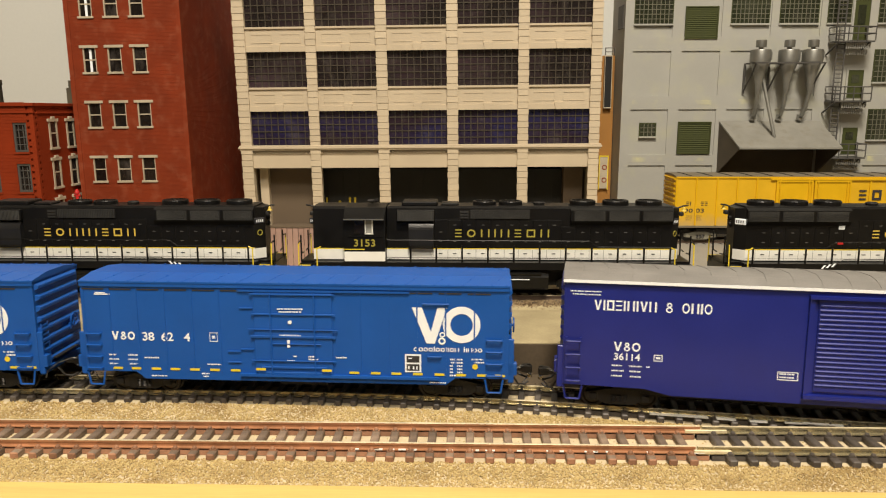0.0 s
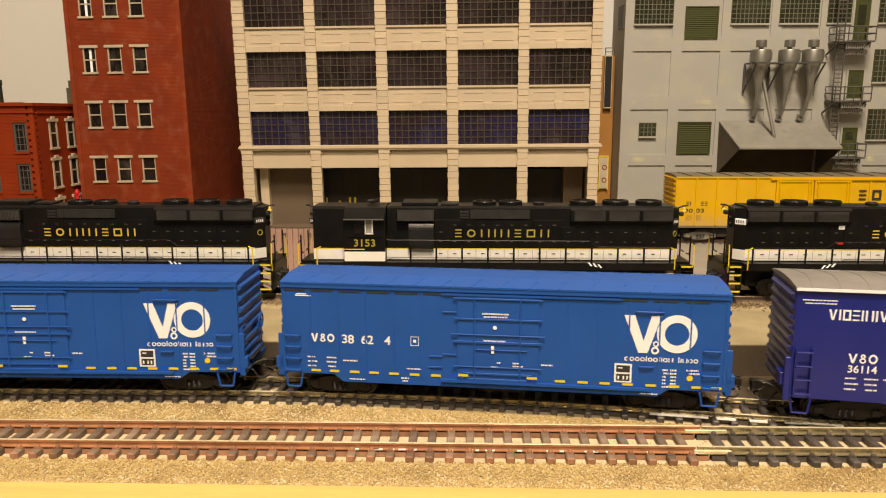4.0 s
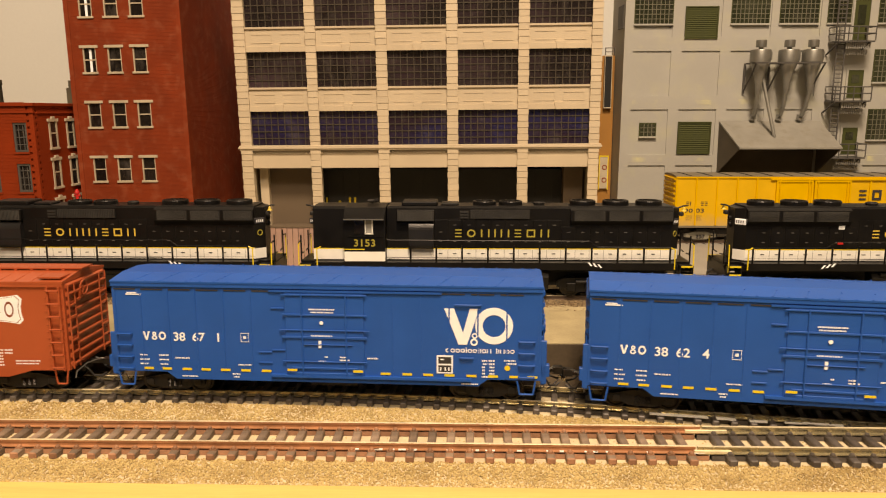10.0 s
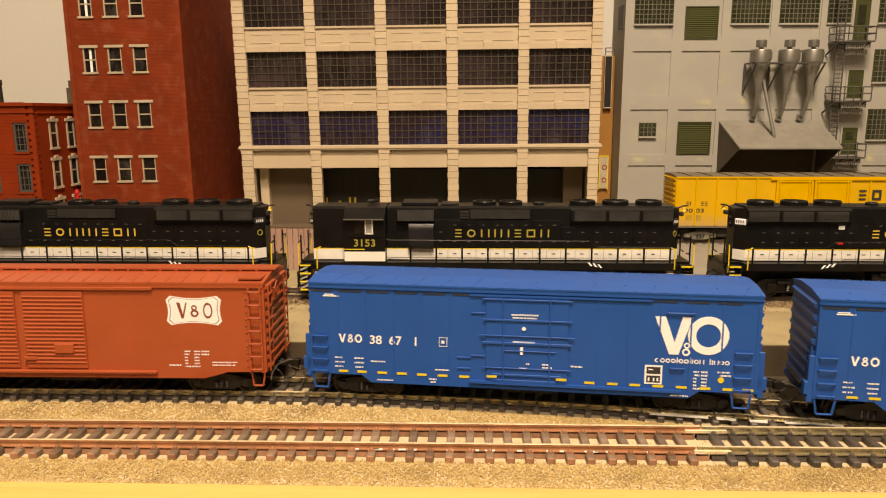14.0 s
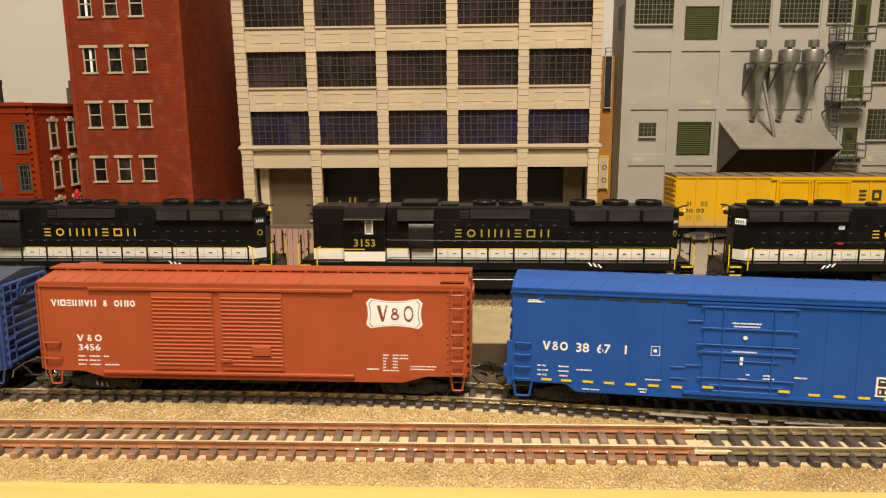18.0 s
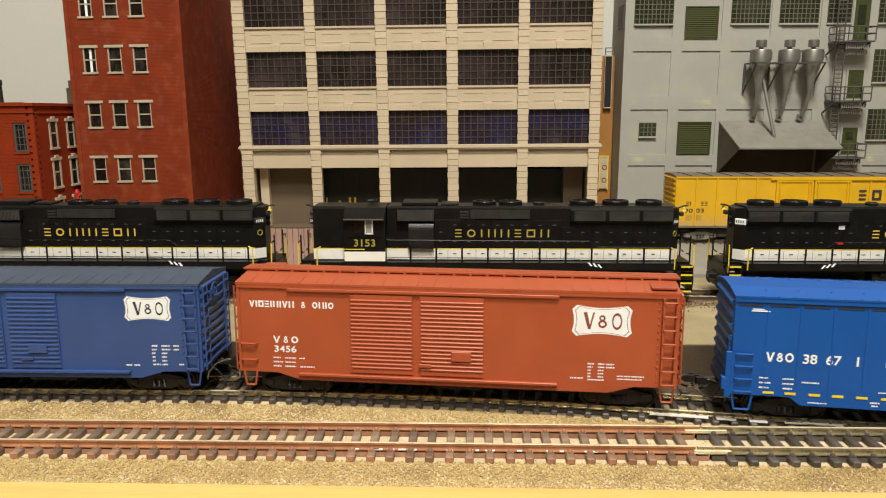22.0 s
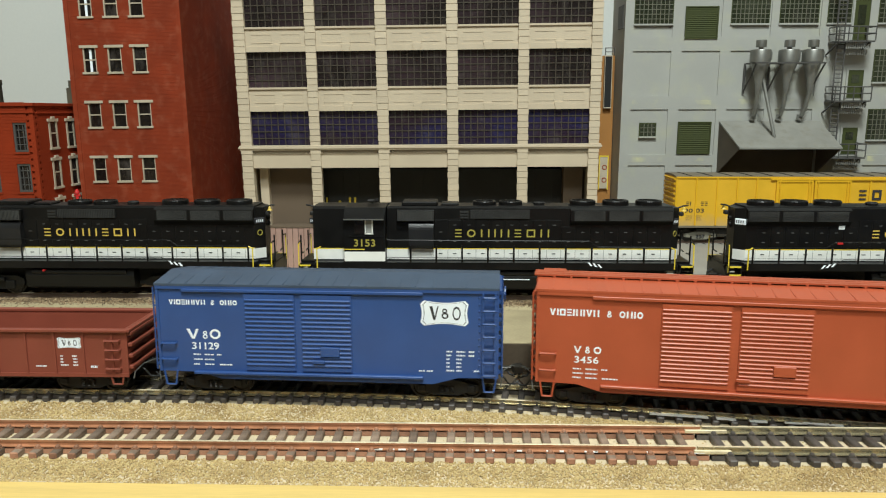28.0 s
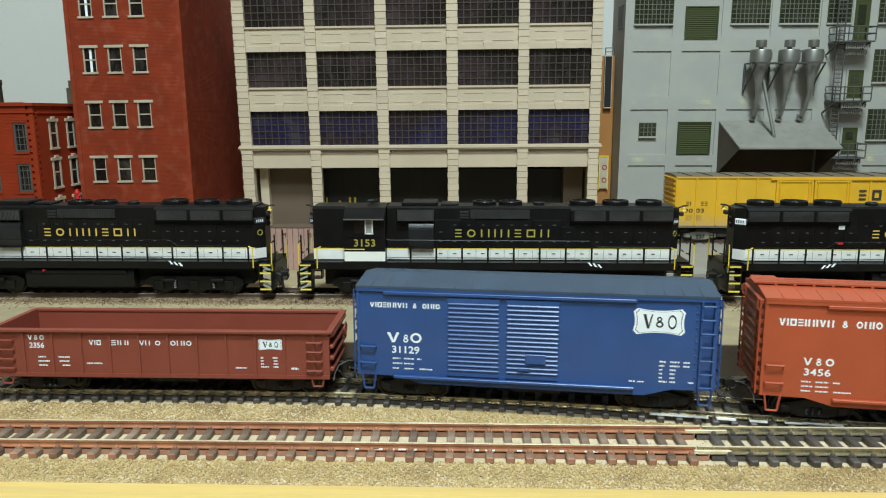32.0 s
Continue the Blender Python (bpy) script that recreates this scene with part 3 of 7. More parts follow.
def brake_wheel(parent, x, y, z, mat):
    s = 1 if x > 0 else -1
    bm = B()
    for i in range(14):
        a, b = 2 * math.pi * i / 14, 2 * math.pi * (i + 1) / 14
        rod(bm, (x + s * 2.6, y + 3 * math.cos(a), z + 3 * math.sin(a)), (x + s * 2.6, y + 3 * math.cos(b), z + 3 * math.sin(b)), 0.35, 5)
    for a in (0, 2.1, 4.2):
        rod(bm, (x + s * 2.6, y, z), (x + s * 2.6, y + 3 * math.cos(a), z + 3 * math.sin(a)), 0.25, 5)
    rod(bm, (x, y, z), (x + s * 2.8, y, z), 0.6, 6)
    bx(bm, min(x, x + s * 1.8), max(x, x + s * 1.8), y - 1.5, y + 1.5, z - 4.5, z - 1.5)
    part("brake_wheel", bm, mat, parent)


def data_bars(bm, x, z, rows, y=-18.0, step=1.9, h=0.72):
    """Small unreadable print: rows of (start, width) bars."""
    for i, row in enumerate(rows):
        for a, w in row:
            # fine print in groups of strokes as wide as a character
            u, k, t = 0.0, 0, h * 0.8
            while u < w - 0.2:
                v = min(0.62 + 0.3 * ((k * 7 + i * 3) % 3), w - u)
                bx(bm, x + a + u, x + a + u + v * 0.72, y - 0.06, y + 0.02, z - i * step - t, z - i * step)
                u, k = u + v, k + 1


def shield(parent, cx, cz, w, h, y, trim):
    """A white plaque with concave edges, a thin line round it and three plain dark shapes."""
    def outline(k, n=10):
        pts = []
        W, H = w / 2 * k, h / 2 * k
        c = h * 0.14 * k
        for (ax, az), (bx_, bz) in (((-W + c, -H), (W - c, -H)), ((W, -H + c), (W, H - c)), ((W - c, H), (-W + c, H)), ((-W, H - c), (-W, -H + c))):
            for i in range(n + 1):
                f = i / n
                x, z = ax + (bx_ - ax) * f, az + (bz - az) * f
                dip = math.sin(math.pi * f) * h * 0.085 * k
                if abs(az - bz) < 1e-6:
                    z += dip if az < 0 else -dip
                else:
                    x += -dip * 0.7 if ax > 0 else dip * 0.7
                pts.append((cx + x, cz + z))
        return pts
    bm = B()
    prism(bm, outline(1.0), "y", y - 0.05, y + 0.02)
    plaque = part("herald", bm, M_LETTER, parent, "white plaque with dark edge line")
    bm = B()
    a, b = outline(0.91), outline(0.885)
    n = len(a)
    va, vb = [bm.verts.new((p[0], y - 0.07, p[1])) for p in a], [bm.verts.new((p[0], y - 0.07, p[1])) for p in b]
    for i in range(n):
        j = (i + 1) % n
        bm.faces.new((va[i], va[j], vb[j], vb[i]))
    part("edge_line", bm, trim, plaque)
    bm = B()
    q = h * 0.27
    prism(bm, [(cx - w * 0.31, cz + q), (cx - w * 0.25, cz + q), (cx - w * 0.2, cz - q * 0.5), (cx - w * 0.15, cz + q), (cx - w * 0.12, cz + q), (cx - w * 0.19, cz - q), (cx - w * 0.23, cz - q)], "y", y - 0.1, y + 0.01)
    part("herald_mark", bm, trim, plaque)
    bm = B()
    ring_shape(bm, cx + w * 0.25, cz, q, q * 0.72, y + 0.01, y - 0.1, 24, 0.58)
    part("herald_mark", bm, trim, plaque)
    bm = B()
    ring_shape(bm, cx + w * 0.01, cz - q * 0.36, q * 0.46, q * 0.24, y + 0.01, y - 0.1, 18, 1.1)
    ring_shape(bm, cx + w * 0.005, cz + q * 0.34, q * 0.36, q * 0.17, y + 0.012, y - 0.102, 18, 1.0)
    part("herald_mark", bm, trim, plaque)


def blue_boxcar(number_parts):
    """Insulated boxcar: smooth sides with seams, one plug door, low roof with chamfered ends."""
    c = thing("boxcar", "bright blue insulated boxcar with white lettering and yellow edge marks", "boxcar", "cars of the moving train")
    h = 87.7
    bm = B()
    prism(bm, [(-h, 10.4), (-66.5, 10.4), (-62.5, 7.4), (62.5, 7.4), (66.5, 10.4), (h, 10.4), (h, 48.2), (-h, 48.2)], "y", -17.4, 17.4)
    body = part("body", bm, M_BLUE, c)
    # low roof with a wide crown
    bm = B()
    prism(bm, [(-18.2, 48.2), (18.2, 48.2), (18.2, 48.9), (7.0, 50.5), (-7.0, 50.5), (-18.2, 48.9)], "x", -h - 0.5, h + 0.5)
    roof = part("roof", bm, M_BLUE, c, "blue diagonal-panel roof")
    for s in (-1, 1):
        bm = B()
        rod(bm, (0, s * 18.0, 48.9), (4.5, s * 7.0, 50.47), 0.16, 4)
        for x, y, z in ((0, 17.8, 49.05), (5.7, 17.8, 49.05), (2.6, 11.6, 49.95)):
            bx(bm, x - 0.3, x + 0.3, s * y - 0.3, s * y + 0.3, z - 0.3, z + 0.22, 0.12)
        me = mesh_of("roof_seam", bm, M_BLUE)
        for i in range(15):
            shared("roof_seam", me, roof, -h + 9 + i * 11.4, 0, 0)
    boxes("eave_strip", M_BLUE, c, [(-h - 0.3, h + 0.3, -18.0, -17.3, 46.6, 48.2), (-h - 0.3, h + 0.3, 17.3, 18.0, 46.6, 48.2)])
    # vertical panel seams of the side, and a corner post at each end
    me = mesh_of("panel_seam", (lambda b: (bx(b, -0.3, 0.3, -0.22, 0.0, -18.2, 18.2), b)[1])(B()), M_BLUE)
    for x in (-76, -64.5, -53, -41.5, -30, 28, 39.5, 51, 62.5, 74):
        shared("panel_seam", me, c, x, -17.4, 28.9)
        shared("panel_seam", me, c, x, 17.75, 28.9)
    me = mesh_of("eave_slot", (lambda b: (bx(b, -4.6, 4.6, -0.2, 0.02, -0.28, 0.28), b)[1])(B()), M_INK)
    for x in [-82.5 + 11.6 * i for i in range(6)] + [29.5 + 11.6 * i for i in range(5)]:
        shared("eave_slot", me, c, x, -17.42, 45.4)
    for s in (-1, 1):
        boxes("corner_post", M_BLUE, c, [(min(s * (h - 1.2), s * (h + 0.1)), max(s * (h - 1.2), s * (h + 0.1)), -17.6, 17.6, 10.4, 48.2)])
    # plug door with its bars and frame
    door = boxes("door", M_BLUE, c, [(-15.6, 16.6, -17.9, -17.3, 10.8, 45.2)], bevel=0.15)
    for z, x0, x1, t in ((44.2, -17, 18, 0.5), (36.0, -16.5, 18, 0.55), (29.6, -18, 19, 0.35), (26.6, -17, 18, 0.7), (23.6, -8, 12, 0.3), (16.4, -17, 18, 0.35), (13.6, -13, 14, 0.6), (11.2, -15, 16, 0.7)):
        bm = B()
        bx(bm, x0, x1, -18.45, -18.0, z - t * 0.7, z + t * 0.7, 0.1)
        part("door_bar", bm, M_BLUE, door)
    for x in (-8.6, 9.4):
        bm = B()
        rod(bm, (x, -18.35, 11.0), (x, -18.35, 44.6), 0.35, 7)
        part("lock_rod", bm, M_BLUE, door)
    boxes("door_track", M_BLUE, c, [(-22, 60, -18.6, -17.4, 9.6, 10.7), (-22, 48, -18.1, -17.4, 45.2, 46.0)])
    for x0, z in ((-27, 19.5), (-21.5, 38), (-21.5, 20.5), (-27, 15)):
        boxes("side_bracket", M_BLUE, c, [(x0, x0 + 5.5, -17.9, -17.4, z, z + 0.7)], bevel=0.1)
    # hardware
    for x in (-83.5, 82.0):
        rungs(c, x - 3.0, x + 3.0, (26.6, 21.8, 16.8, 11.9), M_BLUE, -17.6, "side_rung", 0.9, 0.4)
        stirrup(c, x, M_BLUE)
        stirrup(c, x, M_BLUE, 17.6)
    for x in (60.5, 62.5):
        rungs(c, x - 7 if x < 61 else x - 7, x + (3 if x < 61 else -2), (41.2 if x < 61 else 19.4,), M_BLUE, -17.5, "grab_iron", 0.7, 0.35)
    for s in (-1, 1):
        end_wall(c, s * h, M_BLUE, 11, 48, 8)
        bm = B()
        for y in (-15.5, -10.5):
            line(bm, [(s * (h + 1.0), y, 11), (s * (h + 1.0), y, 30)], 0.3, 5)
        for i in range(5):
            line(bm, [(s * (h + 1.0), -15.5, 13 + 4 * i), (s * (h + 1.0), -10.5, 13 + 4 * i)], 0.3, 5)
        part("end_ladder", bm, M_BLUE, c)
        bm = B()
        bx(bm, min(s * h, s * (h + 2.2)), max(s * h, s * (h + 2.2)), -17.5, -16.3, 9.0, 27.0, 0.2)
        bx(bm, min(s * h, s * (h + 3.4)), max(s * h, s * (h + 3.4)), -17.5, -14.5, 12.0, 17.0, 0.2)
        part("corner_brace", bm, M_BLUE, c)
        boxes("end_sill", M_BLUE, c, [(min(s * h, s * (h + 1.6)), max(s * h, s * (h + 1.6)), -17, 17, 8.6, 11.0)])
    boxes("crossover_step", M_UNDER, c, [(h, h + 3, -9, 9, 13.2, 13.7), (-h - 3, -h, -9, 9, 13.2, 13.7)])
    brake_wheel(c, h, 8, 26, M_BLUE)
    # lettering on the near side
    y = -17.56
    for text, x in number_parts:
        words("road_number", text, 3.6, x, y, 23.9, M_LETTER, c, squeeze=1.05, spacing=1.0)
    bm = B()
    letter_bars(bm, -75.8, -66.0, 24.0, 3.6, y + 0.02, "v8o", fill=0.9, stroke=0.22)
    part("reporting_marks", bm, M_LETTER, c)
    bm = B()
    prism(bm, [(49.0, 39.6), (53.0, 39.6), (56.6, 29.6), (59.2, 39.6), (63.0, 39.6), (58.2, 24.8), (54.8, 24.8)], "y", y - 0.05, y + 0.03)
    ring_shape(bm, 68.9, 32.7, 7.5, 4.5, y + 0.03, y - 0.05, 48, 1.0)
    ring_shape(bm, 61.0, 25.9, 1.5, 0.8, y + 0.03, y - 0.1, 18)
    ring_shape(bm, 61.2, 28.5, 1.15, 0.6, y + 0.03, y - 0.1, 18)
    part("emblem", bm, M_LETTER, c, "large white chevron and ring")
    bm = B()
    letter_bars(bm, 49.6, 77.2, 21.4, 1.7, y + 0.02, "oooolooliod lidoo", fill=0.88, stroke=0.22)
    part("slogan", bm, M_LETTER, c)
    bm = B()
    data_bars(bm, -77.6, 17.8, [[(0, 3.2), (8.2, 4.2)], [(0, 4.4), (8.2, 4.2)], [(0, 3.6), (8.6, 3.4)]], y)
    data_bars(bm, -62.5, 16.8, [[(0, 6.2)]], y)
    bx(bm, -82.0, -75.4, y - 0.06, y + 0.02, 43.0, 43.5)
    bx(bm, -81.6, -77.4, y - 0.06, y + 0.02, 43.7, 44.1)
    data_bars(bm, -36.0, 14.4, [[(0, 6.0)]], y, h=0.6)
    data_bars(bm, -5.6, 38.6, [[(0, 10.6)], [(0.6, 9.4)]], y - 0.7, step=1.2)
    data_bars(bm, -5.0, 27.6, [[(0, 9.0)]], y - 0.7)
    data_bars(bm, 0.4, 18.8, [[(0, 1.6)], [(-2.6, 3.2)]], y - 0.7)
    data_bars(bm, 6.6, 18.8, [[(0.0, 2.8)], [(0.0, 4.2)]], y - 0.7, step=1.2)
    data_bars(bm, 17.8, 18.4, [[(0, 4.6)]], y)
    data_bars(bm, 64.2, 18.6, [[(0, 2.2), (2.8, 2.6)], [(0.4, 1.8), (2.8, 2.6)], [(0, 1.4), (3.0, 2.2)], [(0, 1.4), (3.0, 2.2)], [(0, 1.6), (3.0, 2.2)], [(0, 5.2)]], y, step=1.35, h=0.8)
    data_bars(bm, 73.0, 18.8, [[(0, 4.6)], [(1.0, 4.2)]], y, step=1.3, h=0.8)
    data_bars(bm, -38.5, 10.4, [[(0, 3.4)], [(0.6, 2.4)]], y, step=1.2)
    data_bars(bm, -60.0, 9.0, [[(0, 6.8)]], y, h=0.6)
    data_bars(bm, 56, 8.6, [[(0, 6.8)]], y, h=0.6)
    bx(bm, -2.0, -0.9, y - 0.75, y, 22.2, 25.2)
    lathe(bm, [(0.8, y - 0.76), (0.8, y - 0.6)], (-0.6, 0, 32.8), "y", 14)
    part("small_print", bm, M_LETTER, c)
    bm = B()
    for a, b in ((-34.6, 27.2), (-34.6, 23.6)):
        bx(bm, a + 0.4, a + 3.6, y - 0.06, y + 0.02, b + 0.3, b + 0.5)
    for a in (-34.4, -31.3):
        bx(bm, a, a + 0.18, y - 0.06, y + 0.02, 23.9, 27.8)
    bx(bm, -33.4, -32.2, y - 0.06, y + 0.02, 25.2, 26.4)
    part("stencil_box", bm, M_LETTER, c)
    bm = B()
    bx(bm, 46.0, 52.6, y - 0.09, y + 0.02, 12.6, 20.2)
    plate = part("panel_label", bm, M_LETTER, c, "small white edged label")
    bm = B()
    bx(bm, 46.7, 51.9, y - 0.12, y + 0.02, 16.7, 19.5)
    part("dark_field", bm, M_INK, plate)
    bm = B()
    bx(bm, 46.7, 51.9, y - 0.12, y + 0.02, 13.2, 16.0)
    part("dark_field", bm, M_INK, plate)
    bm = B()
    for a in (47.3, 49.2, 50.6):
        bx(bm, a, a + 0.6, y - 0.15, y + 0.02, 13.8, 15.2)
    bx(bm, 47.4, 49.0, y - 0.15, y + 0.02, 18.2, 18.7)
    part("label_marks", bm, M_LETTER, plate)
    me = mesh_of("yellow_mark", (lambda b: (bx(b, -2.0, 2.0, -0.07, 0.03, -0.48, 0.48), b)[1])(B()), M_YLINE)
    for x in (-74.1, -66.3, -57.8, -49.7, -41.4, -32.9, -24.2, -13.0, 14.2, 25.2, 34.0, 42.5, 51.2, 60.0, 68.7, 77.2, 84.4):
        z = 11.8 if x < -15 or x > 15 else 13.0
        shared("yellow_mark", me, c, x, y if not -15 < x < 15 else y - 1.5, z)
    bm = B()
    lathe(bm, [(1.15, y - 0.08), (1.15, y)], (74.4, 0, 15.4), "y", 16)
    part("yellow_dot", bm, M_YLINE, c)
    underframe(c, h)
    wheels = []
    for x in (-66, 66):
        t, w = truck(c, x)
        wheels += w
    return c, wheels


def louvre_door(parent, x0, x1, z0, z1, n, mat, y=-17.6, slim=0.5):
    """A corrugated sliding door: horizontal ribs that catch the light."""
    door = boxes("door", mat, parent, [(x0, x1, y - 0.3, y + 0.3, z0 - 1.5, z1 + 1.5)])
    h = (z1 - z0) / n
    bm = B()
    w = x1 - x0 - 0.8
    prism(bm, [(0.0, -h * 0.40), (-0.36, -h * 0.22), (-0.50, -h * 0.03), (-0.48, h * 0.05), (-0.20, h * 0.24), (0.0, h * 0.30)], "x", -w / 2, w / 2)
    me = mesh_of("door_rib", bm, mat)
    for i in range(n):
        shared("door_rib", me, door, (x0 + x1) / 2, y - 0.25, z0 + h * (i + 0.5))
    return door


def auto_boxcar(name, label, h, mat, roof_mat, walk_board, doors, ribs, side_top, extra):
    """Steel boxcar with double corrugated doors, tapered side sill, corrugated ends and a side ladder."""
    c = thing("boxcar", label, "boxcar", "cars of the moving train")
    bm = B()
    k = h - 26
    prism(bm, [(-h, 10.6), (-h + 16, 10.4), (-k, 7.6), (k, 7.6), (h - 16, 10.4), (h, 10.6), (h, side_top), (-h, side_top)], "y", -17.2, 17.2)
    part("body", bm, mat, c)
    bm = B()
    peak = side_top + 3.4
    prism(bm, [(-18.0, side_top), (18.0, side_top), (18.0, side_top + 0.9), (0, peak), (-18.0, side_top + 0.9)], "x", -h - 0.4, h + 0.4)
    roof = part("roof", bm, roof_mat, c)
    n = int(h / 3.4)
    for s in (-1, 1):
        bm = B()
        rod(bm, (0, s * 17.4, side_top + 1.0), (0, s * 3.0, peak - 0.65), 0.3, 4)
        me = mesh_of("roof_rib", bm, roof_mat)
        for i in range(n):
            shared("roof_rib", me, roof, -h + 6 + i * (2 * h - 12) / (n - 1), 0, 0)
    if walk_board:
        board = boxes("running_board", mat, c, [(-h - 2, h + 2, -4.6, -1.8, peak + 0.05, peak + 0.7), (-h - 2, h + 2, -1.4, 1.4, peak + 0.05, peak + 0.7), (-h - 2, h + 2, 1.8, 4.6, peak + 0.05, peak + 0.7)])
        boxes("board_bracket", mat, board, [(-h + 6 + i * (2 * h - 12) / (n - 1) - 0.5, -h + 6 + i * (2 * h - 12) / (n - 1) + 0.5, -5, 5, peak - 0.9, peak + 0.1) for i in range(n)])
        boxes("lateral_walk", mat, c, [(h - 10.5, h - 1, -16.5, -4.6, side_top + 1.9, side_top + 2.5), (-h + 1, -h + 10.5, 4.6, 16.5, side_top + 1.9, side_top + 2.5)])
    boxes("eave_strip", mat, c, [(-h, h, -17.9, -17.1, side_top - 1.4, side_top)])
    z0, z1 = ribs[0], ribs[1]
    for a, b in doors:
        louvre_door(c, a, b, z0, z1, ribs[2], mat)
    a, b = doors[0][0], doors[-1][1]
    boxes("door_track", mat, c, [(a - 26, b + 29, -18.3, -17.2, side_top - 2.5, side_top - 1.2)], bevel=0.2)
    boxes("door_sill", mat, c, [(a - 22, b + 29, -19.0, -17.2, 9.9, 11.0)], bevel=0.2)
    boxes("door_latch", mat, c, [(b - 13, b - 5, -18.9, -18.0, z0 + 5, z0 + 9), (a + 28, a + 33, -18.9, -18.0, z0 + 2, z0 + 3.4)], bevel=0.2)
    side_ladder(c, h - 3.6, mat, 10.8, side_top - 1.2, 7, 2.3)
    rungs(c, -h + 1.4, -h + 7.6, (22.8, 16.0), mat, -17.4, "side_rung", 1.2, 0.45)
    boxes("corner_post", mat, c, [(h - 1.0, h + 0.2, -17.6, 17.6, 10.6, side_top), (-h - 0.2, -h + 1.0, -17.6, 17.6, 10.6, side_top)])
    me = mesh_of("rivet", (lambda q: (lathe(q, [(0.45, 0), (0.3, -0.28), (0.1, -0.32)], (0, 0, 0), "y", 6), q)[1])(B()), mat)
    for i in range(12):
        shared("rivet", me, c, h - 7.6, -17.3, 13 + i * (side_top - 16) / 11)
        shared("rivet", me, c, h - 0.9, -17.6, 13 + i * (side_top - 16) / 11)
    for x in (-h + 4.5, h - 4.5):
        stirrup(c, x + (1.0 if x > 0 else 0), mat, -17.4, 4.8, 10.8, 2.8)
    for s in (-1, 1):
        end_wall(c, s * h, mat, 11, side_top + 0.5, 10)
        for ya, yb, n in ((10.0, 15.5, 7), (-16.5, -11.5, 7)):
            bm = B()
            line(bm, [(s * (h + 1.6), ya, 11), (s * (h + 1.6), ya, side_top - 1)], 0.35, 5)
            lad = part("end_ladder", bm, mat, c)
            bm = B()
            line(bm, [(s * (h + 1.6), yb, 11), (s * (h + 1.6), yb, side_top - 1)], 0.35, 5)
            part("stile", bm, mat, lad)
            bm = B()
            line(bm, [(s * (h + 1.6), ya, 0), (s * (h + 1.6), yb, 0)], 0.45, 5)
            me = mesh_of("rung", bm, mat)
            for i in range(n):
                shared("rung", me, lad, 0, 0, 13 + 5 * i)
    brake_wheel(c, h, -5.5, side_top - 4, mat)
    underframe(c, h)
    extra(c)
    wheels = []
    for x in (-h + 21, h - 21):
        t, w = truck(c, x)
        wheels += w
    return c, wheels


def red_extra(c):
    y = -17.26
    bm = B()
    letter_bars(bm, -83.0, -47.6, 38.1, 2.7, y + 0.02, "vixeidivd 8 odio", fill=0.82, stroke=0.24)
    part("company_name", bm, M_LETTER, c)
    bm = B()
    letter_bars(bm, -73.4, -62.8, 23.2, 2.9, y + 0.02, "v8o", fill=0.78, stroke=0.22)
    part("reporting_marks", bm, M_LETTER, c)
    words("road_number", "3456", 2.7, -73.2, y, 19.3, M_LETTER, c, squeeze=1.2, spacing=1.08)
    bm = B()
    data_bars(bm, -73.6, 17.1, [[(0, 3.4), (5, 4.6), (11, 2.6)], [(0, 4.2), (5, 4.6)], [(0, 3.4), (5, 4.6), (11.4, 6.2)]], y, step=1.8)
    data_bars(bm, 47.4, 13.5, [[(0, 5.2)]], y)
    data_bars(bm, 54.1, 19.5, [[(0, 2.6), (4, 2.6), (7, 3.4)], [(0, 2.0), (4, 2.6), (7, 3.4)], [(0, 1.4), (4, 2.2)], [(0, 1.4), (4, 2.2)], [(0, 1.4), (4, 2.2)], [(0, 6.4)]], y, step=1.3, h=0.7)
    data_bars(bm, 65.4, 14.8, [[(0, 10.6)], [(0, 10.0)]], y, step=1.2, h=0.6)
    part("small_print", bm, M_LETTER, c)
    shield(c, 59.0, 36.6, 22.9, 12.4, y, M_OXIDE)


def navy_extra(c):
    y = -17.26
    bm = B()
    letter_bars(bm, -64.8, -36.2, 39.0, 2.1, y + 0.02, "vixeidivd 8 odio", fill=0.82, stroke=0.24)
    part("company_name", bm, M_LETTER, c)
    bm = B()
    prism(bm, [(-58.0, 28.8), (-56.6, 28.8), (-55.3, 25.6), (-54.0, 28.8), (-52.8, 28.8), (-54.7, 24.6), (-55.9, 24.6)], "y", y - 0.05, y + 0.02)
    ring_shape(bm, -50.2, 25.6, 0.95, 0.5, y + 0.02, y - 0.05, 16, 1.1)
    ring_shape(bm, -50.2, 27.2, 0.8, 0.4, y + 0.022, y - 0.052, 16)
    ring_shape(bm, -46.0, 26.7, 2.1, 1.25, y + 0.02, y - 0.05, 24, 1.1)
    part("reporting_marks", bm, M_LETTER, c)
    words("road_number", "31129", 3.0, -56.2, y, 20.2, M_LETTER, c, squeeze=1.12)
    bm = B()
    data_bars(bm, -55.6, 18.2, [[(0, 3.2), (4.6, 4.2), (10, 1.8)], [(0, 4.0), (4.6, 4.2)], [(0, 2.8), (4.8, 3.8), (11, 5.6)]], y, step=2.1)
    data_bars(bm, 38.2, 13.4, [[(0, 2.6), (3.2, 2.8)]], y)
    data_bars(bm, 49.4, 21.8, [[(0, 2.6), (4, 3.6), (9, 2.4)], [(0, 2.0), (4, 3.6), (9, 2.4)], [(0, 1.4), (4, 2.4)], [(0, 1.4), (4, 2.0)], [(0, 1.4), (4, 2.0)], [(0, 3.2), (4, 2.4), (11, 2.2)]], y, step=1.6, h=0.8)
    part("small_print", bm, M_LETTER, c)
    shield(c, 48.6, 37.3, 19.4, 10.4, y, M_INK)


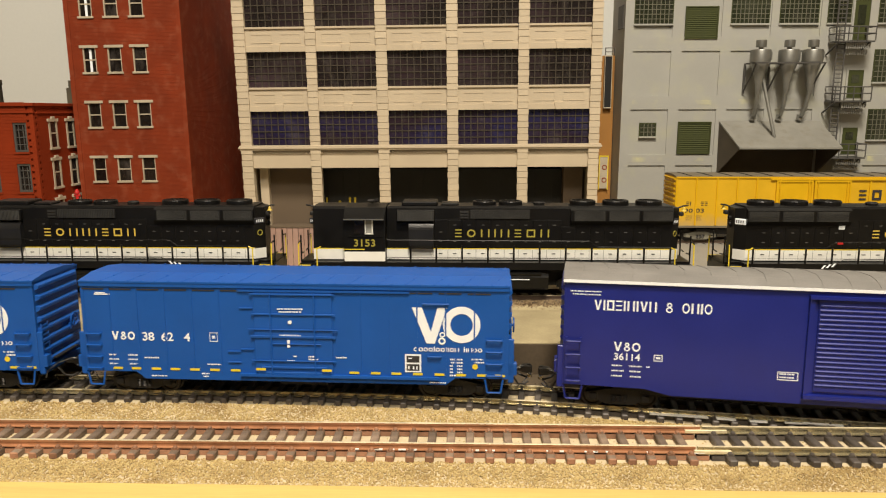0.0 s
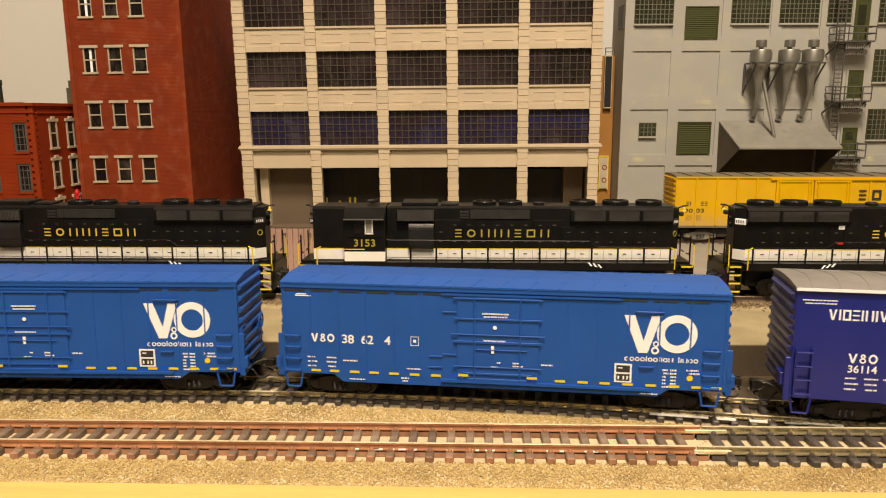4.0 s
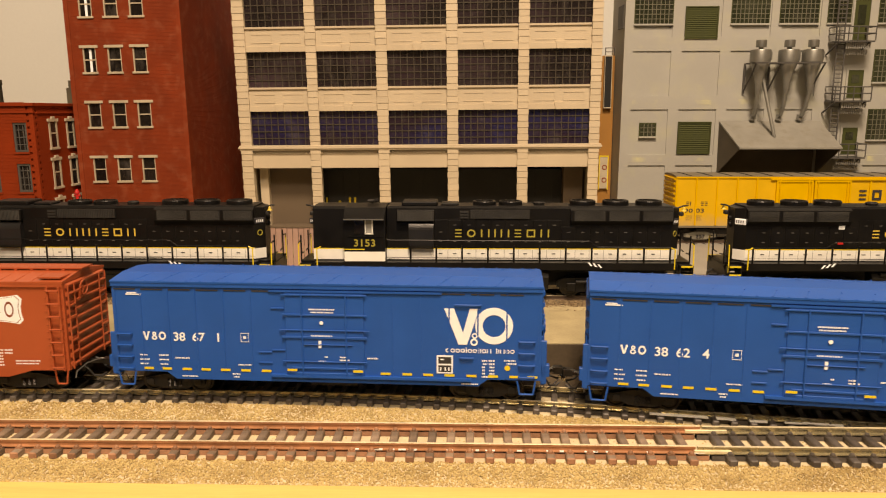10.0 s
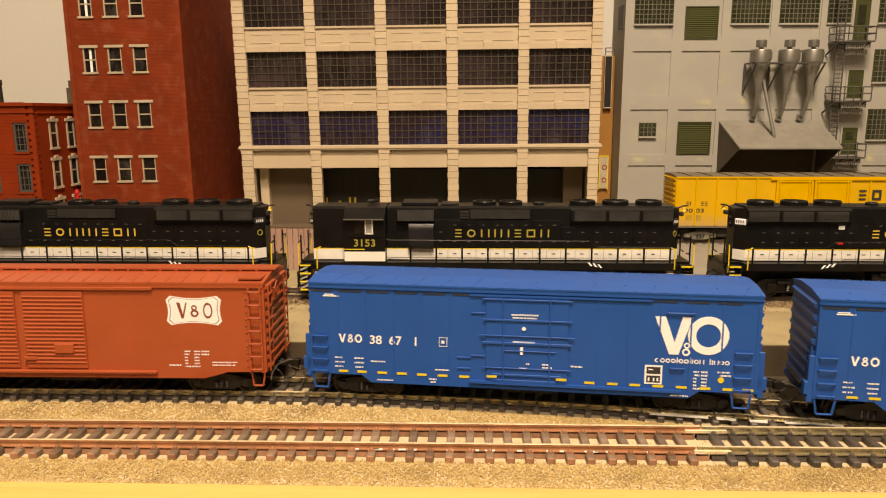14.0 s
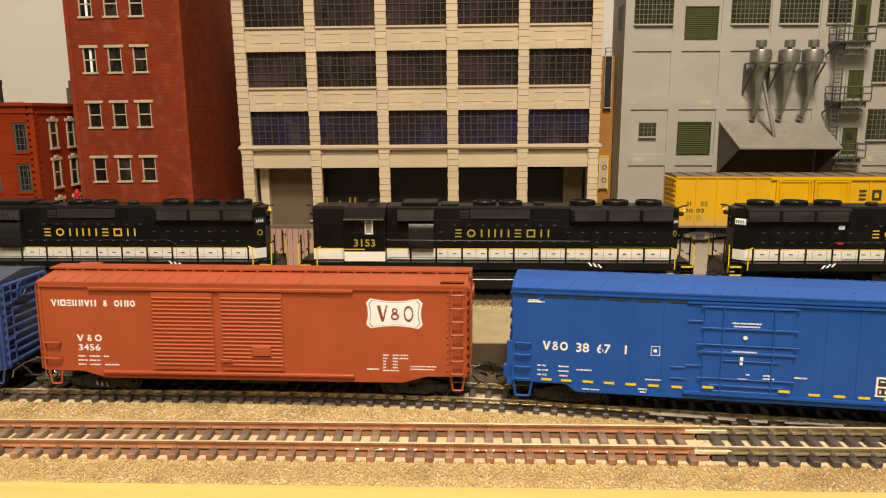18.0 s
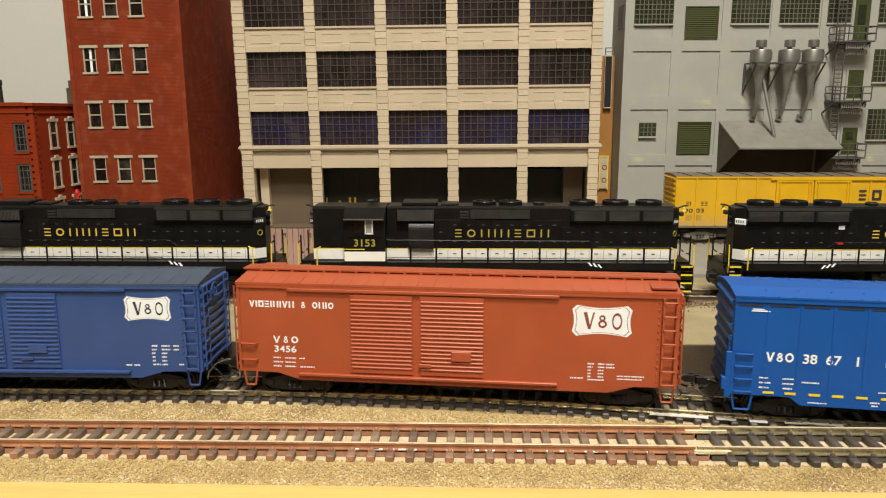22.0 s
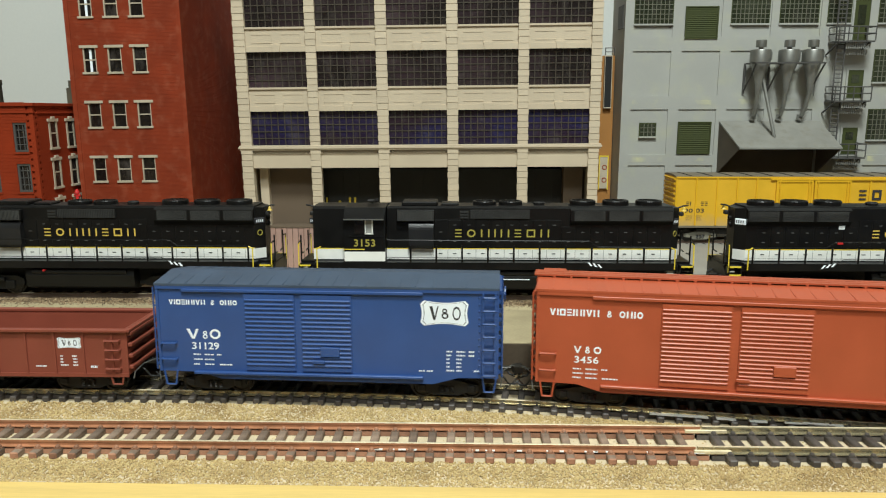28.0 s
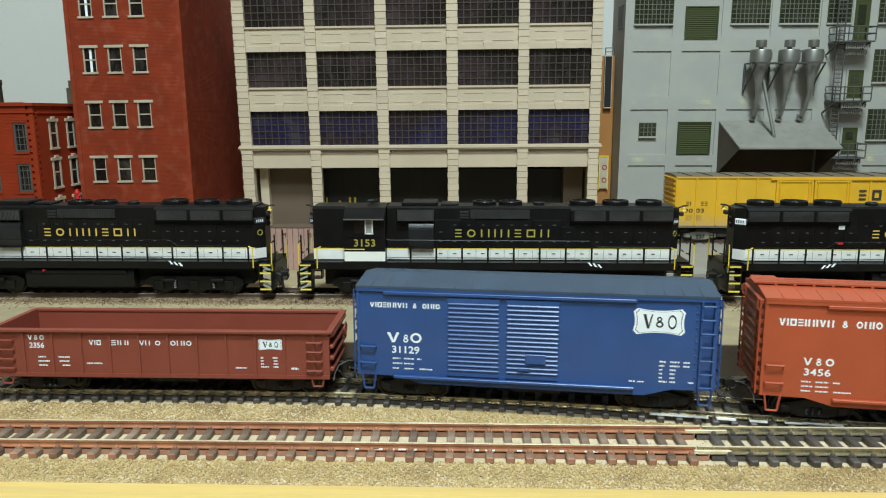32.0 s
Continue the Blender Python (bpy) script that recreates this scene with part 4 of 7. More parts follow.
def purple_boxcar():
    c = thing("boxcar", "violet-blue high boxcar with a silver ribbed roof and one louvred door", "boxcar", "cars of the moving train")
    h = 88.4
    bm = B()
    prism(bm, [(-h, 10.4), (-57, 10.2), (-47, 8.0), (47, 8.0), (57, 10.2), (h, 10.4), (h, 52.2), (-h, 52.2)], "y", -17.4, 17.4)
    part("body", bm, M_PURPLE, c)
    bm = B()
    prism(bm, [(-18.2, 52.2), (18.2, 52.2), (18.2, 52.9), (9, 54.0), (0, 54.3), (-9, 54.0), (-18.2, 52.9)], "x", -h - 0.5, h + 0.5)
    roof = part("roof", bm, M_SILVER, c, "weathered silver roof")
    for s in (-1, 1):
        bm = B()
        line(bm, [(0, s * 18.2, 52.9), (1.6, s * 9, 54.0), (2.4, s * 0.4, 54.3)], 0.24, 4)
        me = mesh_of("roof_rib", bm, M_SILVER)
        for i in range(18):
            shared("roof_rib", me, roof, -h + 5 + i * 9.8, 0, 0)
    boxes("eave_strip", M_LETTER, c, [(-h - 0.4, h + 0.4, -18.5, -17.5, 51.7, 52.8)])
    louvre_door(c, 3.8, 53.8, 15.0, 47.2, 18, M_PURPLE, -17.8)
    boxes("door_track", M_PURPLE, c, [(0.2, 72, -19.4, -17.4, 48.8, 50.0), (0.2, 72, -19.4, -17.4, 10.6, 12.2), (0.4, 2.2, -18.6, -17.4, 12.2, 48.8)])
    side_ladder(c, -h + 4.0, M_PURPLE, 11.0, 30.0, 4, 2.7)
    stirrup(c, -h + 4.0, M_PURPLE)
    stirrup(c, h - 4.0, M_PURPLE)
    for s in (-1, 1):
        end_wall(c, s * h, M_PURPLE, 11, 51, 10)
        boxes("corner_brace", M_PURPLE, c, [(min(s * h, s * (h + 2.2)), max(s * h, s * (h + 2.2)), -17.5, -16.3, 9, 26), (min(s * h, s * (h + 3.4)), max(s * h, s * (h + 3.4)), -16, -9.5, 14.5, 19.5)], bevel=0.2)
    y = -17.46
    bm = B()
    letter_bars(bm, -76.9, -33.4, 41.0, 4.0, y + 0.02, "vixeidivd 8 odio", fill=0.82, stroke=0.17)
    part("company_name", bm, M_LETTER, c)
    bm = B()
    letter_bars(bm, -69.0, -59.0, 25.0, 3.6, y + 0.02, "v8o", fill=0.9, stroke=0.2)
    part("reporting_marks", bm, M_LETTER, c)
    words("road_number", "36114", 2.8, -69.0, y, 21.4, M_LETTER, c, spacing=1.05)
    bm = B()
    data_bars(bm, -69.5, 19.4, [[(0, 3.8), (6.6, 4.8), (13, 1.6)], [(0, 4.8), (6.8, 4.4)], [(0, 4.2), (7.2, 4.2)]], y, step=2.1)
    data_bars(bm, -86.2, 48.4, [[(0, 12)], [(1, 11)]], y, step=1.2, h=0.55)
    data_bars(bm, -8.0, 19.6, [[(0, 5.6)], [(0, 5.6)]], y, step=1.3, h=0.7)
    for x0, x1, z0, z1 in ((-53.8, -50.6, 21.6, 24.2), (-8.8, -1.4, 16.9, 20.2)):
        for r in ((x0, x1, z0, z0 + 0.3), (x0, x1, z1 - 0.3, z1), (x0, x0 + 0.3, z0 + 0.3, z1 - 0.3), (x1 - 0.3, x1, z0 + 0.3, z1 - 0.3)):
            bx(bm, r[0], r[1], y - 0.06, y + 0.02, r[2], r[3])
    bx(bm, -53.0, -51.4, y - 0.06, y + 0.02, 22.5, 23.3)
    part("small_print", bm, M_LETTER, c)
    underframe(c, h)
    wheels = []
    for x in (-66, 66):
        t, w = truck(c, x)
        wheels += w
    return c, wheels


def gondola():
    c = thing("gondola_car", "dull oxide-red open gondola car with ribbed sides and white print", "gondola car", "cars of the moving train")
    h, z0, z1 = 70.5, 8.6, 28.4
    boxes("floor_deck", M_OXIDE, c, [(-h + 0.4, h - 0.4, -16, 16, 10.0, 11.0)])
    for s in (-1, 1):
        ya, yb = sorted((s * 16.0, s * 16.9))
        boxes("side_wall", M_OXIDE, c, [(-h, h, ya, yb, z0, z1)])
        ya, yb = sorted((s * 15.6, s * 18.4))
        boxes("top_rail", M_OXIDE, c, [(-h - 0.5, h + 0.5, ya, yb, z1 - 1.2, z1)], bevel=0.2)
        ya, yb = sorted((s * 16.8, s * 17.5))
        me = mesh_of("side_post", (lambda b: (bx(b, -0.45, 0.45, ya, yb, z0, z1 - 1), b)[1])(B()), M_OXIDE)
        for i in range(11):
            shared("side_post", me, c, 64.2 - i * 12.15, 0, 0)
        x = s * h
        wall = boxes("end_wall", M_OXIDE, c, [(min(x, x - s), max(x, x - s), -16.5, 16.5, z0, z1)])
        for i in range(4):
            z = z0 + 2.5 + i * 4.8
            boxes("end_rib", M_OXIDE, wall, [(min(x, x + s * 1.8), max(x, x + s * 1.8), -16.6, 16.6, z, z + 1.6)], bevel=0.3)
        boxes("end_rail", M_OXIDE, wall, [(min(x, x + s * 1.6), max(x, x + s * 1.6), -18, 18, z1 - 1.2, z1)], bevel=0.2)
        rungs(c, x - s * 9 if s > 0 else x + 3, x - 3 if s > 0 else x + 9, (23.6, 19.6, 15.6, 11.6), M_OXIDE, -16.9, "side_rung", 1.3, 0.45)
        stirrup(c, x - s * 5, M_OXIDE, -16.8, 4.6, 9.4, 2.8)
    boxes("side_sill", M_OXIDE, c, [(-h, h, -17.4, -16.5, z0 - 0.8, z0 + 0.8), (-h, h, 16.5, 17.4, z0 - 0.8, z0 + 0.8)])
    brake_wheel(c, h, 9, 22, M_OXIDE)
    y = -16.98
    bm = B()
    letter_bars(bm, -55.4, -48.4, 23.6, 2.1, y + 0.02, "v8o", stroke=0.22)
    for a, b, p in ((-29.6, -24.6, "vix"), (-20.2, -12.9, "eidi"), (-8.4, -4.0, "vd"), (-1.8, 0.4, "o"), (4.6, 13.4, "odio")):
        letter_bars(bm, a, b, 21.6, 2.1, y + 0.02, p)
    part("company_name", bm, M_LETTER, c)
    words("road_number", "2356", 2.3, -55.0, y, 20.2, M_LETTER, c)
    bm = B()
    data_bars(bm, -51.6, 16.6, [[(0, 3.4), (8.6, 5)], [(0, 5), (9, 4.4)], [(0, 3.8), (10, 3.6)]], y, step=1.8)
    data_bars(bm, -31, 14.0, [[(0, 6.4)]], y)
    data_bars(bm, 31.4, 12.6, [[(0, 4.6)]], y)
    data_bars(bm, 42.0, 17.0, [[(0, 1.2), (5, 2.2)], [(0, 1.4), (5.4, 1.8)], [(0, 1.4), (5.4, 1.8)], [(0, 3.4), (5.2, 2.2)]], y, step=1.3, h=0.7)
    data_bars(bm, 54.6, 12.6, [[(0, 3)]], y, h=1.1)
    part("small_print", bm, M_LETTER, c)
    shield(c, 46.2, 22.4, 10.0, 4.8, y, M_INK)
    underframe(c, h)
    wheels = []
    for x in (-h + 20, h - 20):
        t, w = truck(c, x)
        wheels += w
    return c, wheels


car_one, wheels_one = blue_boxcar((("38", -63.0), ("62", -54.9), ("4", -45.2)))
car_two, wheels_two = blue_boxcar((("38", -63.0), ("67", -54.9), ("1", -45.2)))
car_red, wheels_red = auto_boxcar("red", "boxcar-red steel boxcar with double corrugated doors and white herald", 88.0, M_RED, M_RED, True, ((-40.7, -15.2), (-12.1, 13.4)), (13.4, 43.0, 18), 47.6, red_extra)
car_navy, wheels_navy = auto_boxcar("navy", "faded navy steel boxcar with dusty roof and double corrugated doors", 70.1, M_NAVY, M_NAVYROOF, False, ((-33.1, -12.3), (-9.7, 11.0)), (13.4, 42.4, 16), 47.0, navy_extra)
car_purple, wheels_purple = purple_boxcar()
car_gondola, wheels_gondola = gondola()


# ---- black locomotives; x along, cab at the minus end, both sides alike ----
def loco_truck(parent, x):
    t = new("truck")
    t.parent = parent
    t.matrix_basis = pose(x * MM, 0, 0)
    for s in (-1, 1):
        bm = B()
        ya, yb = sorted((s * 11.0, s * 13.0))
        prism(bm, [(-28, 6.0), (-28, 9.0), (-24, 11.0), (24, 11.0), (28, 9.0), (28, 6.0), (22, 5.2), (18, 3.2), (6, 3.2), (3, 4.6), (-3, 4.6), (-6, 3.2), (-18, 3.2), (-22, 5.2)], "y", ya, yb)
        for k in (-20, 0, 20):
            yc, yd = sorted((s * 12.9, s * 14.2))
            bx(bm, k - 2.6, k + 2.6, yc, yd, 3.4, 8.4, 0.4)
        for k in (-11, 11):
            for h in range(5):
                lathe(bm, [(1.3, 0), (1.6, 0.4), (1.3, 0.8)], (k, s * 13.2, 4.2 + h * 1.0), "z", 8)
        part("side_frame", bm, M_BLACK, t)
        for k in (-14, 14):
            bm = B()
            rod(bm, (k - 3.5, s * 14.3, 9.2), (k + 3.5, s * 14.3, 9.2), 1.1, 8)
            part("brake_cylinder", bm, M_BLACK, t)
    for k in (-20, 0, 20):
        wheelset(t, k, 5.8, 5.8)
    return t


def fan(parent, x, z, r):
    bm = B()
    lathe(bm, [(r, 0), (r, 2.0), (r - 0.4, 2.5), (r - 1.2, 2.5), (r - 1.3, 0.5), (1.5, 0.5), (1.2, 1.2)], (x, 0, z), "z", 26)
    f = part("fan", bm, M_BLACK, parent)
    for i in range(3):
        bm = B()
        a = math.pi * i / 3
        c, s = math.cos(a) * (r - 1), math.sin(a) * (r - 1)
        rod(bm, (x - c, -s, z + 2.3), (x + c, s, z + 2.3), 0.22, 4)
        part("fan_guard", bm, M_UNDER, f)


def grille(parent, x0, x1, z0, z1, y, n, mat, upright=False):
    s = -1 if y < 0 else 1
    g = boxes("grille", M_UNDER, parent, [(x0, x1, min(y, y + s * 0.25), max(y, y + s * 0.25), z0, z1)])
    bm = B()
    if upright:
        w = (x1 - x0) / n
        for i in range(n):
            bx(bm, x0 + w * i + w * 0.2, x0 + w * i + w * 0.8, min(y, y + s * 0.75), max(y, y + s * 0.75), z0 + 0.3, z1 - 0.3)
    else:
        h = (z1 - z0) / n
        for i in range(n):
            bx(bm, x0 + 0.4, x1 - 0.4, min(y, y + s * 0.75), max(y, y + s * 0.75), z0 + h * i + h * 0.2, z0 + h * i + h * 0.7)
    part("slats", bm, mat, g)
    return g


M_MESH = paint("worn_black_screen", (0.030, 0.030, 0.029), 0.45, 0.3, 2500, 120, 0.1)
# hinge grey kept pale for the glints on the hood sides
M_HINGE = paint("hinge_grey_with_glint", (0.13, 0.127, 0.12), 0.45, 0.3, 2500, 120, 0.1)
M_DUCT = paint("satin_dark_grey_paint", (0.015, 0.015, 0.016), 0.32, 0.1, 2500, 120, 0.05)


def locomotive(road_number, gold, board_mat, mark_mat):
    c = thing("locomotive", "black six-axle diesel locomotive with a white band and gold lettering", "locomotive", "locomotives on the yard track")
    hy = 10.6
    # frame and walkway
    boxes("frame", M_BLACK, c, [(-109, 109, -14, 14, 15.6, 18.6), (-100, 100, -17.8, 17.8, 18.4, 20.4)], bevel=0.25)
    boxes("walkway_edge", M_BLACK, c, [(-98, 98, -18.1, -17.8, 16.6, 20.6), (-98, 98, 17.8, 18.1, 16.6, 20.6)])
    # long hood with a sloped roof edge
    bm = B()
    prism(bm, [(-hy, 20.4), (hy, 20.4), (hy, 49.8), (hy - 1.4, 50.9), (-hy + 1.4, 50.9), (-hy, 49.8)], "x", -60, 98)
    hood = part("long_hood", bm, M_BLACK, c)
    bm = B()
    vs = [bm.verts.new(p) for p in ((98, -hy, 20.4), (98, -hy, 50.2), (98, hy, 50.2), (98, hy, 20.4), (103.0, -hy + 5.0, 20.4), (103.0, -hy + 5.0, 49.6), (103.0, hy - 5.0, 49.6), (103.0, hy - 5.0, 20.4))]
    for q in ((4, 5, 6, 7), (0, 1, 5, 4), (1, 2, 6, 5), (2, 3, 7, 6), (0, 4, 7, 3), (0, 3, 2, 1)):
        bm.faces.new([vs[i] for i in q])
    nose = part("hood_end", bm, M_BLACK, c)
    # flared radiator section near the end
    bm = B()
    prism(bm, [(-hy, 40.6), (-hy - 2.2, 43.0), (-hy - 2.2, 49.0), (-hy + 2, 51.0), (hy - 2, 51.0), (hy + 2.2, 49.0), (hy + 2.2, 43.0), (hy, 40.6)], "x", 42.0, 98.4)
    flare = part("radiator_section", bm, M_BLACK, c)
    # cab and high short hood
    bm = B()
    prism(bm, [(-17.4, 20.4), (17.4, 20.4), (17.4, 46.5), (12, 50.4), (0, 51.4), (-12, 50.4), (-17.4, 46.5)], "x", -83.4, -60.5)
    cab = part("cab", bm, M_BLACK, c)
    bm = B()
    prism(bm, [(-hy - 0.6, 20.4), (hy + 0.6, 20.4), (hy + 0.6, 49.6), (hy - 1.0, 50.8), (-hy + 1.0, 50.8), (-hy - 0.6, 49.6)], "x", -101.6, -83.4)
    part("short_hood", bm, M_BLACK, c)
    for s in (-1, 1):
        ya, yb = sorted((s * 17.2, s * 17.7))
        boxes("cab_window", M_PANE, cab, [(-77.4, -67.2, ya, yb, 36.6, 43.8)])
        ya, yb = sorted((s * 17.5, s * 18.1))
        # pale panel added over part of the cab pane
        boxes("pale_pane", M_GREYTRIM, cab, [(-71.0, -68.0, min(s * 17.5, s * 17.75), max(s * 17.5, s * 17.75), 36.8, 43.8)], "pale panel added over part of the cab pane")
        boxes("window_frame", M_WHITE, cab, [(-71.6, -71.1, ya, yb, 36.4, 44.0), (-67.9, -67.2, ya, yb, 36.4, 44.0), (-71.8, -67.0, ya, yb, 36.2, 36.8)])
        bm = B()
        prism(bm, [(s * 17.3, 45.2), (s * 20.6, 44.6), (s * 20.6, 45.2), (s * 13.0, 50.3), (s * 12.4, 49.8)], "x", -83.0, -60.8)
        part("sun_visor", bm, M_BLACK, cab)
        # pale strip painted in for the highlight along the visor
        boxes("visor_highlight", M_METAL, cab, [(-83.0, -60.8, min(s * 20.5, s * 20.8), max(s * 20.5, s * 20.8), 44.4, 45.1)], "pale strip for the highlight on the visor's edge")
        ya, yb = sorted((s * 17.3, s * 17.75))
        boxes("arm_rest", M_BLACK, cab, [(-81, -62, ya, yb, 34.6, 35.2)])
        y = s * hy
        yo = y + s * 0.12
        a, b = sorted((y, yo))
        boxes("white_band", M_WHITE, c, [(-60.4, 98, a, b, 21.0, 26.8)])
        boxes("gold_line", M_YLINE, c, [(-60.4, 98, a, b, 26.85, 27.35)])
        a, b = sorted((s * 17.4, s * 17.52))
        boxes("white_band", M_WHITE, cab, [(-83.3, -60.6, a, b, 21.0, 26.4)])
        boxes("gold_line", M_YLINE, cab, [(-83.3, -72.0, a, b, 27.5, 27.95)])
        a, b = sorted((s * 11.2, s * 11.35))
        boxes("white_band", M_WHITE, c, [(-101.6, -83.5, a, b, 21.0, 26.8)])
        boxes("gold_line", M_YLINE, c, [(-101.6, -83.5, a, b, 26.85, 27.35)])
        bm = B()
        k = (98, s * hy, 103.0, s * (hy - 5.0))
        for z0, z1 in ((21.0, 26.8),):
            vs = [bm.verts.new(p) for p in ((k[0], k[1] * 1.012, z0), (k[2] + 0.1, k[3] * 1.012, z0), (k[2] + 0.1, k[3] * 1.012, z1), (k[0], k[1] * 1.012, z1))]
            bm.faces.new(vs)
        part("white_corner", bm, M_WHITE, nose)
        # louvres, intakes, ducts and doors of the hood side
        flat = y + s * 2.2
        for x0, x1 in ((43.8, 61.0), (62.8, 79.6), (81.4, 98.0)):
            grille(flare, x0, x1, 43.2, 48.6, flat, 9, M_GRILLE)
        grille(c, -13.5, 19.5, 44.0, 49.2, y, 5, M_MESH)
        grille(c, -13.5, 19.5, 44.0, 49.2, y + s * 0.3, 34, M_MESH, True)
        grille(c, -19.4, -14.2, 44.0, 48.6, y, 3, M_MESH)
        grille(c, -54.0, -33.8, 43.0, 48.8, y + s * 3.0, 26, M_GRILLE, True)
        a, b = sorted((y, y + s * 3.0))
        boxes("air_intake", M_BLACK, c, [(-54.4, -33.4, a, b, 42.6, 49.2)], bevel=0.3)
        bm = B()
        pts = [(y, 27.4), (y + s * 2.6, 27.4), (y + s * 3.4, 29), (y + s * 3.4, 38.2), (y + s * 3.2, 39.5), (y + s * 2.75, 40.7), (y + s * 2.0, 41.7), (y + s * 1.0, 42.3), (y, 42.5)]
        prism(bm, pts, "x", -47.8, -34.0)
        part("blower_duct", bm, M_DUCT, c, "smooth dark grey duct with a rounded top")
        for i in range(16):
            x = -30 + i * 7.9
            a, b = sorted((y, y + s * 0.28))
            bm = B()
            bx(bm, x - 3.7, x + 3.7, a, b, 28.0, 39.6 if x > 38 else 43.4, 0.12)
            d = part("hood_door", bm, M_BLACK, c)
            bm = B()
            a, b = sorted((y, y + s * 0.6))
            for z in (31.0, 40.4) if -26 < x < 36 else (31.0, 36.4):
                bx(bm, x - 0.8, x + 0.8, a, b, z, z + 0.3)
            part("hinge", bm, M_HINGE, d)
            bm = B()
            a, b = sorted((y, y + s * 0.3))
            bx(bm, x - 1.1, x + 0.9, a, b, 24.2, 24.6)
            part("latch", bm, M_UNDER, d)
        # gaps between the doors across the white band
        a, b = sorted((y + s * 0.1, y + s * 0.2))
        me = mesh_of("band_seam", (lambda q: (bx(q, -0.11, 0.11, a, b, 21.2, 26.6), q)[1])(B()), M_GREYTRIM)
        for i in range(17):
            shared("band_seam", me, c, -33.95 + i * 7.9, 0, 0)
        boxes("band_sill", M_GREYTRIM, c, [(-60.4, 98, a, b, 21.9, 22.1)])
        # handrail and stanchions
        bm = B()
        yr = s * 17.3
        line(bm, [(-60, yr, 33.6), (-58, yr, 32.9), (52, yr, 32.6), (56.4, yr, 29.4), (97, yr, 29.2)], 0.28, 5)
        part("handrail", bm, M_BLACK, c)
        bm = B()
        rod(bm, (0, 0, 0), (0, 0, 12.0), 0.55, 5)
        st = mesh_of("stanchion", bm, M_BLACK)
        for i in range(11):
            x = -46.5 + i * 14.25
            shared("stanchion", st, c, x, s * 17.3, 18.0, sz=1.0 if x < 52 else 0.92)
        # pipes on the frame, steps, end rails
        bm = B()
        line(bm, [(-60, s * 17.2, 22.0), (-56, s * 15.6, 22.8), (46, s * 15.6, 22.4), (52, s * 16.6, 19.4)], 0.2, 5)
        part("sand_pipe", bm, M_STEEL, c)
        bm = B()
        for k in range(3):
            x = 51.0 + 2.7 * k
            prism(bm, [(x, 20.9 - 0.5 * k), (x + 1.2, 20.9 - 0.5 * k), (x + 2.8, 18.9 - 0.5 * k), (x + 1.6, 18.9 - 0.5 * k)], "y", min(s * 18.1, s * 18.2), max(s * 18.1, s * 18.2))
        part("chevron_mark", bm, M_LETTER, c, "small white chevrons")
        for e in (-1, 1):
            xa, xb = sorted((e * 101.6, e * 109.0))
            steps = boxes("step_well", M_BLACK, c, [(xa, xa + 0.7, min(s * 11, s * 18), max(s * 11, s * 18), 5.0, 19.0), (xb - 0.7, xb, min(s * 11, s * 18), max(s * 11, s * 18), 5.0, 19.0)])
            for z in (5.2, 9.8, 14.4, 19.0):
                st2 = boxes("step", M_BLACK, steps, [(xa, xb, min(s * 11.5, s * 18), max(s * 11.5, s * 18), z - 0.6, z)])
            for z in (5.2, 9.8, 14.4, 19.0):
                boxes("step_edge", M_YLINE, steps, [(xa + 0.6, xb - 0.6, min(s * 18.0, s * 18.35), max(s * 18.0, s * 18.35), z - 0.75, z + 0.1)])
            bm = B()
            line(bm, [(e * 98.6, s * 17.8, 17.0), (e * 98.6, s * 17.8, 28.0), (e * 96.4, s * 17.8, 29.2)], 0.36, 6)
            line(bm, [(e * 108.9, s * 17.6, 15.5), (e * 108.9, s * 17.0, 30.4), (e * 108.6, s * 15.0, 31.0)], 0.36, 6)
            part("end_handrail", bm, M_YLINE, c, "yellow end handrail")
            bm = B()
            line(bm, [(e * 109.0, s * 16.8, 31.0), (e * 109.0, s * 10.0, 31.6), (e * 109.0, s * 9.0, 24.0), (e * 109.0, s * 3.0, 23.6)], 0.4, 5)
            rod(bm, (e * 109.0, s * 9.8, 19), (e * 109.0, s * 9.8, 34.6), 0.45, 5)
            part("end_rail", bm, M_BLACK, c)
    # gold name shapes, both sides, and the road number on the cab
    for s in (-1, 1):
        bm = B()
        y = s * (hy + 0.42)
        if s < 0:
            letter_bars(bm, -22.0, 30.4, 33.7, 4.4, y + 0.02, "eodidexd", 1, fill=0.62, stroke=0.19)
        else:
            letter_bars(bm, -29.4, 23.0, 33.7, 4.4, -y + 0.02, "eodidexd", 1, fill=0.62, stroke=0.19)
            bm.transform(Matrix.Rotation(math.pi, 4, "Z"))
        part("company_name", bm, gold, c)
    words("road_number", road_number, 4.0, -78.2, -17.5, 29.4, gold, cab, squeeze=1.08, spacing=1.05)
    words("road_number", road_number, 4.0, -65.0, 17.5, 29.4, gold, cab, True, 1.08, 1.05)
    # roof
    for x in (50.0, 68.6, 87.2):
        fan(flare, x, 51.0, 7.3)
    for x in (-5.6, 9.4):
        fan(hood, x, 50.6, 6.6)
    boxes("roof_hatch", M_BLACK, hood, [(-52, -32, -8.0, 8.0, 50.6, 53.2), (-30, -20, -6, 6, 50.6, 52.2)], bevel=0.6)
    bm = B()
    lathe(bm, [(3.0, 0), (3.4, 1.4), (2.6, 2.0), (2.4, 0.8)], (25.5, 0, 50.6), "z", 14)
    part("exhaust_stack", bm, M_UNDER, hood)
    bm = B()
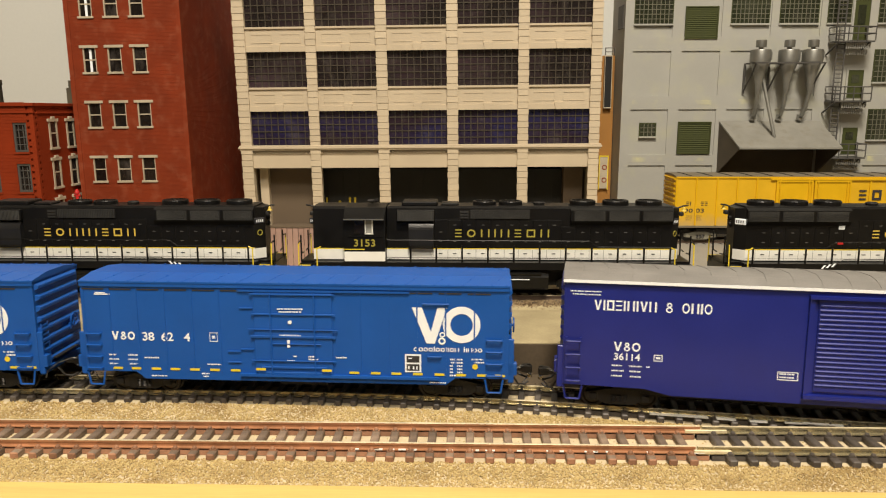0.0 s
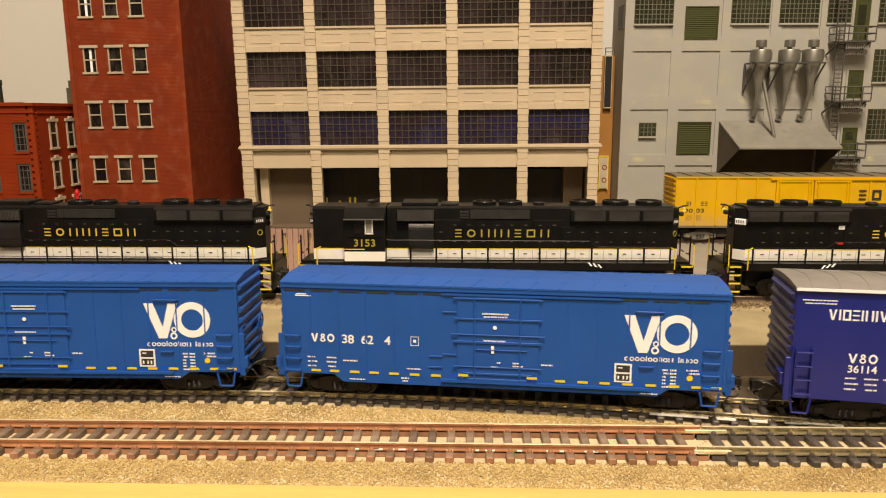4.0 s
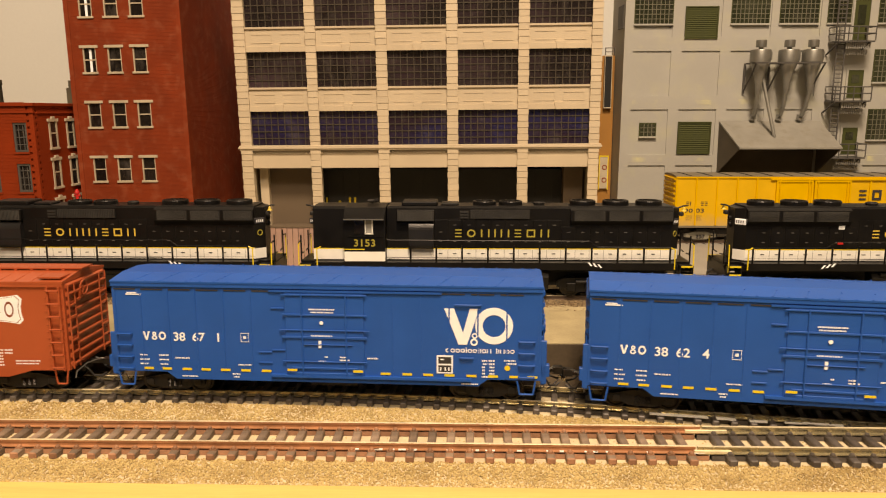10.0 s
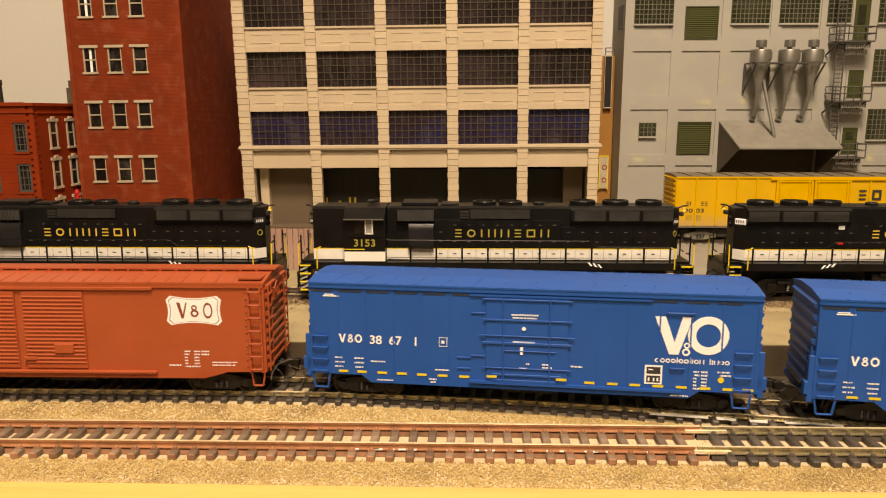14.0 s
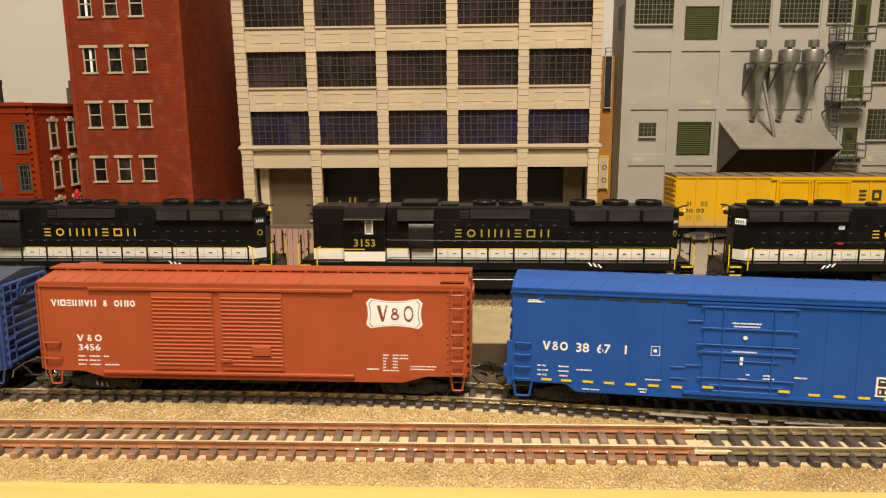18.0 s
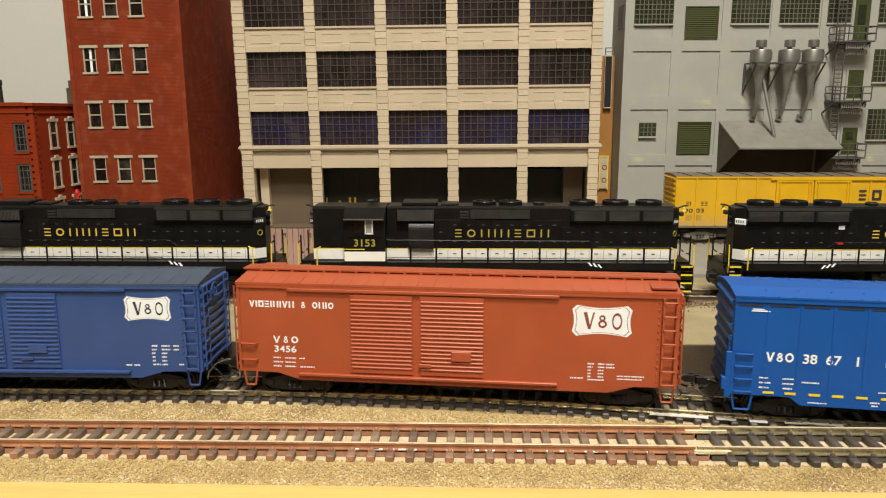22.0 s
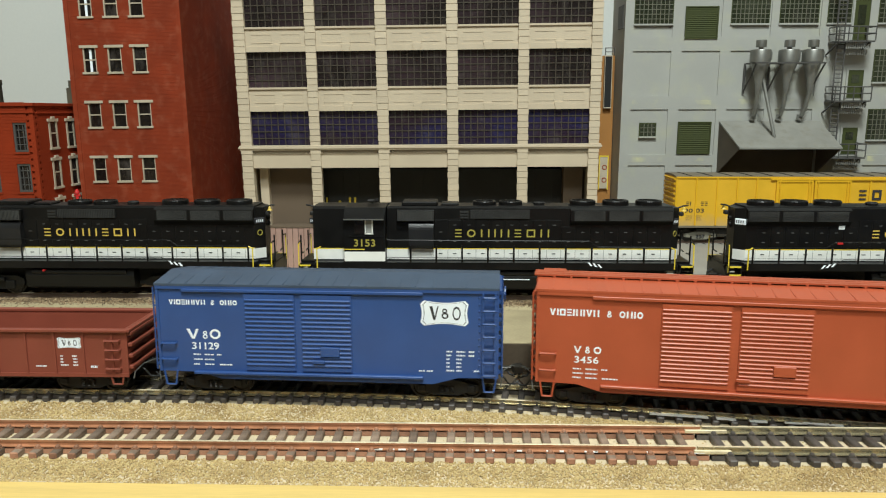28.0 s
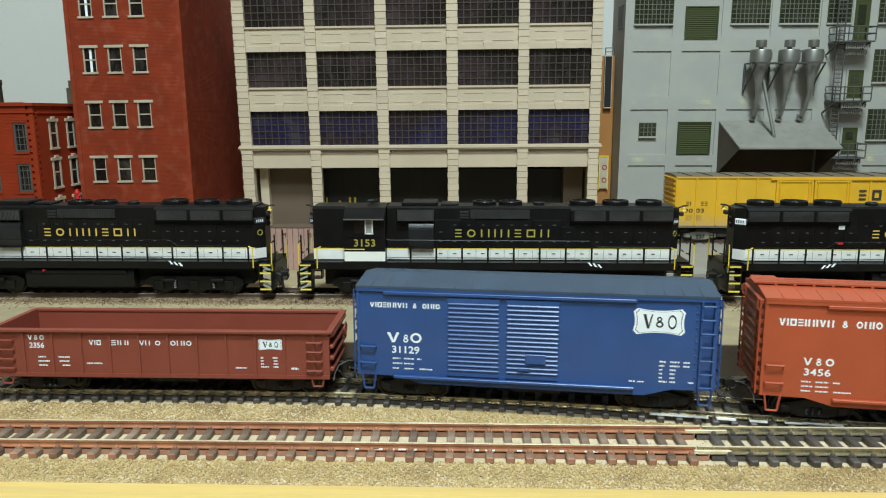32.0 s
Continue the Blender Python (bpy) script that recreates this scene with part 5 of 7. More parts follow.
    for yy, k in ((-1.6, 1), (0, 1.3), (1.6, 1)):
        lathe(bm, [(0.5, 0), (0.6, 3.4 * k), (1.3, 4.4 * k), (1.2, 4.5 * k)], (-72, yy, 53.0), "x", 10)
    rod(bm, (-69.5, 0, 51.0), (-69.5, 0, 53.4), 0.5, 6)
    rod(bm, (-69.5, -2, 53.0), (-69.5, 2, 53.0), 0.4, 6)
    part("air_horn", bm, M_UNDER, cab)
    # lamps, number boards, bell and horn at the hood ends
    for e, x in ((1, 103.2), (-1, -101.8)):
        for dz in (0, 3.4):
            bm = B()
            lathe(bm, [(1.5, e * x * 0), (1.5, e * 1.2), (1.1, e * 1.2), (0.9, e * 0.6)], (x, 0, 40.0 + dz), "x", 14)
            part("headlight", bm, M_BLACK, c)
        for s in (-1, 1):
            turn = s * radians(44) if e > 0 else math.pi - s * radians(70)
            spot = Matrix.Translation((100.5, s * 8.1, 42.4) if e > 0 else (-101.2, s * 8.6, 42.4)) @ Matrix.Rotation(turn, 4, "Z")
            bm = B()
            bx(bm, -0.3, 0.45, -3.2, 3.2, -1.7, 1.7, 0.3)
            bm.transform(spot)
            board = part("number_board", bm, board_mat, c)
            for k in range(4):
                bm = B()
                bx(bm, 0.45, 0.52, -2.3 + k * 1.25, -1.75 + k * 1.25, -0.75, 0.75)
                bm.transform(spot)
                part("number_mark", bm, mark_mat, board)
            if e > 0 and s < 0:
                bm = B()
                ring_shape(bm, 0, 0, 1.7, 1.25, -0.1, 0.12, 20)
                bm.transform(Matrix.Translation((100.6, s * 8.2, 35.6)) @ Matrix.Rotation(turn - math.pi / 2, 4, "Z"))
                part("gold_emblem", bm, M_DULLGOLD, c)
        if e > 0:
            bm = B()
            lathe(bm, [(0.3, 0), (0.6, -0.4), (0.95, -1.6), (1.6, -2.3)], (x + e * 2.6, -5, 50.2), "z", 12)
            part("bell", bm, M_GOLD, c)
        bm = B()
        line(bm, [(x - e * 1, -4, 49.4), (x + e * 2.4, -4, 50.6), (x + e * 5.0, -3, 50.8)], 0.5, 6)
        bx(bm, min(x, x + e * 2.6), max(x, x + e * 2.6), -6.0, -3.0, 45.0, 47.4, 0.5)
        part("horn_bracket", bm, M_UNDER, c)
        # pilot, hoses and coupler
        bm = B()
        prism(bm, [(-17, 4.2), (17, 4.2), (17, 12), (9, 18.4), (-9, 18.4), (-17, 12)], "x", e * 108.8 - 0.4, e * 108.8 + 0.4)
        part("pilot", bm, M_BLACK, c)
        bm = B()
        for yy in (-9, -7.4, 7.4, 9):
            line(bm, [(e * 109, yy, 12.5), (e * 111.6, yy, 11.0), (e * 111.8, yy + 0.6, 6.6), (e * 110.4, yy + 0.4, 4.6)], 0.5, 5)
        part("brake_hoses", bm, M_UNDER, c)
        bm = B()
        bx(bm, min(e * 108, e * 114), max(e * 108, e * 114), -1.6, 1.6, 9.0, 11.6, 0.3)
        part("coupler", bm, M_STEEL, c)
        bm = B()
        bx(bm, min(e * 100, e * 108.8), max(e * 100, e * 108.8), -11, 11, 18.4, 20.2)
        part("end_platform", bm, M_BLACK, c)
    # plain dark block added to black out the gap between trucks and frame
    boxes("dark_filler_block", M_DARKIN, c, [(-96, 96, -8.5, 8.5, 6.0, 15.6)])
    # tank and trucks
    bm = B()
    prism(bm, [(-15, 16), (15, 16), (16.4, 12), (15.4, 5.4), (12, 3.8), (-12, 3.8), (-15.4, 5.4), (-16.4, 12)], "x", -32, 30)
    part("fuel_tank", bm, M_BLACK, c)
    bm = B()
    for s in (-1, 1):
        rod(bm, (-28, s * 15.6, 14.2), (26, s * 15.6, 14.2), 1.5, 10)
    part("air_reservoir", bm, M_BLACK, c)
    boxes("fuel_cap", M_HYDRANT, c, [(-21.0, -20.0, -18.4, -15.2, 14.7, 15.6), (20, 21.5, 16, 18.6, 14.5, 16.0)], "small red fuel cap")
    loco_truck(c, -63)
    loco_truck(c, 63)
    return c


loco_two = locomotive("3153", M_DULLGOLD, M_INK, M_LETTER)
loco_two.matrix_basis = pose(0.01675, YY, YZ)
loco_one = locomotive("3101", M_GOLD, M_INK, M_LETTER)
loco_one.matrix_basis = pose(-0.2164, YY, YZ)
loco_three = locomotive("3145", M_GOLD, M_LETTER, M_INK)
loco_three.matrix_basis = pose(0.2537, YY, YZ, 0, 0, 180)
for ob, lab in ((loco_one, "black six-axle diesel locomotive with white band behind the train"), (loco_three, "black diesel locomotive facing the other way, white number board")):
    tagged(ob, lab)
boxes("paper_tag", M_LETTER, loco_three, [(44.6, 48.0, 11.0, 11.15, 38.6, 40.6)], "small white tag")
# white bar put in for the highlight along the tank
boxes("tank_glint", M_LETTER, loco_two, [(-28.6, 19.6, -16.85, -16.4, 10.6, 11.0)], "thin white line painted as a highlight along the tank")
boxes("reflector", M_HYDRANT, loco_three, [(44.8, 47.8, 11.0, 11.15, 30.2, 31.4)], "small red reflector")


for ob, e in ((loco_one, 1), (loco_two, -1)):
    bm = B()
    pts = [Vector((e * 109.2, -11.0 + 1.2 * k, 12.0 - 8.4 * math.sin(math.pi * k / 8))) + Vector((e * 3.2 * math.sin(math.pi * k / 8), 0, 0)) for k in range(9)]
    line(bm, pts, 0.55, 6)
    part("looped_hose", bm, M_UNDER, ob)
    bm = B()
    for k in range(5):
        prism(bm, [(e * 108.2, 5.0 + 2.6 * k), (e * 108.2, 6.2 + 2.6 * k), (e * 104.0, 8.0 + 2.6 * k), (e * 104.0, 6.8 + 2.6 * k)], "y", -18.25, -18.05)
    part("pilot_stripes", bm, M_GREYTRIM, ob, "pale diagonal stripes on the end steps")


# ---- yellow boxcar on the back track ----
M_DUSTY = paint("dusty_grey_truck", (0.20, 0.19, 0.15), 0.8, 0.25, 2000, 150, 0.3)
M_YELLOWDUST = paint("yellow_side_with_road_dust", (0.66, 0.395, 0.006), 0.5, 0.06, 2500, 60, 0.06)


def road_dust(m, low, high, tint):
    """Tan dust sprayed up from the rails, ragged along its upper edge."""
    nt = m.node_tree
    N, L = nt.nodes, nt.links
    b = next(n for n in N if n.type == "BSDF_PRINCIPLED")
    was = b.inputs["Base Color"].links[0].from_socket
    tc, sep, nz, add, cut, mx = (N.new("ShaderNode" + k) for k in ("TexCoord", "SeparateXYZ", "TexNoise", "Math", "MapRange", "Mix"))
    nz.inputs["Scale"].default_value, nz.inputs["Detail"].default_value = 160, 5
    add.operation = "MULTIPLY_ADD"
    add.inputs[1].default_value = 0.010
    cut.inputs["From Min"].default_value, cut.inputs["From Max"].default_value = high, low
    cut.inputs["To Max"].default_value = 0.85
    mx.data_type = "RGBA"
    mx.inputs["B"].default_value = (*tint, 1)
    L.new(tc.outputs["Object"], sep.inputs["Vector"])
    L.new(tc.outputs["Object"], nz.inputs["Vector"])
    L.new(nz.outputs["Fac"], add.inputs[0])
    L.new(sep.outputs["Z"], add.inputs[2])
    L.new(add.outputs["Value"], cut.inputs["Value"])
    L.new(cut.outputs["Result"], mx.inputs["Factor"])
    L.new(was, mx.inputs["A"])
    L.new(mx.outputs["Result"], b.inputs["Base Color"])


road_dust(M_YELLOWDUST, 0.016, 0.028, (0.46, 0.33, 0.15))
def yellow_boxcar():
    c = thing("boxcar", "warm yellow insulated boxcar with black lettering and ribbed grey roof", "boxcar")
    h = 109.0
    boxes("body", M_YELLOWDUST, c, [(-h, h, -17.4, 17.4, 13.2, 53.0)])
    bm = B()
    prism(bm, [(-18.2, 53.0), (18.2, 53.0), (18.2, 53.4), (9, 54.6), (-9, 54.6), (-18.2, 53.4)], "x", -h - 0.4, h + 0.4)
    roof = part("roof", bm, M_YROOF, c, "dull grey-tan ribbed roof")
    bm = B()
    line(bm, [(4, -18.0, 53.5), (0, -9, 54.7), (0, 9, 54.7), (4, 18.0, 53.5)], 0.5, 4)
    me = mesh_of("roof_rib", bm, M_UNDER)
    for i in range(14):
        shared("roof_rib", me, roof, -h + 8 + i * 16, 0, 0)
    boxes("eave_strip", M_YELLOW, c, [(-h, h, -18.2, -17.3, 51.6, 53.0)])
    me = mesh_of("side_rib", (lambda b: (bx(b, -0.6, 0.6, -0.9, 0, -18, 20), b)[1])(B()), M_YELLOW)
    for x in (-92.5, -76, -60, -44.5, 45, 61, 77, 93):
        shared("side_rib", me, c, x, -17.4, 31.6)
    for x0, x1 in ((-29.5, -0.6), (0.6, 29.5)):
        d = boxes("door", M_YELLOW, c, [(x0, x1, -18.4, -17.3, 14, 50)], bevel=0.2)
        boxes("door_frame", M_YELLOW, d, [(x0, x0 + 1.2, -19.2, -18.3, 13, 50), (x1 - 1.2, x1, -19.2, -18.3, 13, 50), (x0 + 1.2, x1 - 1.2, -19.2, -18.3, 48.6, 50), (x0 + 1.2, x1 - 1.2, -19.2, -18.3, 30, 31)])
        bm = B()
        for x in (x0 + 3, x1 - 3):
            rod(bm, (x, -18.9, 13), (x, -18.9, 51), 0.5, 6)
        part("lock_rod", bm, M_YELLOW, d)
    boxes("door_track", M_YELLOW, c, [(-34, 66, -19.0, -17.3, 50.2, 51.6)])
    end_wall(c, -h, M_YELLOW, 13, 53, 10)
    end_wall(c, h, M_YELLOW, 13, 53, 10)
    bm = B()
    letter_bars(bm, 36.6, 92.0, 34.4, 8.0, -17.9, "exieeo", thick=0.2, fill=0.6, stroke=0.22)
    part("company_name", bm, M_INK, c)
    bm = B()
    letter_bars(bm, -100.0, -83.0, 29.6, 3.2, -17.5, "ei i ee", stroke=0.2)
    part("reporting_marks", bm, M_INK, c)
    words("road_number", "90 03", 3.2, -101.5, -17.5, 24.0, M_INK, c, squeeze=1.55, spacing=1.05)
    bm = B()
    data_bars(bm, -100, 21.4, [[(0, 5), (8, 5)], [(0, 5.6), (8, 4)], [(0, 4.4), (8, 5)]], -17.5, step=1.6, h=0.6)
    part("small_print", bm, M_TAUPE, c)
    boxes("corner_post", M_YELLOW, c, [(-h - 0.1, -h + 1.4, -17.9, 17.9, 12.6, 53)])
    boxes("side_sill", M_YROOF, c, [(-h, h, -17.6, -16.5, 11.6, 13.1)])
    underframe(c, h)
    for x in (-86, 86):
        truck(c, x, mat=M_DUSTY)
    c.matrix_basis = pose(0.279, 0.366, YZ - 0.0002)
    return c


yellow_boxcar()


# ---- buildings; each stands in its own frame: x along the front, y to the back, z up, front at y = 0 ----
def pane_grid(parent, x0, x1, z0, z1, nx, nz, glass_mat, bar_mat, deep=3.0, bar=0.55, name="window", frame=0.0, frame_mat=None):
    """One window set back in its opening: a sheet of panes behind a grid of bars."""
    w = boxes(name, glass_mat, parent, [(x0, x1, deep + 0.5, deep + 0.9, z0, z1)])
    up = mesh_of("bar", (lambda q: (bx(q, -bar / 2, bar / 2, deep, deep + 0.5, z0, z1), q)[1])(B()), bar_mat)
    flat = mesh_of("bar", (lambda q: (bx(q, x0, x1, deep - 0.06, deep + 0.44, -bar / 2, bar / 2), q)[1])(B()), bar_mat)
    for i in range(1, nx):
        shared("bar", up, w, x0 + (x1 - x0) * i / nx, 0, 0)
    for i in range(1, nz):
        shared("bar", flat, w, 0, 0, z0 + (z1 - z0) * i / nz)
    if frame:
        boxes("frame", frame_mat, w, [(x0, x0 + frame, deep - 0.8, deep + 0.4, z0, z1), (x1 - frame, x1, deep - 0.8, deep + 0.4, z0, z1), (x0 + frame, x1 - frame, deep - 0.8, deep + 0.4, z0, z0 + frame), (x0 + frame, x1 - frame, deep - 0.8, deep + 0.4, z1 - frame, z1)])
    return w


def cream_warehouse():
    c = thing("warehouse", "cream concrete-frame warehouse with wide gridded dark windows", "building")
    c.matrix_basis = pose(0, 0.36, 0, 3.4, -0.38, -1.06)
    cols = ((-183.6, -174.0), (-125.9, -117.3), (-69.8, -60.6), (-13.5, -4.4), (43.1, 51.9), (100.2, 108.8))
    tops = ((93.2, 120.8), (139.9, 167.8), (186.9, 214.6), (233.4, 261.0))
    base, top = 10.4, 285.0
    # pilasters of single stacked blocks, every second one narrower
    for i, (a, b) in enumerate(cols):
        boxes("pilaster", M_CREAM, c, [(a + 0.8, b - 0.8, 0.4, 8.0, base, top)])
        w = b - a
        wide = mesh_of("block", (lambda q: (bx(q, -w / 2, w / 2, -0.7, 0.9, -2.36, 2.36, 0.15), q)[1])(B()), M_CREAMBLOCK)
        slim = mesh_of("block", (lambda q: (bx(q, -w / 2 + 0.25, w / 2 - 0.25, -0.5, 0.9, -2.36, 2.36, 0.15), q)[1])(B()), M_CREAMBLOCK)
        k, z = 0, base + 2.5
        while z < 226:
            shared("block", wide if k % 2 else slim, c, (a + b) / 2, 0, z)
            z += 5.05
            k += 1
    for i in range(5):
        x0, x1 = cols[i][1] - 0.8, cols[i + 1][0] + 0.8
        # beam over the open ground floor, with its cornice and dentils
        beam = boxes("beam", M_CREAM, c, [(x0, x1, 2.0, 7.0, 74.5, 86.4), (x0, x1, 4.2, 7.0, 86.4, 88.8), (x0, x1, 2.0, 7.0, 88.8, 91.2)])
        for zi, (z0, z1) in enumerate(tops):
            if zi:
                p0, p1 = tops[zi - 1][1], z0
                sp = boxes("spandrel", M_CREAM, c, [(x0, x1, 2.2, 7.0, p0, p1)])
                boxes("sill", M_CREAM, sp, [(x0, x1, 1.0, 2.2, p1 - 1.5, p1)])
                boxes("lintel_line", M_CREAM, sp, [(x0, x1, 1.7, 2.2, p0, p0 + 4.2)])
                xm = (x0 + x1) / 2
                rows = []
                for a, b in ((x0 + 5, xm - 3.2), (xm + 3.2, x1 - 5)):
                    u, v = p0 + 6.6, p1 - 5.4
                    rows += [(a, b, 1.9, 2.2, u, u + 0.6), (a, b, 1.9, 2.2, v - 0.6, v), (a, a + 0.4, 2.05, 2.2, u + 0.6, v - 0.6), (b - 0.4, b, 2.05, 2.2, u + 0.6, v - 0.6)]
                boxes("panel_moulding", M_CREAM, sp, rows)
                bm = B()
                prism(bm, [(xm - 2.6, p0), (xm + 2.6, p0), (xm + 3.7, p0 + 5.6), (xm - 3.7, p0 + 5.6)], "y", 0.9, 2.2)
                part("keystone", bm, M_CREAM, sp)
            pane_grid(c, x0, x1, z0, z1, 9, 5, M_GLASSBLUE if zi == 0 else M_GLASS, M_OLIVE, 4.6, 0.75)
        me = mesh_of("dentil", (lambda q: (bx(q, -0.72, 0.72, 0.9, 4.6, 86.42, 87.62), q)[1])(B()), M_CREAM)
        n = int((x1 - x0 - 1.6) / 1.45)
        for j in range(n):
            shared("dentil", me, beam, x0 + 1.6 + 1.45 * j, 0, 1.16 * (j % 2))
    boxes("cornice", M_CREAM, c, [(-185.4, 111.0, -1.8, 3.0, 90.6, 92.2), (-184.6, 110.0, -1.0, 3.0, 89.3, 90.6), (-184.8, 110.2, -1.2, 3.0, 92.2, 93.2)], bevel=0.2)
    boxes("parapet", M_CREAM, c, [(-188, 112.6, -1.0, 9.0, 263, 292)])
    boxes("side_wall", M_CREAM, c, [(-183.0, -178, 8.0, 150, base, 285), (102.6, 108.2, 8.0, 150, base, 285)])
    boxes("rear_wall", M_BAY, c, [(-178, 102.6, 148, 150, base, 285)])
    boxes("roof", M_TAUPE, c, [(-178, 102.6, 8, 148, 262, 264)])
    boxes("upper_floor", M_TAUPE, c, [(-178, 102.6, 7.2, 148, 76, 80)])
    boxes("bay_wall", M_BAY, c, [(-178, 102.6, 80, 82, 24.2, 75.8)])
    # unseen near-black sheet added to keep the upper rooms dark
    boxes("dark_backing", M_DARKIN, c, [(-178, 102.6, 30, 32, 80, 262)])
    # loading bays: a taupe sliding door, dark recesses and dock front
    boxes("bay_door", M_TAUPE, c, [(-166.4, -126.2, 20.0, 22.0, base, 74.4)])
    boxes("bay_jamb", M_CREAM, c, [(-173.4, -166.4, 14.0, 40.0, base, 74.4)])
    boxes("bay_jamb", M_TAUPE, c, [(84.0, 100.0, 26.0, 40.0, base, 74.4)])
    boxes("dock", M_TAUPE, c, [(-178, 102.6, 9.0, 147, base, 24)])
    for i in range(5):
        boxes("bay_floor_front", M_TAUPE, c, [(cols[i][1] - 0.8, cols[i + 1][0] + 0.8, 3.0, 9.0, base, 24)])
    return c


M_SOOTBLACK = paint("sooty_black_car_side", (0.030, 0.031, 0.029), 0.7, 0.2, 1500, 60, 0.2)


def dark_hopper():
    """A black boxcar standing inside the loading bays, of which only the roof line and a strip of lettering show."""
    c = thing("boxcar", "black boxcar with yellow lettering standing inside the loading bays", "boxcar")
    boxes("body", M_SOOTBLACK, c, [(-98, 118, -17, 17, 5, 45)])
    bm = B()
    prism(bm, [(-18, 45), (18, 45), (18, 46), (0, 48.5), (-18, 46)], "x", -98.5, 118.5)
    part("roof", bm, M_SOOTBLACK, c)
    bm = B()
    for i in range(16):
        rod(bm, (-91 + i * 14, -17.3, 6), (-91 + i * 14, -17.3, 45), 0.35, 4)
    part("side_ribs", bm, M_SOOTBLACK, c)
    bm = B()
    for a, b, h, k in ((-93.6, -90.2, 7.0, "i"), (-82.2, -78.8, 4.4, "8"), (-72.6, -66.4, 7.0, "d")):
        letter_bars(bm, a, b, 14.2, h, -17.0, k, thick=0.3, fill=1.0, stroke=0.24)
    part("reporting_marks", bm, M_YLINE, c)
    boxes("underframe", M_UNDER, c, [(-94, 114, -12, 12, 0, 5)])
    c.matrix_basis = pose(-0.029, 0.412, 0.0245)
    return c


def sash_window(parent, x0, x1, z0, z1, wall_y=0.0, head=1.0, trim=M_STONE, glass_mat=M_PANE, torn=False):
    """A double-hung window with stone lintel and sill, set into the brick wall."""
    w = boxes("window", glass_mat, parent, [(x0 + 1.0, x1 - 1.0, wall_y + 1.5, wall_y + 1.8, z0 + 1.4, z1 - 1.6)])
    boxes("frame", trim, w, [(x0 + 0.4, x0 + 1.3, wall_y + 0.3, wall_y + 1.6, z0 + 1.4, z1 - 1.6), (x1 - 1.3, x1 - 0.4, wall_y + 0.3, wall_y + 1.6, z0 + 1.4, z1 - 1.6), (x0 + 1.3, x1 - 1.3, wall_y + 0.7, wall_y + 1.5, (z0 + z1) / 2 - 0.5, (z0 + z1) / 2 + 0.4)])
    boxes("lintel", trim, w, [(x0 - 1.8 * head, x1 + 1.8 * head, wall_y - 0.9, wall_y + 1.6, z1 - 2.2, z1)], bevel=0.15)
    boxes("sill", trim, w, [(x0 - 0.6, x1 + 0.6, wall_y - 1.2, wall_y + 1.6, z0, z0 + 1.7)], bevel=0.15)
    return w


def brick_rows(parent, x0, x1, z0, z1, y, mat, holes=(), course=1.05, side=None):
    """Brick courses as thin proud strips, cut where windows stand; one joined sheet of fine relief."""
    verts, faces = [], []
    z = z0
    while z < z1 - 0.2:
        cuts = [(x0, x1)]
        for a, b, c, d in holes:
            if z + course > c and z < d:
                nxt = []
                for p, q in cuts:
                    if b <= p or a >= q:
                        nxt.append((p, q))
                    else:
                        if a - p > 0.4:
                            nxt.append((p, a))
                        if q - b > 0.4:
                            nxt.append((b, q))
                cuts = nxt
        for p, q in cuts:
            n = len(verts)
            h = course * 0.78
            if side is None:
                verts += [(p, y, z), (q, y, z), (q, y - 0.12, z + 0.06), (p, y - 0.12, z + 0.06), (p, y - 0.12, z + h), (q, y - 0.12, z + h), (q, y, z + h + 0.06), (p, y, z + h + 0.06)]
            else:
                verts += [(side, p, z), (side, q, z), (side + 0.12, q, z + 0.06), (side + 0.12, p, z + 0.06), (side + 0.12, p, z + h), (side + 0.12, q, z + h), (side, q, z + h + 0.06), (side, p, z + h + 0.06)]
            faces += [(n, n + 1, n + 2, n + 3), (n + 3, n + 2, n + 5, n + 4), (n + 4, n + 5, n + 6, n + 7)]
        z += course
    me = bpy.data.meshes.new("brickwork")
    me.from_pydata([(a * MM, b * MM, c * MM) for a, b, c in verts], [], faces)
    me.materials.append(mat)
    ob = new("brickwork", me)
    ob.parent = parent
    return tagged(ob, kind="stuff")


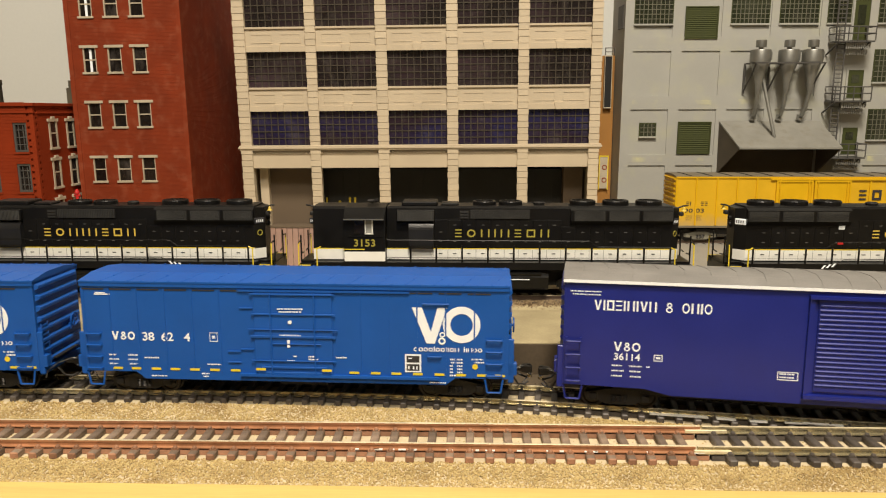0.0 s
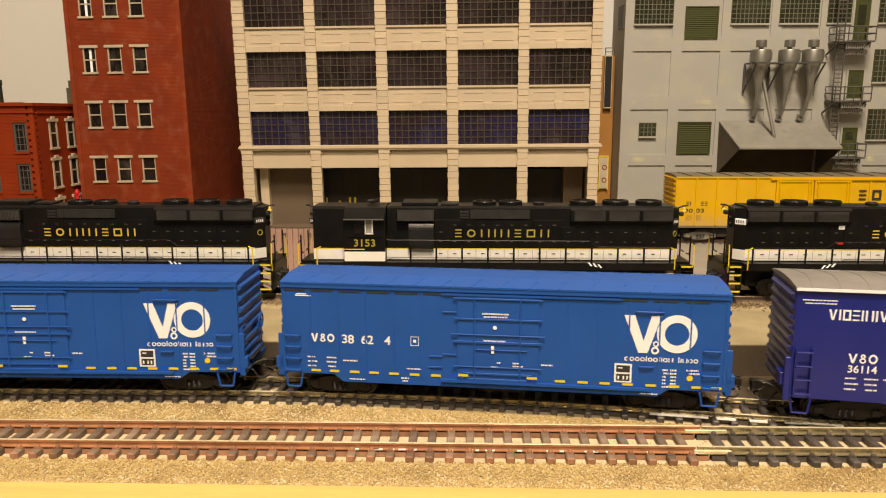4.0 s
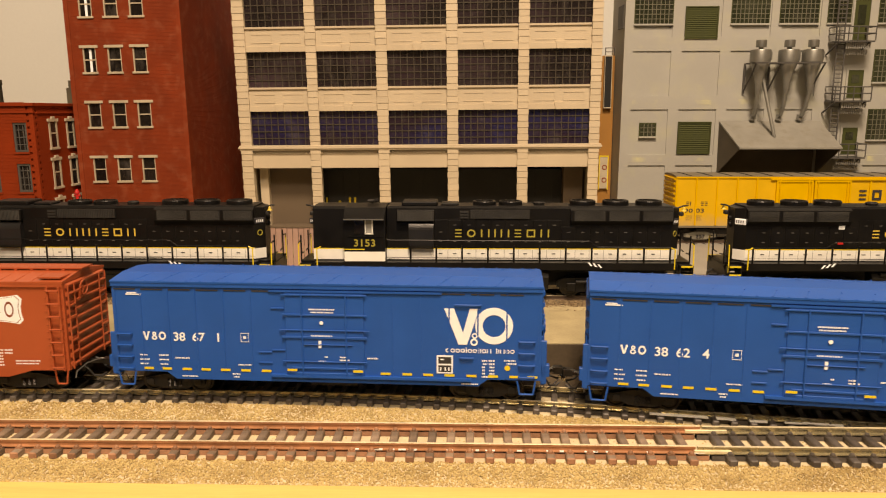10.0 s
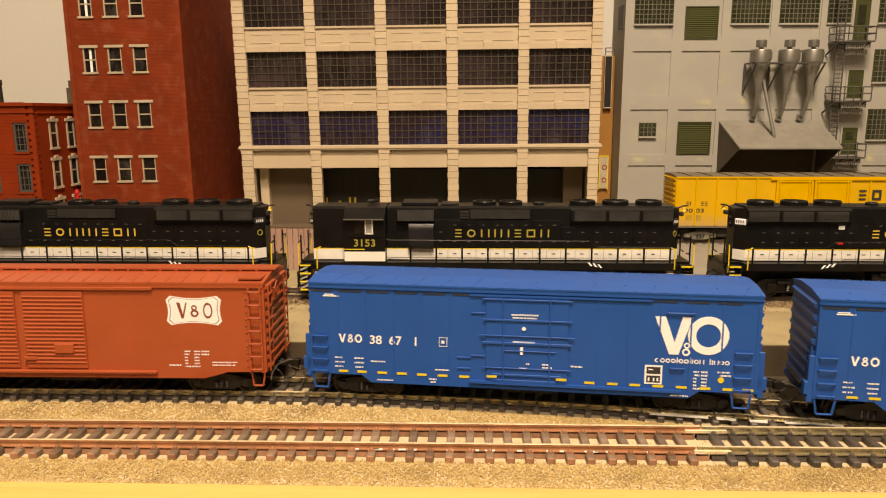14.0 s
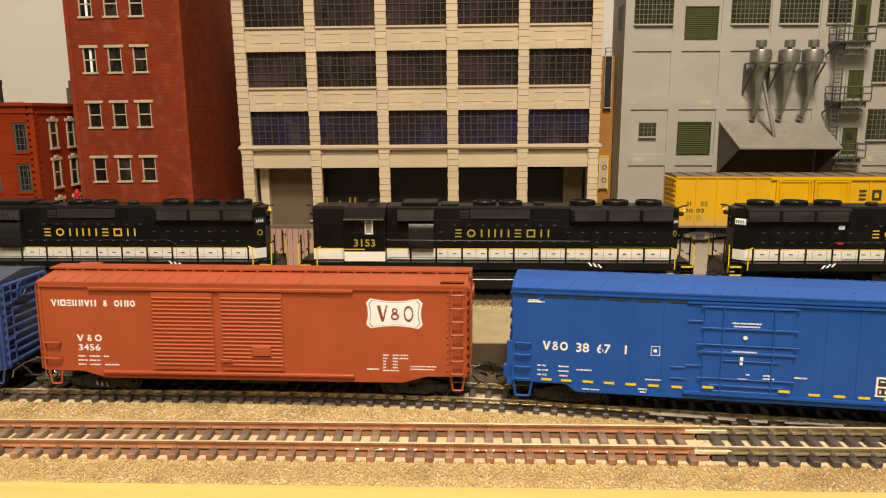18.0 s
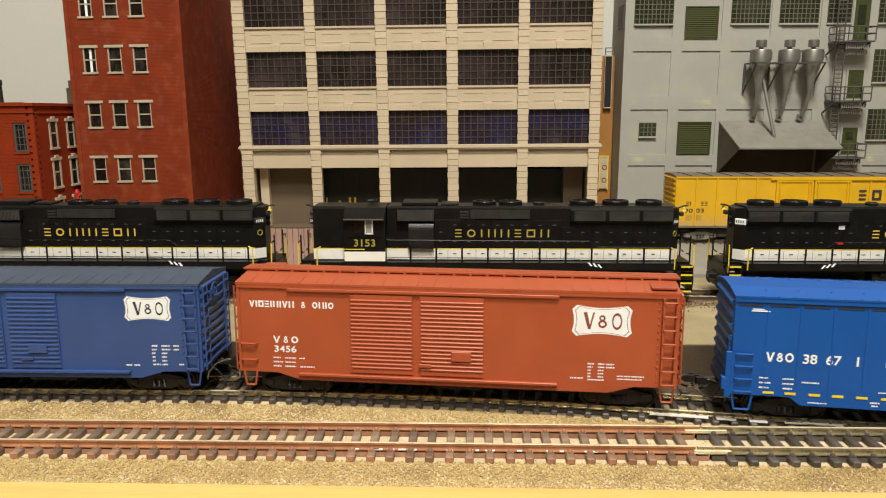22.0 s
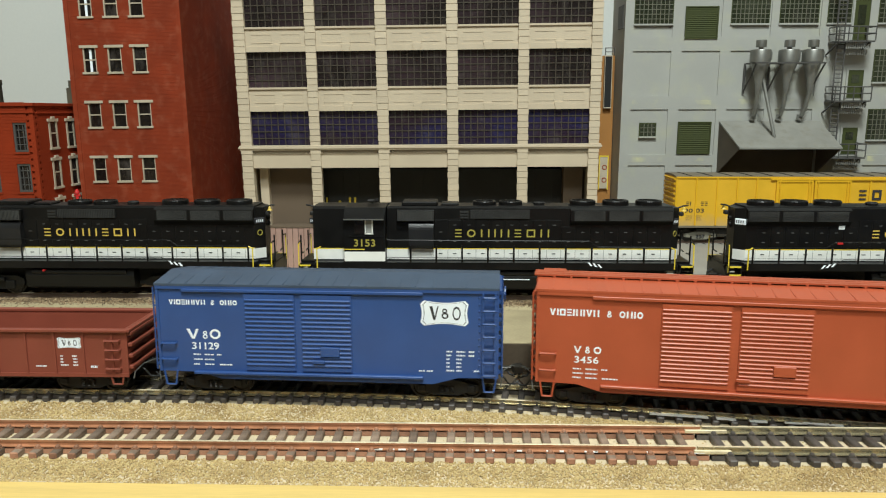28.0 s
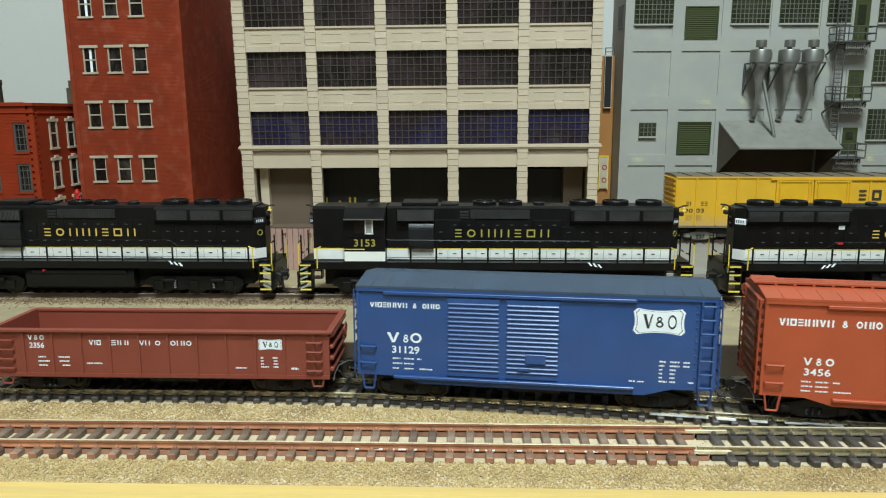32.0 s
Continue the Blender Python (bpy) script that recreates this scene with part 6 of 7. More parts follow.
def tall_brick_building():
    c = thing("apartment_block", "tall red brick building with pale stone window trim", "building")
    c.matrix_basis = pose(0, 0.35, 0, 0.4, -0.73, -0.59)
    cols = ((-305.4, -293.8), (-285.1, -273.0), (-264.5, -252.4))
    levels = [(65.6, 88.0), (109.7, 132.3), (153.2, 175.9), (196.5, 219.0), (240.0, 262.5)]
    levels.insert(0, (21.8, 44.0))
    x0, x1, base, top = -316.5, -223.6, 10.4, 285.0
    holes = [(a + 0.4, b - 0.4, z0 + 0.6, z1 - 1.0) for a, b in cols for z0, z1 in levels]
    # front wall in piers and bands, so that the windows stand in real openings
    rows = []
    xs = [x0] + [v for a, b in cols for v in (a + 0.4, b - 0.4)] + [x1]
    for i in range(0, len(xs), 2):
        rows.append((xs[i], xs[i + 1], 0.0, 4.0, base, top))
    for a, b in cols:
        zs = [base] + [v for z0, z1 in levels for v in (z0 + 0.6, z1 - 1.0)] + [top]
        for i in range(0, len(zs), 2):
            rows.append((a + 0.4, b - 0.4, 0.0, 4.0, zs[i], zs[i + 1]))
    boxes("front_wall", M_BRICK, c, rows)
    boxes("side_wall", M_BRICK, c, [(x0, x0 + 4, 4.0, 190, base, top), (x1 - 4, x1, 4.0, 190, base, top)])
    boxes("rear_wall", M_DARKIN, c, [(x0 + 4, x1 - 4, 60, 62, base, top)])
    boxes("roof", M_DARKIN, c, [(x0 + 4, x1 - 4, 4, 190, top - 6, top - 4)])
    boxes("corner_strip", M_BRICK, c, [(x0 - 0.4, x0 + 3.2, -0.7, 0.0, base, top), (x1 - 3.2, x1 + 0.4, -0.7, 0.0, base, top)])
    boxes("cornice", M_STONE, c, [(x0 - 2, x1 + 2, -3, 4, top, top + 6)])
    brick_rows(c, x0 + 3.2, x1 - 3.2, 46, 226, 0.0, M_BRICK, holes)
    brick_rows(c, 0.4, 150, 46, 226, 0, M_BRICK, (), 1.05, x1 + 0.0)
    for a, b in cols:
        for z0, z1 in levels:
            sash_window(c, a, b, z0, z1)
    for col, lv in ((0, 3), (0, 4)):
        a, b = cols[col]
        z0, z1 = levels[lv]
        boxes("paper_blind", M_LETTER, c, [(a + 5.2, a + 7.2, 1.1, 1.3, z0 + 2, z1 - 3)])
    return c


def small_brick_building():
    c = thing("shop_building", "low orange-red brick building with a toothed corner and stone hoods", "building")
    c.matrix_basis = pose(0, 0.30, 0, 0.5, -0.6, -0.5)
    x1, base, top = -322.2, 10.4, 129.3
    holes = []
    cols = ((-339.0, -328.4), (-363.4, -352.6))
    levels = ((30, 52), (62.4, 84.0), (92.8, 114.8))
    rows = []
    left = -420.0
    xs = [left] + [v for a, b in sorted(cols) for v in (a, b)] + [x1 - 6.2]
    for i in range(0, len(xs), 2):
        rows.append((xs[i], xs[i + 1], 0.0, 4.0, base, top))
    for a, b in cols:
        zs = [base] + [v for z0, z1 in levels for v in (z0, z1)] + [top]
        for i in range(0, len(zs), 2):
            rows.append((a, b, 0.0, 4.0, zs[i], zs[i + 1]))
    boxes("front_wall", M_BRICK2, c, rows)
    brick_rows(c, left, x1 - 6, 46, top, 0.0, M_BRICK2, [(a, b, z0, z1) for a, b in cols for z0, z1 in levels])
    for a, b in cols:
        for z0, z1 in levels:
            pane_grid(c, a, b, z0, z1, 3, 4, M_PANE, M_DARKTRIM, 1.4, 0.6, "window", 1.6, M_DARKTRIM)
            boxes("sill", M_BRICK2, c, [(a - 0.6, b + 0.6, -0.8, 0.6, z0 - 1.4, z0)])
    # solid corner with a column of square notches on each face
    boxes("corner_core", M_BRICK2, c, [(x1 - 6.2, x1 - 5.4, 0.0, 4.0, base, top), (x1 - 5.4, x1 - 3.4, 1.2, 4.0, base, top), (x1 - 3.4, x1, 0.0, 2.4, base, top), (x1 - 3.4, x1 - 1.2, 2.4, 4.6, base, top)])
    me = mesh_of("corner_brick", (lambda q: (bx(q, -5.4, -3.4, 0.0, 1.2, -1.4, 1.4, 0.1), q)[1])(B()), M_BRICK2)
    me2 = mesh_of("corner_brick", (lambda q: (bx(q, -1.2, 0.0, 2.4, 4.6, -1.4, 1.4, 0.1), q)[1])(B()), M_BRICK2)
    for i in range(17):
        shared("corner_brick", me, c, x1, 0, 46 + i * 4.8)
        shared("corner_brick", me2, c, x1, 0, 48.4 + i * 4.8)
    # side wall that runs back, with two columns of hooded windows
    boxes("side_wall", M_BRICK2, c, [(x1 - 4, x1, 4.6, 130, base, top - 1)])
    brick_rows(c, 4.6, 130, 46, top - 2, 0, M_BRICK2, (), 1.05, x1)
    for y0 in (18.8, 44.4):
        for z0, z1 in ((32, 57), (63.2, 88.4), (94.0, 118.4)):
            w = boxes("window", M_PANE, c, [(x1 + 0.1, x1 + 0.35, y0 + 1.5, y0 + 10.4, z0 + 1.6, z1 - 3)])
            boxes("frame", M_STONE, w, [(x1, x1 + 0.9, y0, y0 + 1.7, z0 + 1, z1 - 2.0), (x1, x1 + 0.9, y0 + 9.8, y0 + 11.5, z0 + 1, z1 - 2.0), (x1, x1 + 0.8, y0 + 1.7, y0 + 9.8, (z0 + z1) / 2 - 0.5, (z0 + z1) / 2 + 0.5)])
            boxes("hood", M_STONE, w, [(x1, x1 + 1.4, y0 - 1.6, y0 + 13.1, z1 - 3.4, z1 - 1.0), (x1, x1 + 1.6, y0 + 3.6, y0 + 7.9, z1 - 1.2, z1 + 0.6)], bevel=0.2)
            boxes("sill", M_STONE, w, [(x1, x1 + 1.5, y0 - 1.0, y0 + 12.5, z0 - 0.6, z0 + 1.2)], bevel=0.2)
    boxes("cornice", M_BRICK2, c, [(left, x1 + 1.4, -1.6, 4.0, top - 2.4, top), (left, x1 + 0.8, -0.9, 2.0, top - 7.6, top - 6.6), (x1 - 3, x1 + 1.4, 4.0, 130, top - 2.4, top), (x1 - 3, x1 + 1.0, 4.0, 130, top - 8.0, top - 6.8)], bevel=0.2)
    boxes("roof", M_TAUPE, c, [(left, x1 - 4, 4, 130, top - 8, top - 6)])
    boxes("chimney", M_SOOT, c, [(x1 - 8.2, x1 + 1.5, 66, 76, top - 6, top + 13), (x1 - 6.6, x1 + 0.4, 67, 75, top + 13, top + 19)])
    boxes("rear_wall", M_DARKIN, c, [(left, x1 - 4, 40, 41, base, top - 8)])
    return c


def cyclone(parent, x, z, foot):
    """A sheet-metal dust collector: cap, neck, drum, cone and bent outlet pipe; foot is the pipe's shift to the side."""
    t = thing("dust_collector", "dull aluminium cyclone dust collector on the grey wall", "dust collector", "dust collectors on the wall")
    bm = B()
    lathe(bm, [(1.9, 10.6), (1.9, 12.4), (4.4, 12.6), (4.4, 18.0), (3.8, 18.6), (0.5, 18.7)], (0, 0, 0), "z", 20)
    part("cap", bm, M_METAL, t, smooth=True)
    bm = B()
    lathe(bm, [(8.0, 0), (8.6, 0.1), (8.6, 9.4), (8.2, 10.4), (1.9, 11.2)], (0, 0, 0), "z", 24)
    part("drum", bm, M_METAL, t, smooth=True)
    bm = B()
    lathe(bm, [(1.7, -27), (3.1, -17), (5.2, -8), (7.8, -0.2)], (0, 0, 0), "z", 24)
    part("cone", bm, M_ZINC, t, smooth=True)
    bm = B()
    line(bm, [(0, 0, -26), (foot * 0.45, 4.0, -38), (foot * 0.8, 9.5, -45.4), (foot, 12.4, -46.4)], 1.7, 12)
    part("outlet_pipe", bm, M_ZINC, t, smooth=True)
    bm = B()
    rod(bm, (foot, 12.4, -44.6), (foot - 0.2, 12.6, -49.6), 2.3, 12)
    part("outlet_collar", bm, M_ZINC, t, smooth=True)
    bm = B()
    bx(bm, 4.0, 11.0, 2.0, 6.0, 2.0, 9.0, 0.3)
    part("inlet_duct", bm, M_METAL, t)
    t.matrix_basis = parent.matrix_basis @ pose(x * MM, -0.0165, z * MM)
    return t


M_ZINC = paint("dull_zinc_pipe", (0.28, 0.28, 0.26), 0.42, 0.12, 1500, 100, 0.1, metal=0.6)
M_TOUCHUP = paint("half_covered_touch_up", (0.36, 0.36, 0.335), 0.65, 0.06, 1200, 20, 0.2, dirt=(0.56, 0.55, 0.30), dirt_amount=1.0)


# cheeks and the sheet under the canopy: shade put into the brown-grey
M_CHEEK = paint("canopy_shade_brown", (0.10, 0.083, 0.06), 0.75, 0.15, 1200, 60, 0.2)
# wall grey darkened for the canopy, which catches less light; dirt on top
M_CANOPY = paint("canopy_grey_toned_down", (0.235, 0.23, 0.205), 0.6, 0.1, 1500, 60, 0.15, dirt=(0.16, 0.14, 0.10), dirt_amount=0.4)


def grey_factory():
    c = thing("factory", "grey concrete factory with green windows and a loading canopy", "building")
    c.matrix_basis = pose(0, 0.43, 0, 1.94, -0.05, 0.45)
    base, top = 10.4, 290.0
    x0, x1 = 140.0, 470.0
    boxes("wall", M_GREY, c, [(x0, x1, 1.2, 6.0, base, top)])
    boxes("side_wall", M_GREY, c, [(x0, x0 + 5, 6.0, 54, base, top)])
    bays = ((148.2, 181.5), (190.9, 224.2), (233.3, 266.6), (276.0, 309.3), (358.4, 396.0), (405.0, 442.0))
    edges = [x0] + [v for b in bays for v in b] + [x1]
    for i in range(0, len(edges), 2):
        boxes("pier", M_GREY, c, [(edges[i], edges[i + 1], 0.0, 1.2, base, top)])
    for a, b in bays:
        for z0, z1 in ((71.5, 81.0), (121.4, 133.0), (172.0, 184.0), (221.0, 233.0)):
            boxes("band", M_GREY, c, [(a, b, 0.0, 1.2, z0, z1)])
    rng = random.Random(8)
    for a, b in bays:
        for z in (127.6, 77.0):
            boxes("touch_up_patch", M_TOUCHUP, c, [(a + rng.uniform(0, 4), b - rng.uniform(0, 10), -0.05, 0.02, z - rng.uniform(1.4, 2.6), z + rng.uniform(1.4, 2.8))])

    def shutter(a, b, z0, z1):
        s = boxes("shutter", M_GREEN, c, [(a, b, -0.2, 0.9, z0, z1)])
        n = 16
        me = mesh_of("slat", (lambda q: (prism(q, [(-0.2, -0.8), (-0.75, -0.5), (-0.2, 0.7)], "x", a + 1, b - 1), q)[1])(B()), M_GREEN)
        for i in range(n):
            shared("slat", me, s, 0, 0, z0 + (z1 - z0) * (i + 0.5) / n)
        boxes("frame", M_GREEN, s, [(a - 0.4, a + 0.8, -1.0, 0.4, z0, z1), (b - 0.8, b + 0.4, -1.0, 0.4, z0, z1), (a - 0.4, b + 0.4, -1.1, 0.4, z1, z1 + 0.9), (a - 0.4, b + 0.4, -1.1, 0.4, z0 - 0.9, z0)])

    shutter(191.6, 220.4, 82.6, 109.6)
    shutter(192.6, 220.4, 183.0, 208.6)

    def barred(a, b, z0, z1, nx, nz):
        boxes("opening", M_GREEN, c, [(a - 0.7, b + 0.7, -0.3, 0.9, z0 - 0.7, z1 + 0.7)])
        w = pane_grid(c, a, b, z0, z1, nx, nz, M_GLASSGREEN, M_GREENBAR, -1.0, 0.55)
        boxes("sill", M_GREY, w, [(a - 1, b + 1, -1.5, 0, z0 - 1.4, z0)])

    barred(157.4, 171.2, 97.6, 109.0, 4, 3)
    for a, b in ((148.4, 181.0), (232.2, 264.2), (274.0, 306.6), (315.2, 334.4)):
        barred(a, b, 195.0, 219.0, 9 if b - a > 25 else 5, 6)
    for a, z0, z1 in ((359.4, 144.8, 172.0), (359.4, 94.4, 120.6), (359.0, 195.0, 219.0)):
        barred(a, a + 36, z0, z1, 10, 6)
    boxes("side_window", M_DARKTRIM, c, [(x0 - 0.6, x0 + 0.2, 6, 28, 192, 212), (x0 - 0.6, x0 + 0.2, 52, 62, 100, 116)])
    for z0, z1 in ((81.4, 105.0), (131.0, 155.0), (180.6, 214.0)):
        a = 344.2
        d = boxes("door", M_GREEN, c, [(a - 6.6, a + 6.6, -0.5, 0.2, z0, z1)], "dark green door")
        boxes("door_panel", M_GREEN, d, [(a - 4.8, a + 4.8, -0.9, -0.5, z0 + 2, z0 + 10)])
        boxes("door_pane", M_GLASSGREEN, d, [(a - 3.6, a + 3.0, -0.8, -0.5, z0 + 13, z1 - 4)])
        boxes("frame", M_GREY, d, [(a - 8.4, a - 6.7, -0.9, 0.1, z0, z1 + 1.6), (a + 6.7, a + 8.4, -0.9, 0.1, z0, z1 + 1.6), (a - 6.7, a + 6.7, -0.9, 0.1, z1 + 0.1, z1 + 1.6)])
    # loading canopy: sloped sheet, cheeks slanting back to the wall, dark shade sheet below
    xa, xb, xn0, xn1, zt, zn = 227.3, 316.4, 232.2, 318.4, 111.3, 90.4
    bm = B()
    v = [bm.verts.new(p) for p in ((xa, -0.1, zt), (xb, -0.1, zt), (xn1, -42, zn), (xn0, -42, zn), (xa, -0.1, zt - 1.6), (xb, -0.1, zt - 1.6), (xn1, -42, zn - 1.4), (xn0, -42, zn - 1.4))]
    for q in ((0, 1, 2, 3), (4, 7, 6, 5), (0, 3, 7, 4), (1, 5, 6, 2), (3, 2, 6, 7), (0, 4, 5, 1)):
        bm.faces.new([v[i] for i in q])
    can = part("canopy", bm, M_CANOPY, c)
    for k, (xw, xn) in enumerate(((xa, xn0), (xb - 1.2, xn1 - 1.2))):
        bm = B()
        v = [bm.verts.new(p) for p in ((xw + 0.2, -0.1, zt - 1.6), (xn + 0.2, -41, zn - 1.0), (xw + 1.0, -0.4, 64))]
        v2 = [bm.verts.new(Vector(q.co) + Vector((1.0, 0, 0))) for q in v]
        bm.faces.new(v)
        bm.faces.new(v2[::-1])
        for i in range(3):
            j = (i + 1) % 3
            bm.faces.new((v[i], v[j], v2[j], v2[i]))
        part("canopy_cheek", bm, M_CHEEK, can, "side sheet coloured dark for its shade")
    boxes("canopy_shade_sheet", M_CHEEK, c, [(xa + 3, xb - 3, -0.8, -0.1, 30, 108)])
    return c


def fire_escape(parent):
    t = thing("fire_escape", "dark grey iron fire escape with landings and ladders", "fire escape")
    for cx, z in ((332.0, 80.0), (331.6, 129.0), (330.0, 179.0)):
        land = boxes("landing", M_DARKTRIM, t, [(cx - 13, cx + 18, -19, -1.0, z - 1.2, z)])
        for h in (6, 11.6):
            bm = B()
            line(bm, [(cx - 13, -1, z + h), (cx - 13, -19, z + h), (cx + 18, -19, z + h), (cx + 18, -1, z + h)], 0.55, 5)
            part("railing", bm, M_DARKTRIM, land)
        for x in (-13, -5, 3, 10.5, 18):
            bm = B()
            rod(bm, (cx + x, -19, z), (cx + x, -19, z + 11.6), 0.55, 5)
            part("railing_post", bm, M_DARKTRIM, land)
        bm = B()
        bx(bm, -0.55, 0.55, -15.6, -14.8, -6.4, -1.2)
        bx(bm, -0.55, 0.55, -11.0, -10.2, -11.4, -7.4)
        me = mesh_of("stair_bar", bm, M_GREYTRIM)
        for i in range(12):
            shared("stair_bar", me, land, cx - 4 + i * 1.8, 0, z)
        for x in (-12, 14):
            bm = B()
            line(bm, [(cx + x, -18.6, z - 1), (cx + x - 2, -1, z - 11)], 0.8, 5)
            part("bracket", bm, M_DARKTRIM, land)
        lad = boxes("ladder", M_DARKTRIM, t, [(cx - 12.4, cx - 11.4, -12.4, -11.6, z, z + 50), (cx - 5.6, cx - 4.6, -12.4, -11.6, z, z + 50)])
        me = mesh_of("rung", (lambda q: (rod(q, (-3.0, 0, 0), (3.0, 0, 0), 0.45, 5), q)[1])(B()), M_DARKTRIM)
        for i in range(14):
            shared("rung", me, lad, cx - 8.5, -12, z + 1.5 + i * 3.5)
    t.matrix_basis = parent.matrix_basis.copy()
    return t


warehouse = cream_warehouse()
dark_hopper()
brick_tower = tall_brick_building()
brick_shop = small_brick_building()
factory = grey_factory()
fire_escape(factory)
for x, foot in ((253.3, 2.6), (277.4, 1.2), (297.6, -1.0)):
    cyclone(factory, x, 161.4, foot)
shelf = thing("collector_bracket", "dark steel shelf bracket under the dust collectors", "bracket")
boxes("shelf_frame", M_DARKTRIM, shelf, [(246, 305, -27, -25.8, 160.0, 161.2), (246, 305, -5, -3.8, 160.0, 161.2), (246, 247.2, -25.8, -5, 160.0, 161.2), (303.8, 305, -25.8, -5, 160.0, 161.2), (264, 268, -25.8, -5, 160.0, 161.2)])
for x in (246.6, 267.5, 304.4):
    bm = B()
    line(bm, [(x, -26.4, 160.4), (x, -1, 137)], 0.8, 5)
    part("strut", bm, M_DARKTRIM, shelf)
    bm = B()
    bx(bm, x - 0.8, x + 0.8, -1.4, -0.1, 135, 161)
    part("wall_plate", bm, M_DARKTRIM, shelf)
shelf.matrix_basis = factory.matrix_basis.copy()
chute = thing("chute_pipe", "long grey pipe from the dust collectors to the canopy", "pipe")
bm = B()
line(bm, [(256.8, -15, 150), (258.6, -16, 142.7), (267.0, -26, 98.4)], 1.5, 12)
part("pipe", bm, M_ZINC, chute, smooth=True)
chute.matrix_basis = factory.matrix_basis.copy()


# ---- loose things in the yard ----
def plank_fence():
    c = thing("plank_fence", "low fence of dusty pink upright planks", "fence")
    me = mesh_of("plank", (lambda q: (bx(q, -1.75, 1.75, -0.5, 0.5, 0, 29.5, 0.15), q)[1])(B()), M_PINK)
    for i in range(14):
        shared("plank", me, c, -30 + i * 3.9, 0, 0)
    boxes("rail", M_TAUPE, c, [(-33, 24, 0.6, 1.6, 24, 26), (-33, 24, 0.6, 1.6, 8, 10)])
    boxes("cap", M_TAUPE, c, [(-33, 24, -0.9, 1.2, 29.6, 30.6)])
    c.matrix_basis = pose(-0.118, 0.25, 0.0102)


def hydrant():
    c = thing("hydrant", "small bright red fire hydrant", "hydrant")
    bm = B()
    lathe(bm, [(1.8, 0), (1.8, 0.8), (1.2, 1.0), (1.2, 8.0), (1.7, 8.2), (1.7, 9.0), (1.2, 10.6), (0.4, 11.4)], (0, 0, 0), "z", 12)
    rod(bm, (-2.2, 0, 6.8), (2.2, 0, 6.8), 0.8, 8)
    part("body", bm, M_HYDRANT, c)
    c.matrix_basis = pose(-0.2835, 0.28, 0.0520)
    st = thing("pedestal", "tan block under the hydrant", "block")
    boxes("block", M_CONCRETE, st, [(-8, 8, -8, 8, 0, 41.6)])
    st.matrix_basis = pose(-0.2835, 0.28, 0.0103)


plank_fence()
hydrant()
stack = thing("smokestack", "dark grey tapered stack behind the low brick building", "smokestack")
bm = B()
lathe(bm, [(14, 0), (14, 30), (11.5, 60), (9.0, 135), (9.6, 136), (9.6, 140), (7.6, 140)], (0, 0, 0), "z", 20)
part("shaft", bm, M_SOOT, stack, smooth=True)
stack.matrix_basis = pose(-0.4465, 0.45, 0.0103)
ochre = thing("back_building", "narrow ochre building seen between the warehouse and the factory", "building")
boxes("wall", M_ORANGE, ochre, [(117, 139.0, 60, 100, 10.3, 171)])
sign = boxes("sign_board", M_DARKIN, ochre, [(129.6, 135.6, 56.4, 58.4, 124, 170)])
boxes("frame", M_STONE, sign, [(129.1, 129.6, 55.8, 58.4, 123, 171), (135.6, 136.1, 55.8, 58.4, 123, 171), (129.6, 135.6, 55.8, 58.4, 123, 124), (129.6, 135.6, 55.8, 58.4, 170, 171)])
poster = boxes("poster", M_STONE, ochre, [(127.8, 135.0, 57.0, 58.6, 48, 78)], "pale poster with red shapes")
boxes("frame", M_YLINE, poster, [(127.0, 127.8, 56.6, 58.6, 47, 79), (135.0, 135.8, 56.6, 58.6, 47, 79), (127.8, 135.0, 56.6, 58.6, 78, 79)])
for z in (56, 68):
    bm = B()
    ring_shape(bm, 132.2, z, 2.4, 1.6, 56.7, 57.1, 16)
    part("poster_mark", bm, M_BRICK, poster)
bm = B()
for z in (174.5, 178):
    rod(bm, (130, 61, z), (139, 61, z), 0.45, 5)
for x in (130.4, 138.6):
    rod(bm, (x, 61, 171), (x, 61, 178), 0.45, 5)
part("roof_rail", bm, M_DARKTRIM, ochre)
ochre.matrix_basis = pose(0, 0.40, 0)
pad = boxes("yard_paving", M_CONCRETE, None, [(112, 800, 230, 420, 10.3, 12.2)])
tagged(pad, "grey paving round the back track", "paving", kind="structure")


# dark brown strip added between the main track and the raised board
bm = B()
cuts = [-420 + 12 * n for n in range(71)]
near = [bm.verts.new((x, min(track_y(x * MM) * 1000 + 14.6, 78.0), -4.7)) for x in cuts]
far = [bm.verts.new((x, 78.5, -4.7)) for x in cuts]
low_a = [bm.verts.new((x, min(track_y(x * MM) * 1000 + 14.6, 78.0), -5.2)) for x in cuts]
low_b = [bm.verts.new((x, 78.5, -5.2)) for x in cuts]
for n in range(70):
    for p, q in ((near, far), (far, low_b), (low_b, low_a), (low_a, near)):
        bm.faces.new((p[n], p[n + 1], q[n + 1], q[n]))
strip = part("dark_strip", bm, M_EDGE, None)
tagged(strip, "dark brown strip added behind the main track", "ground strip", kind="structure")


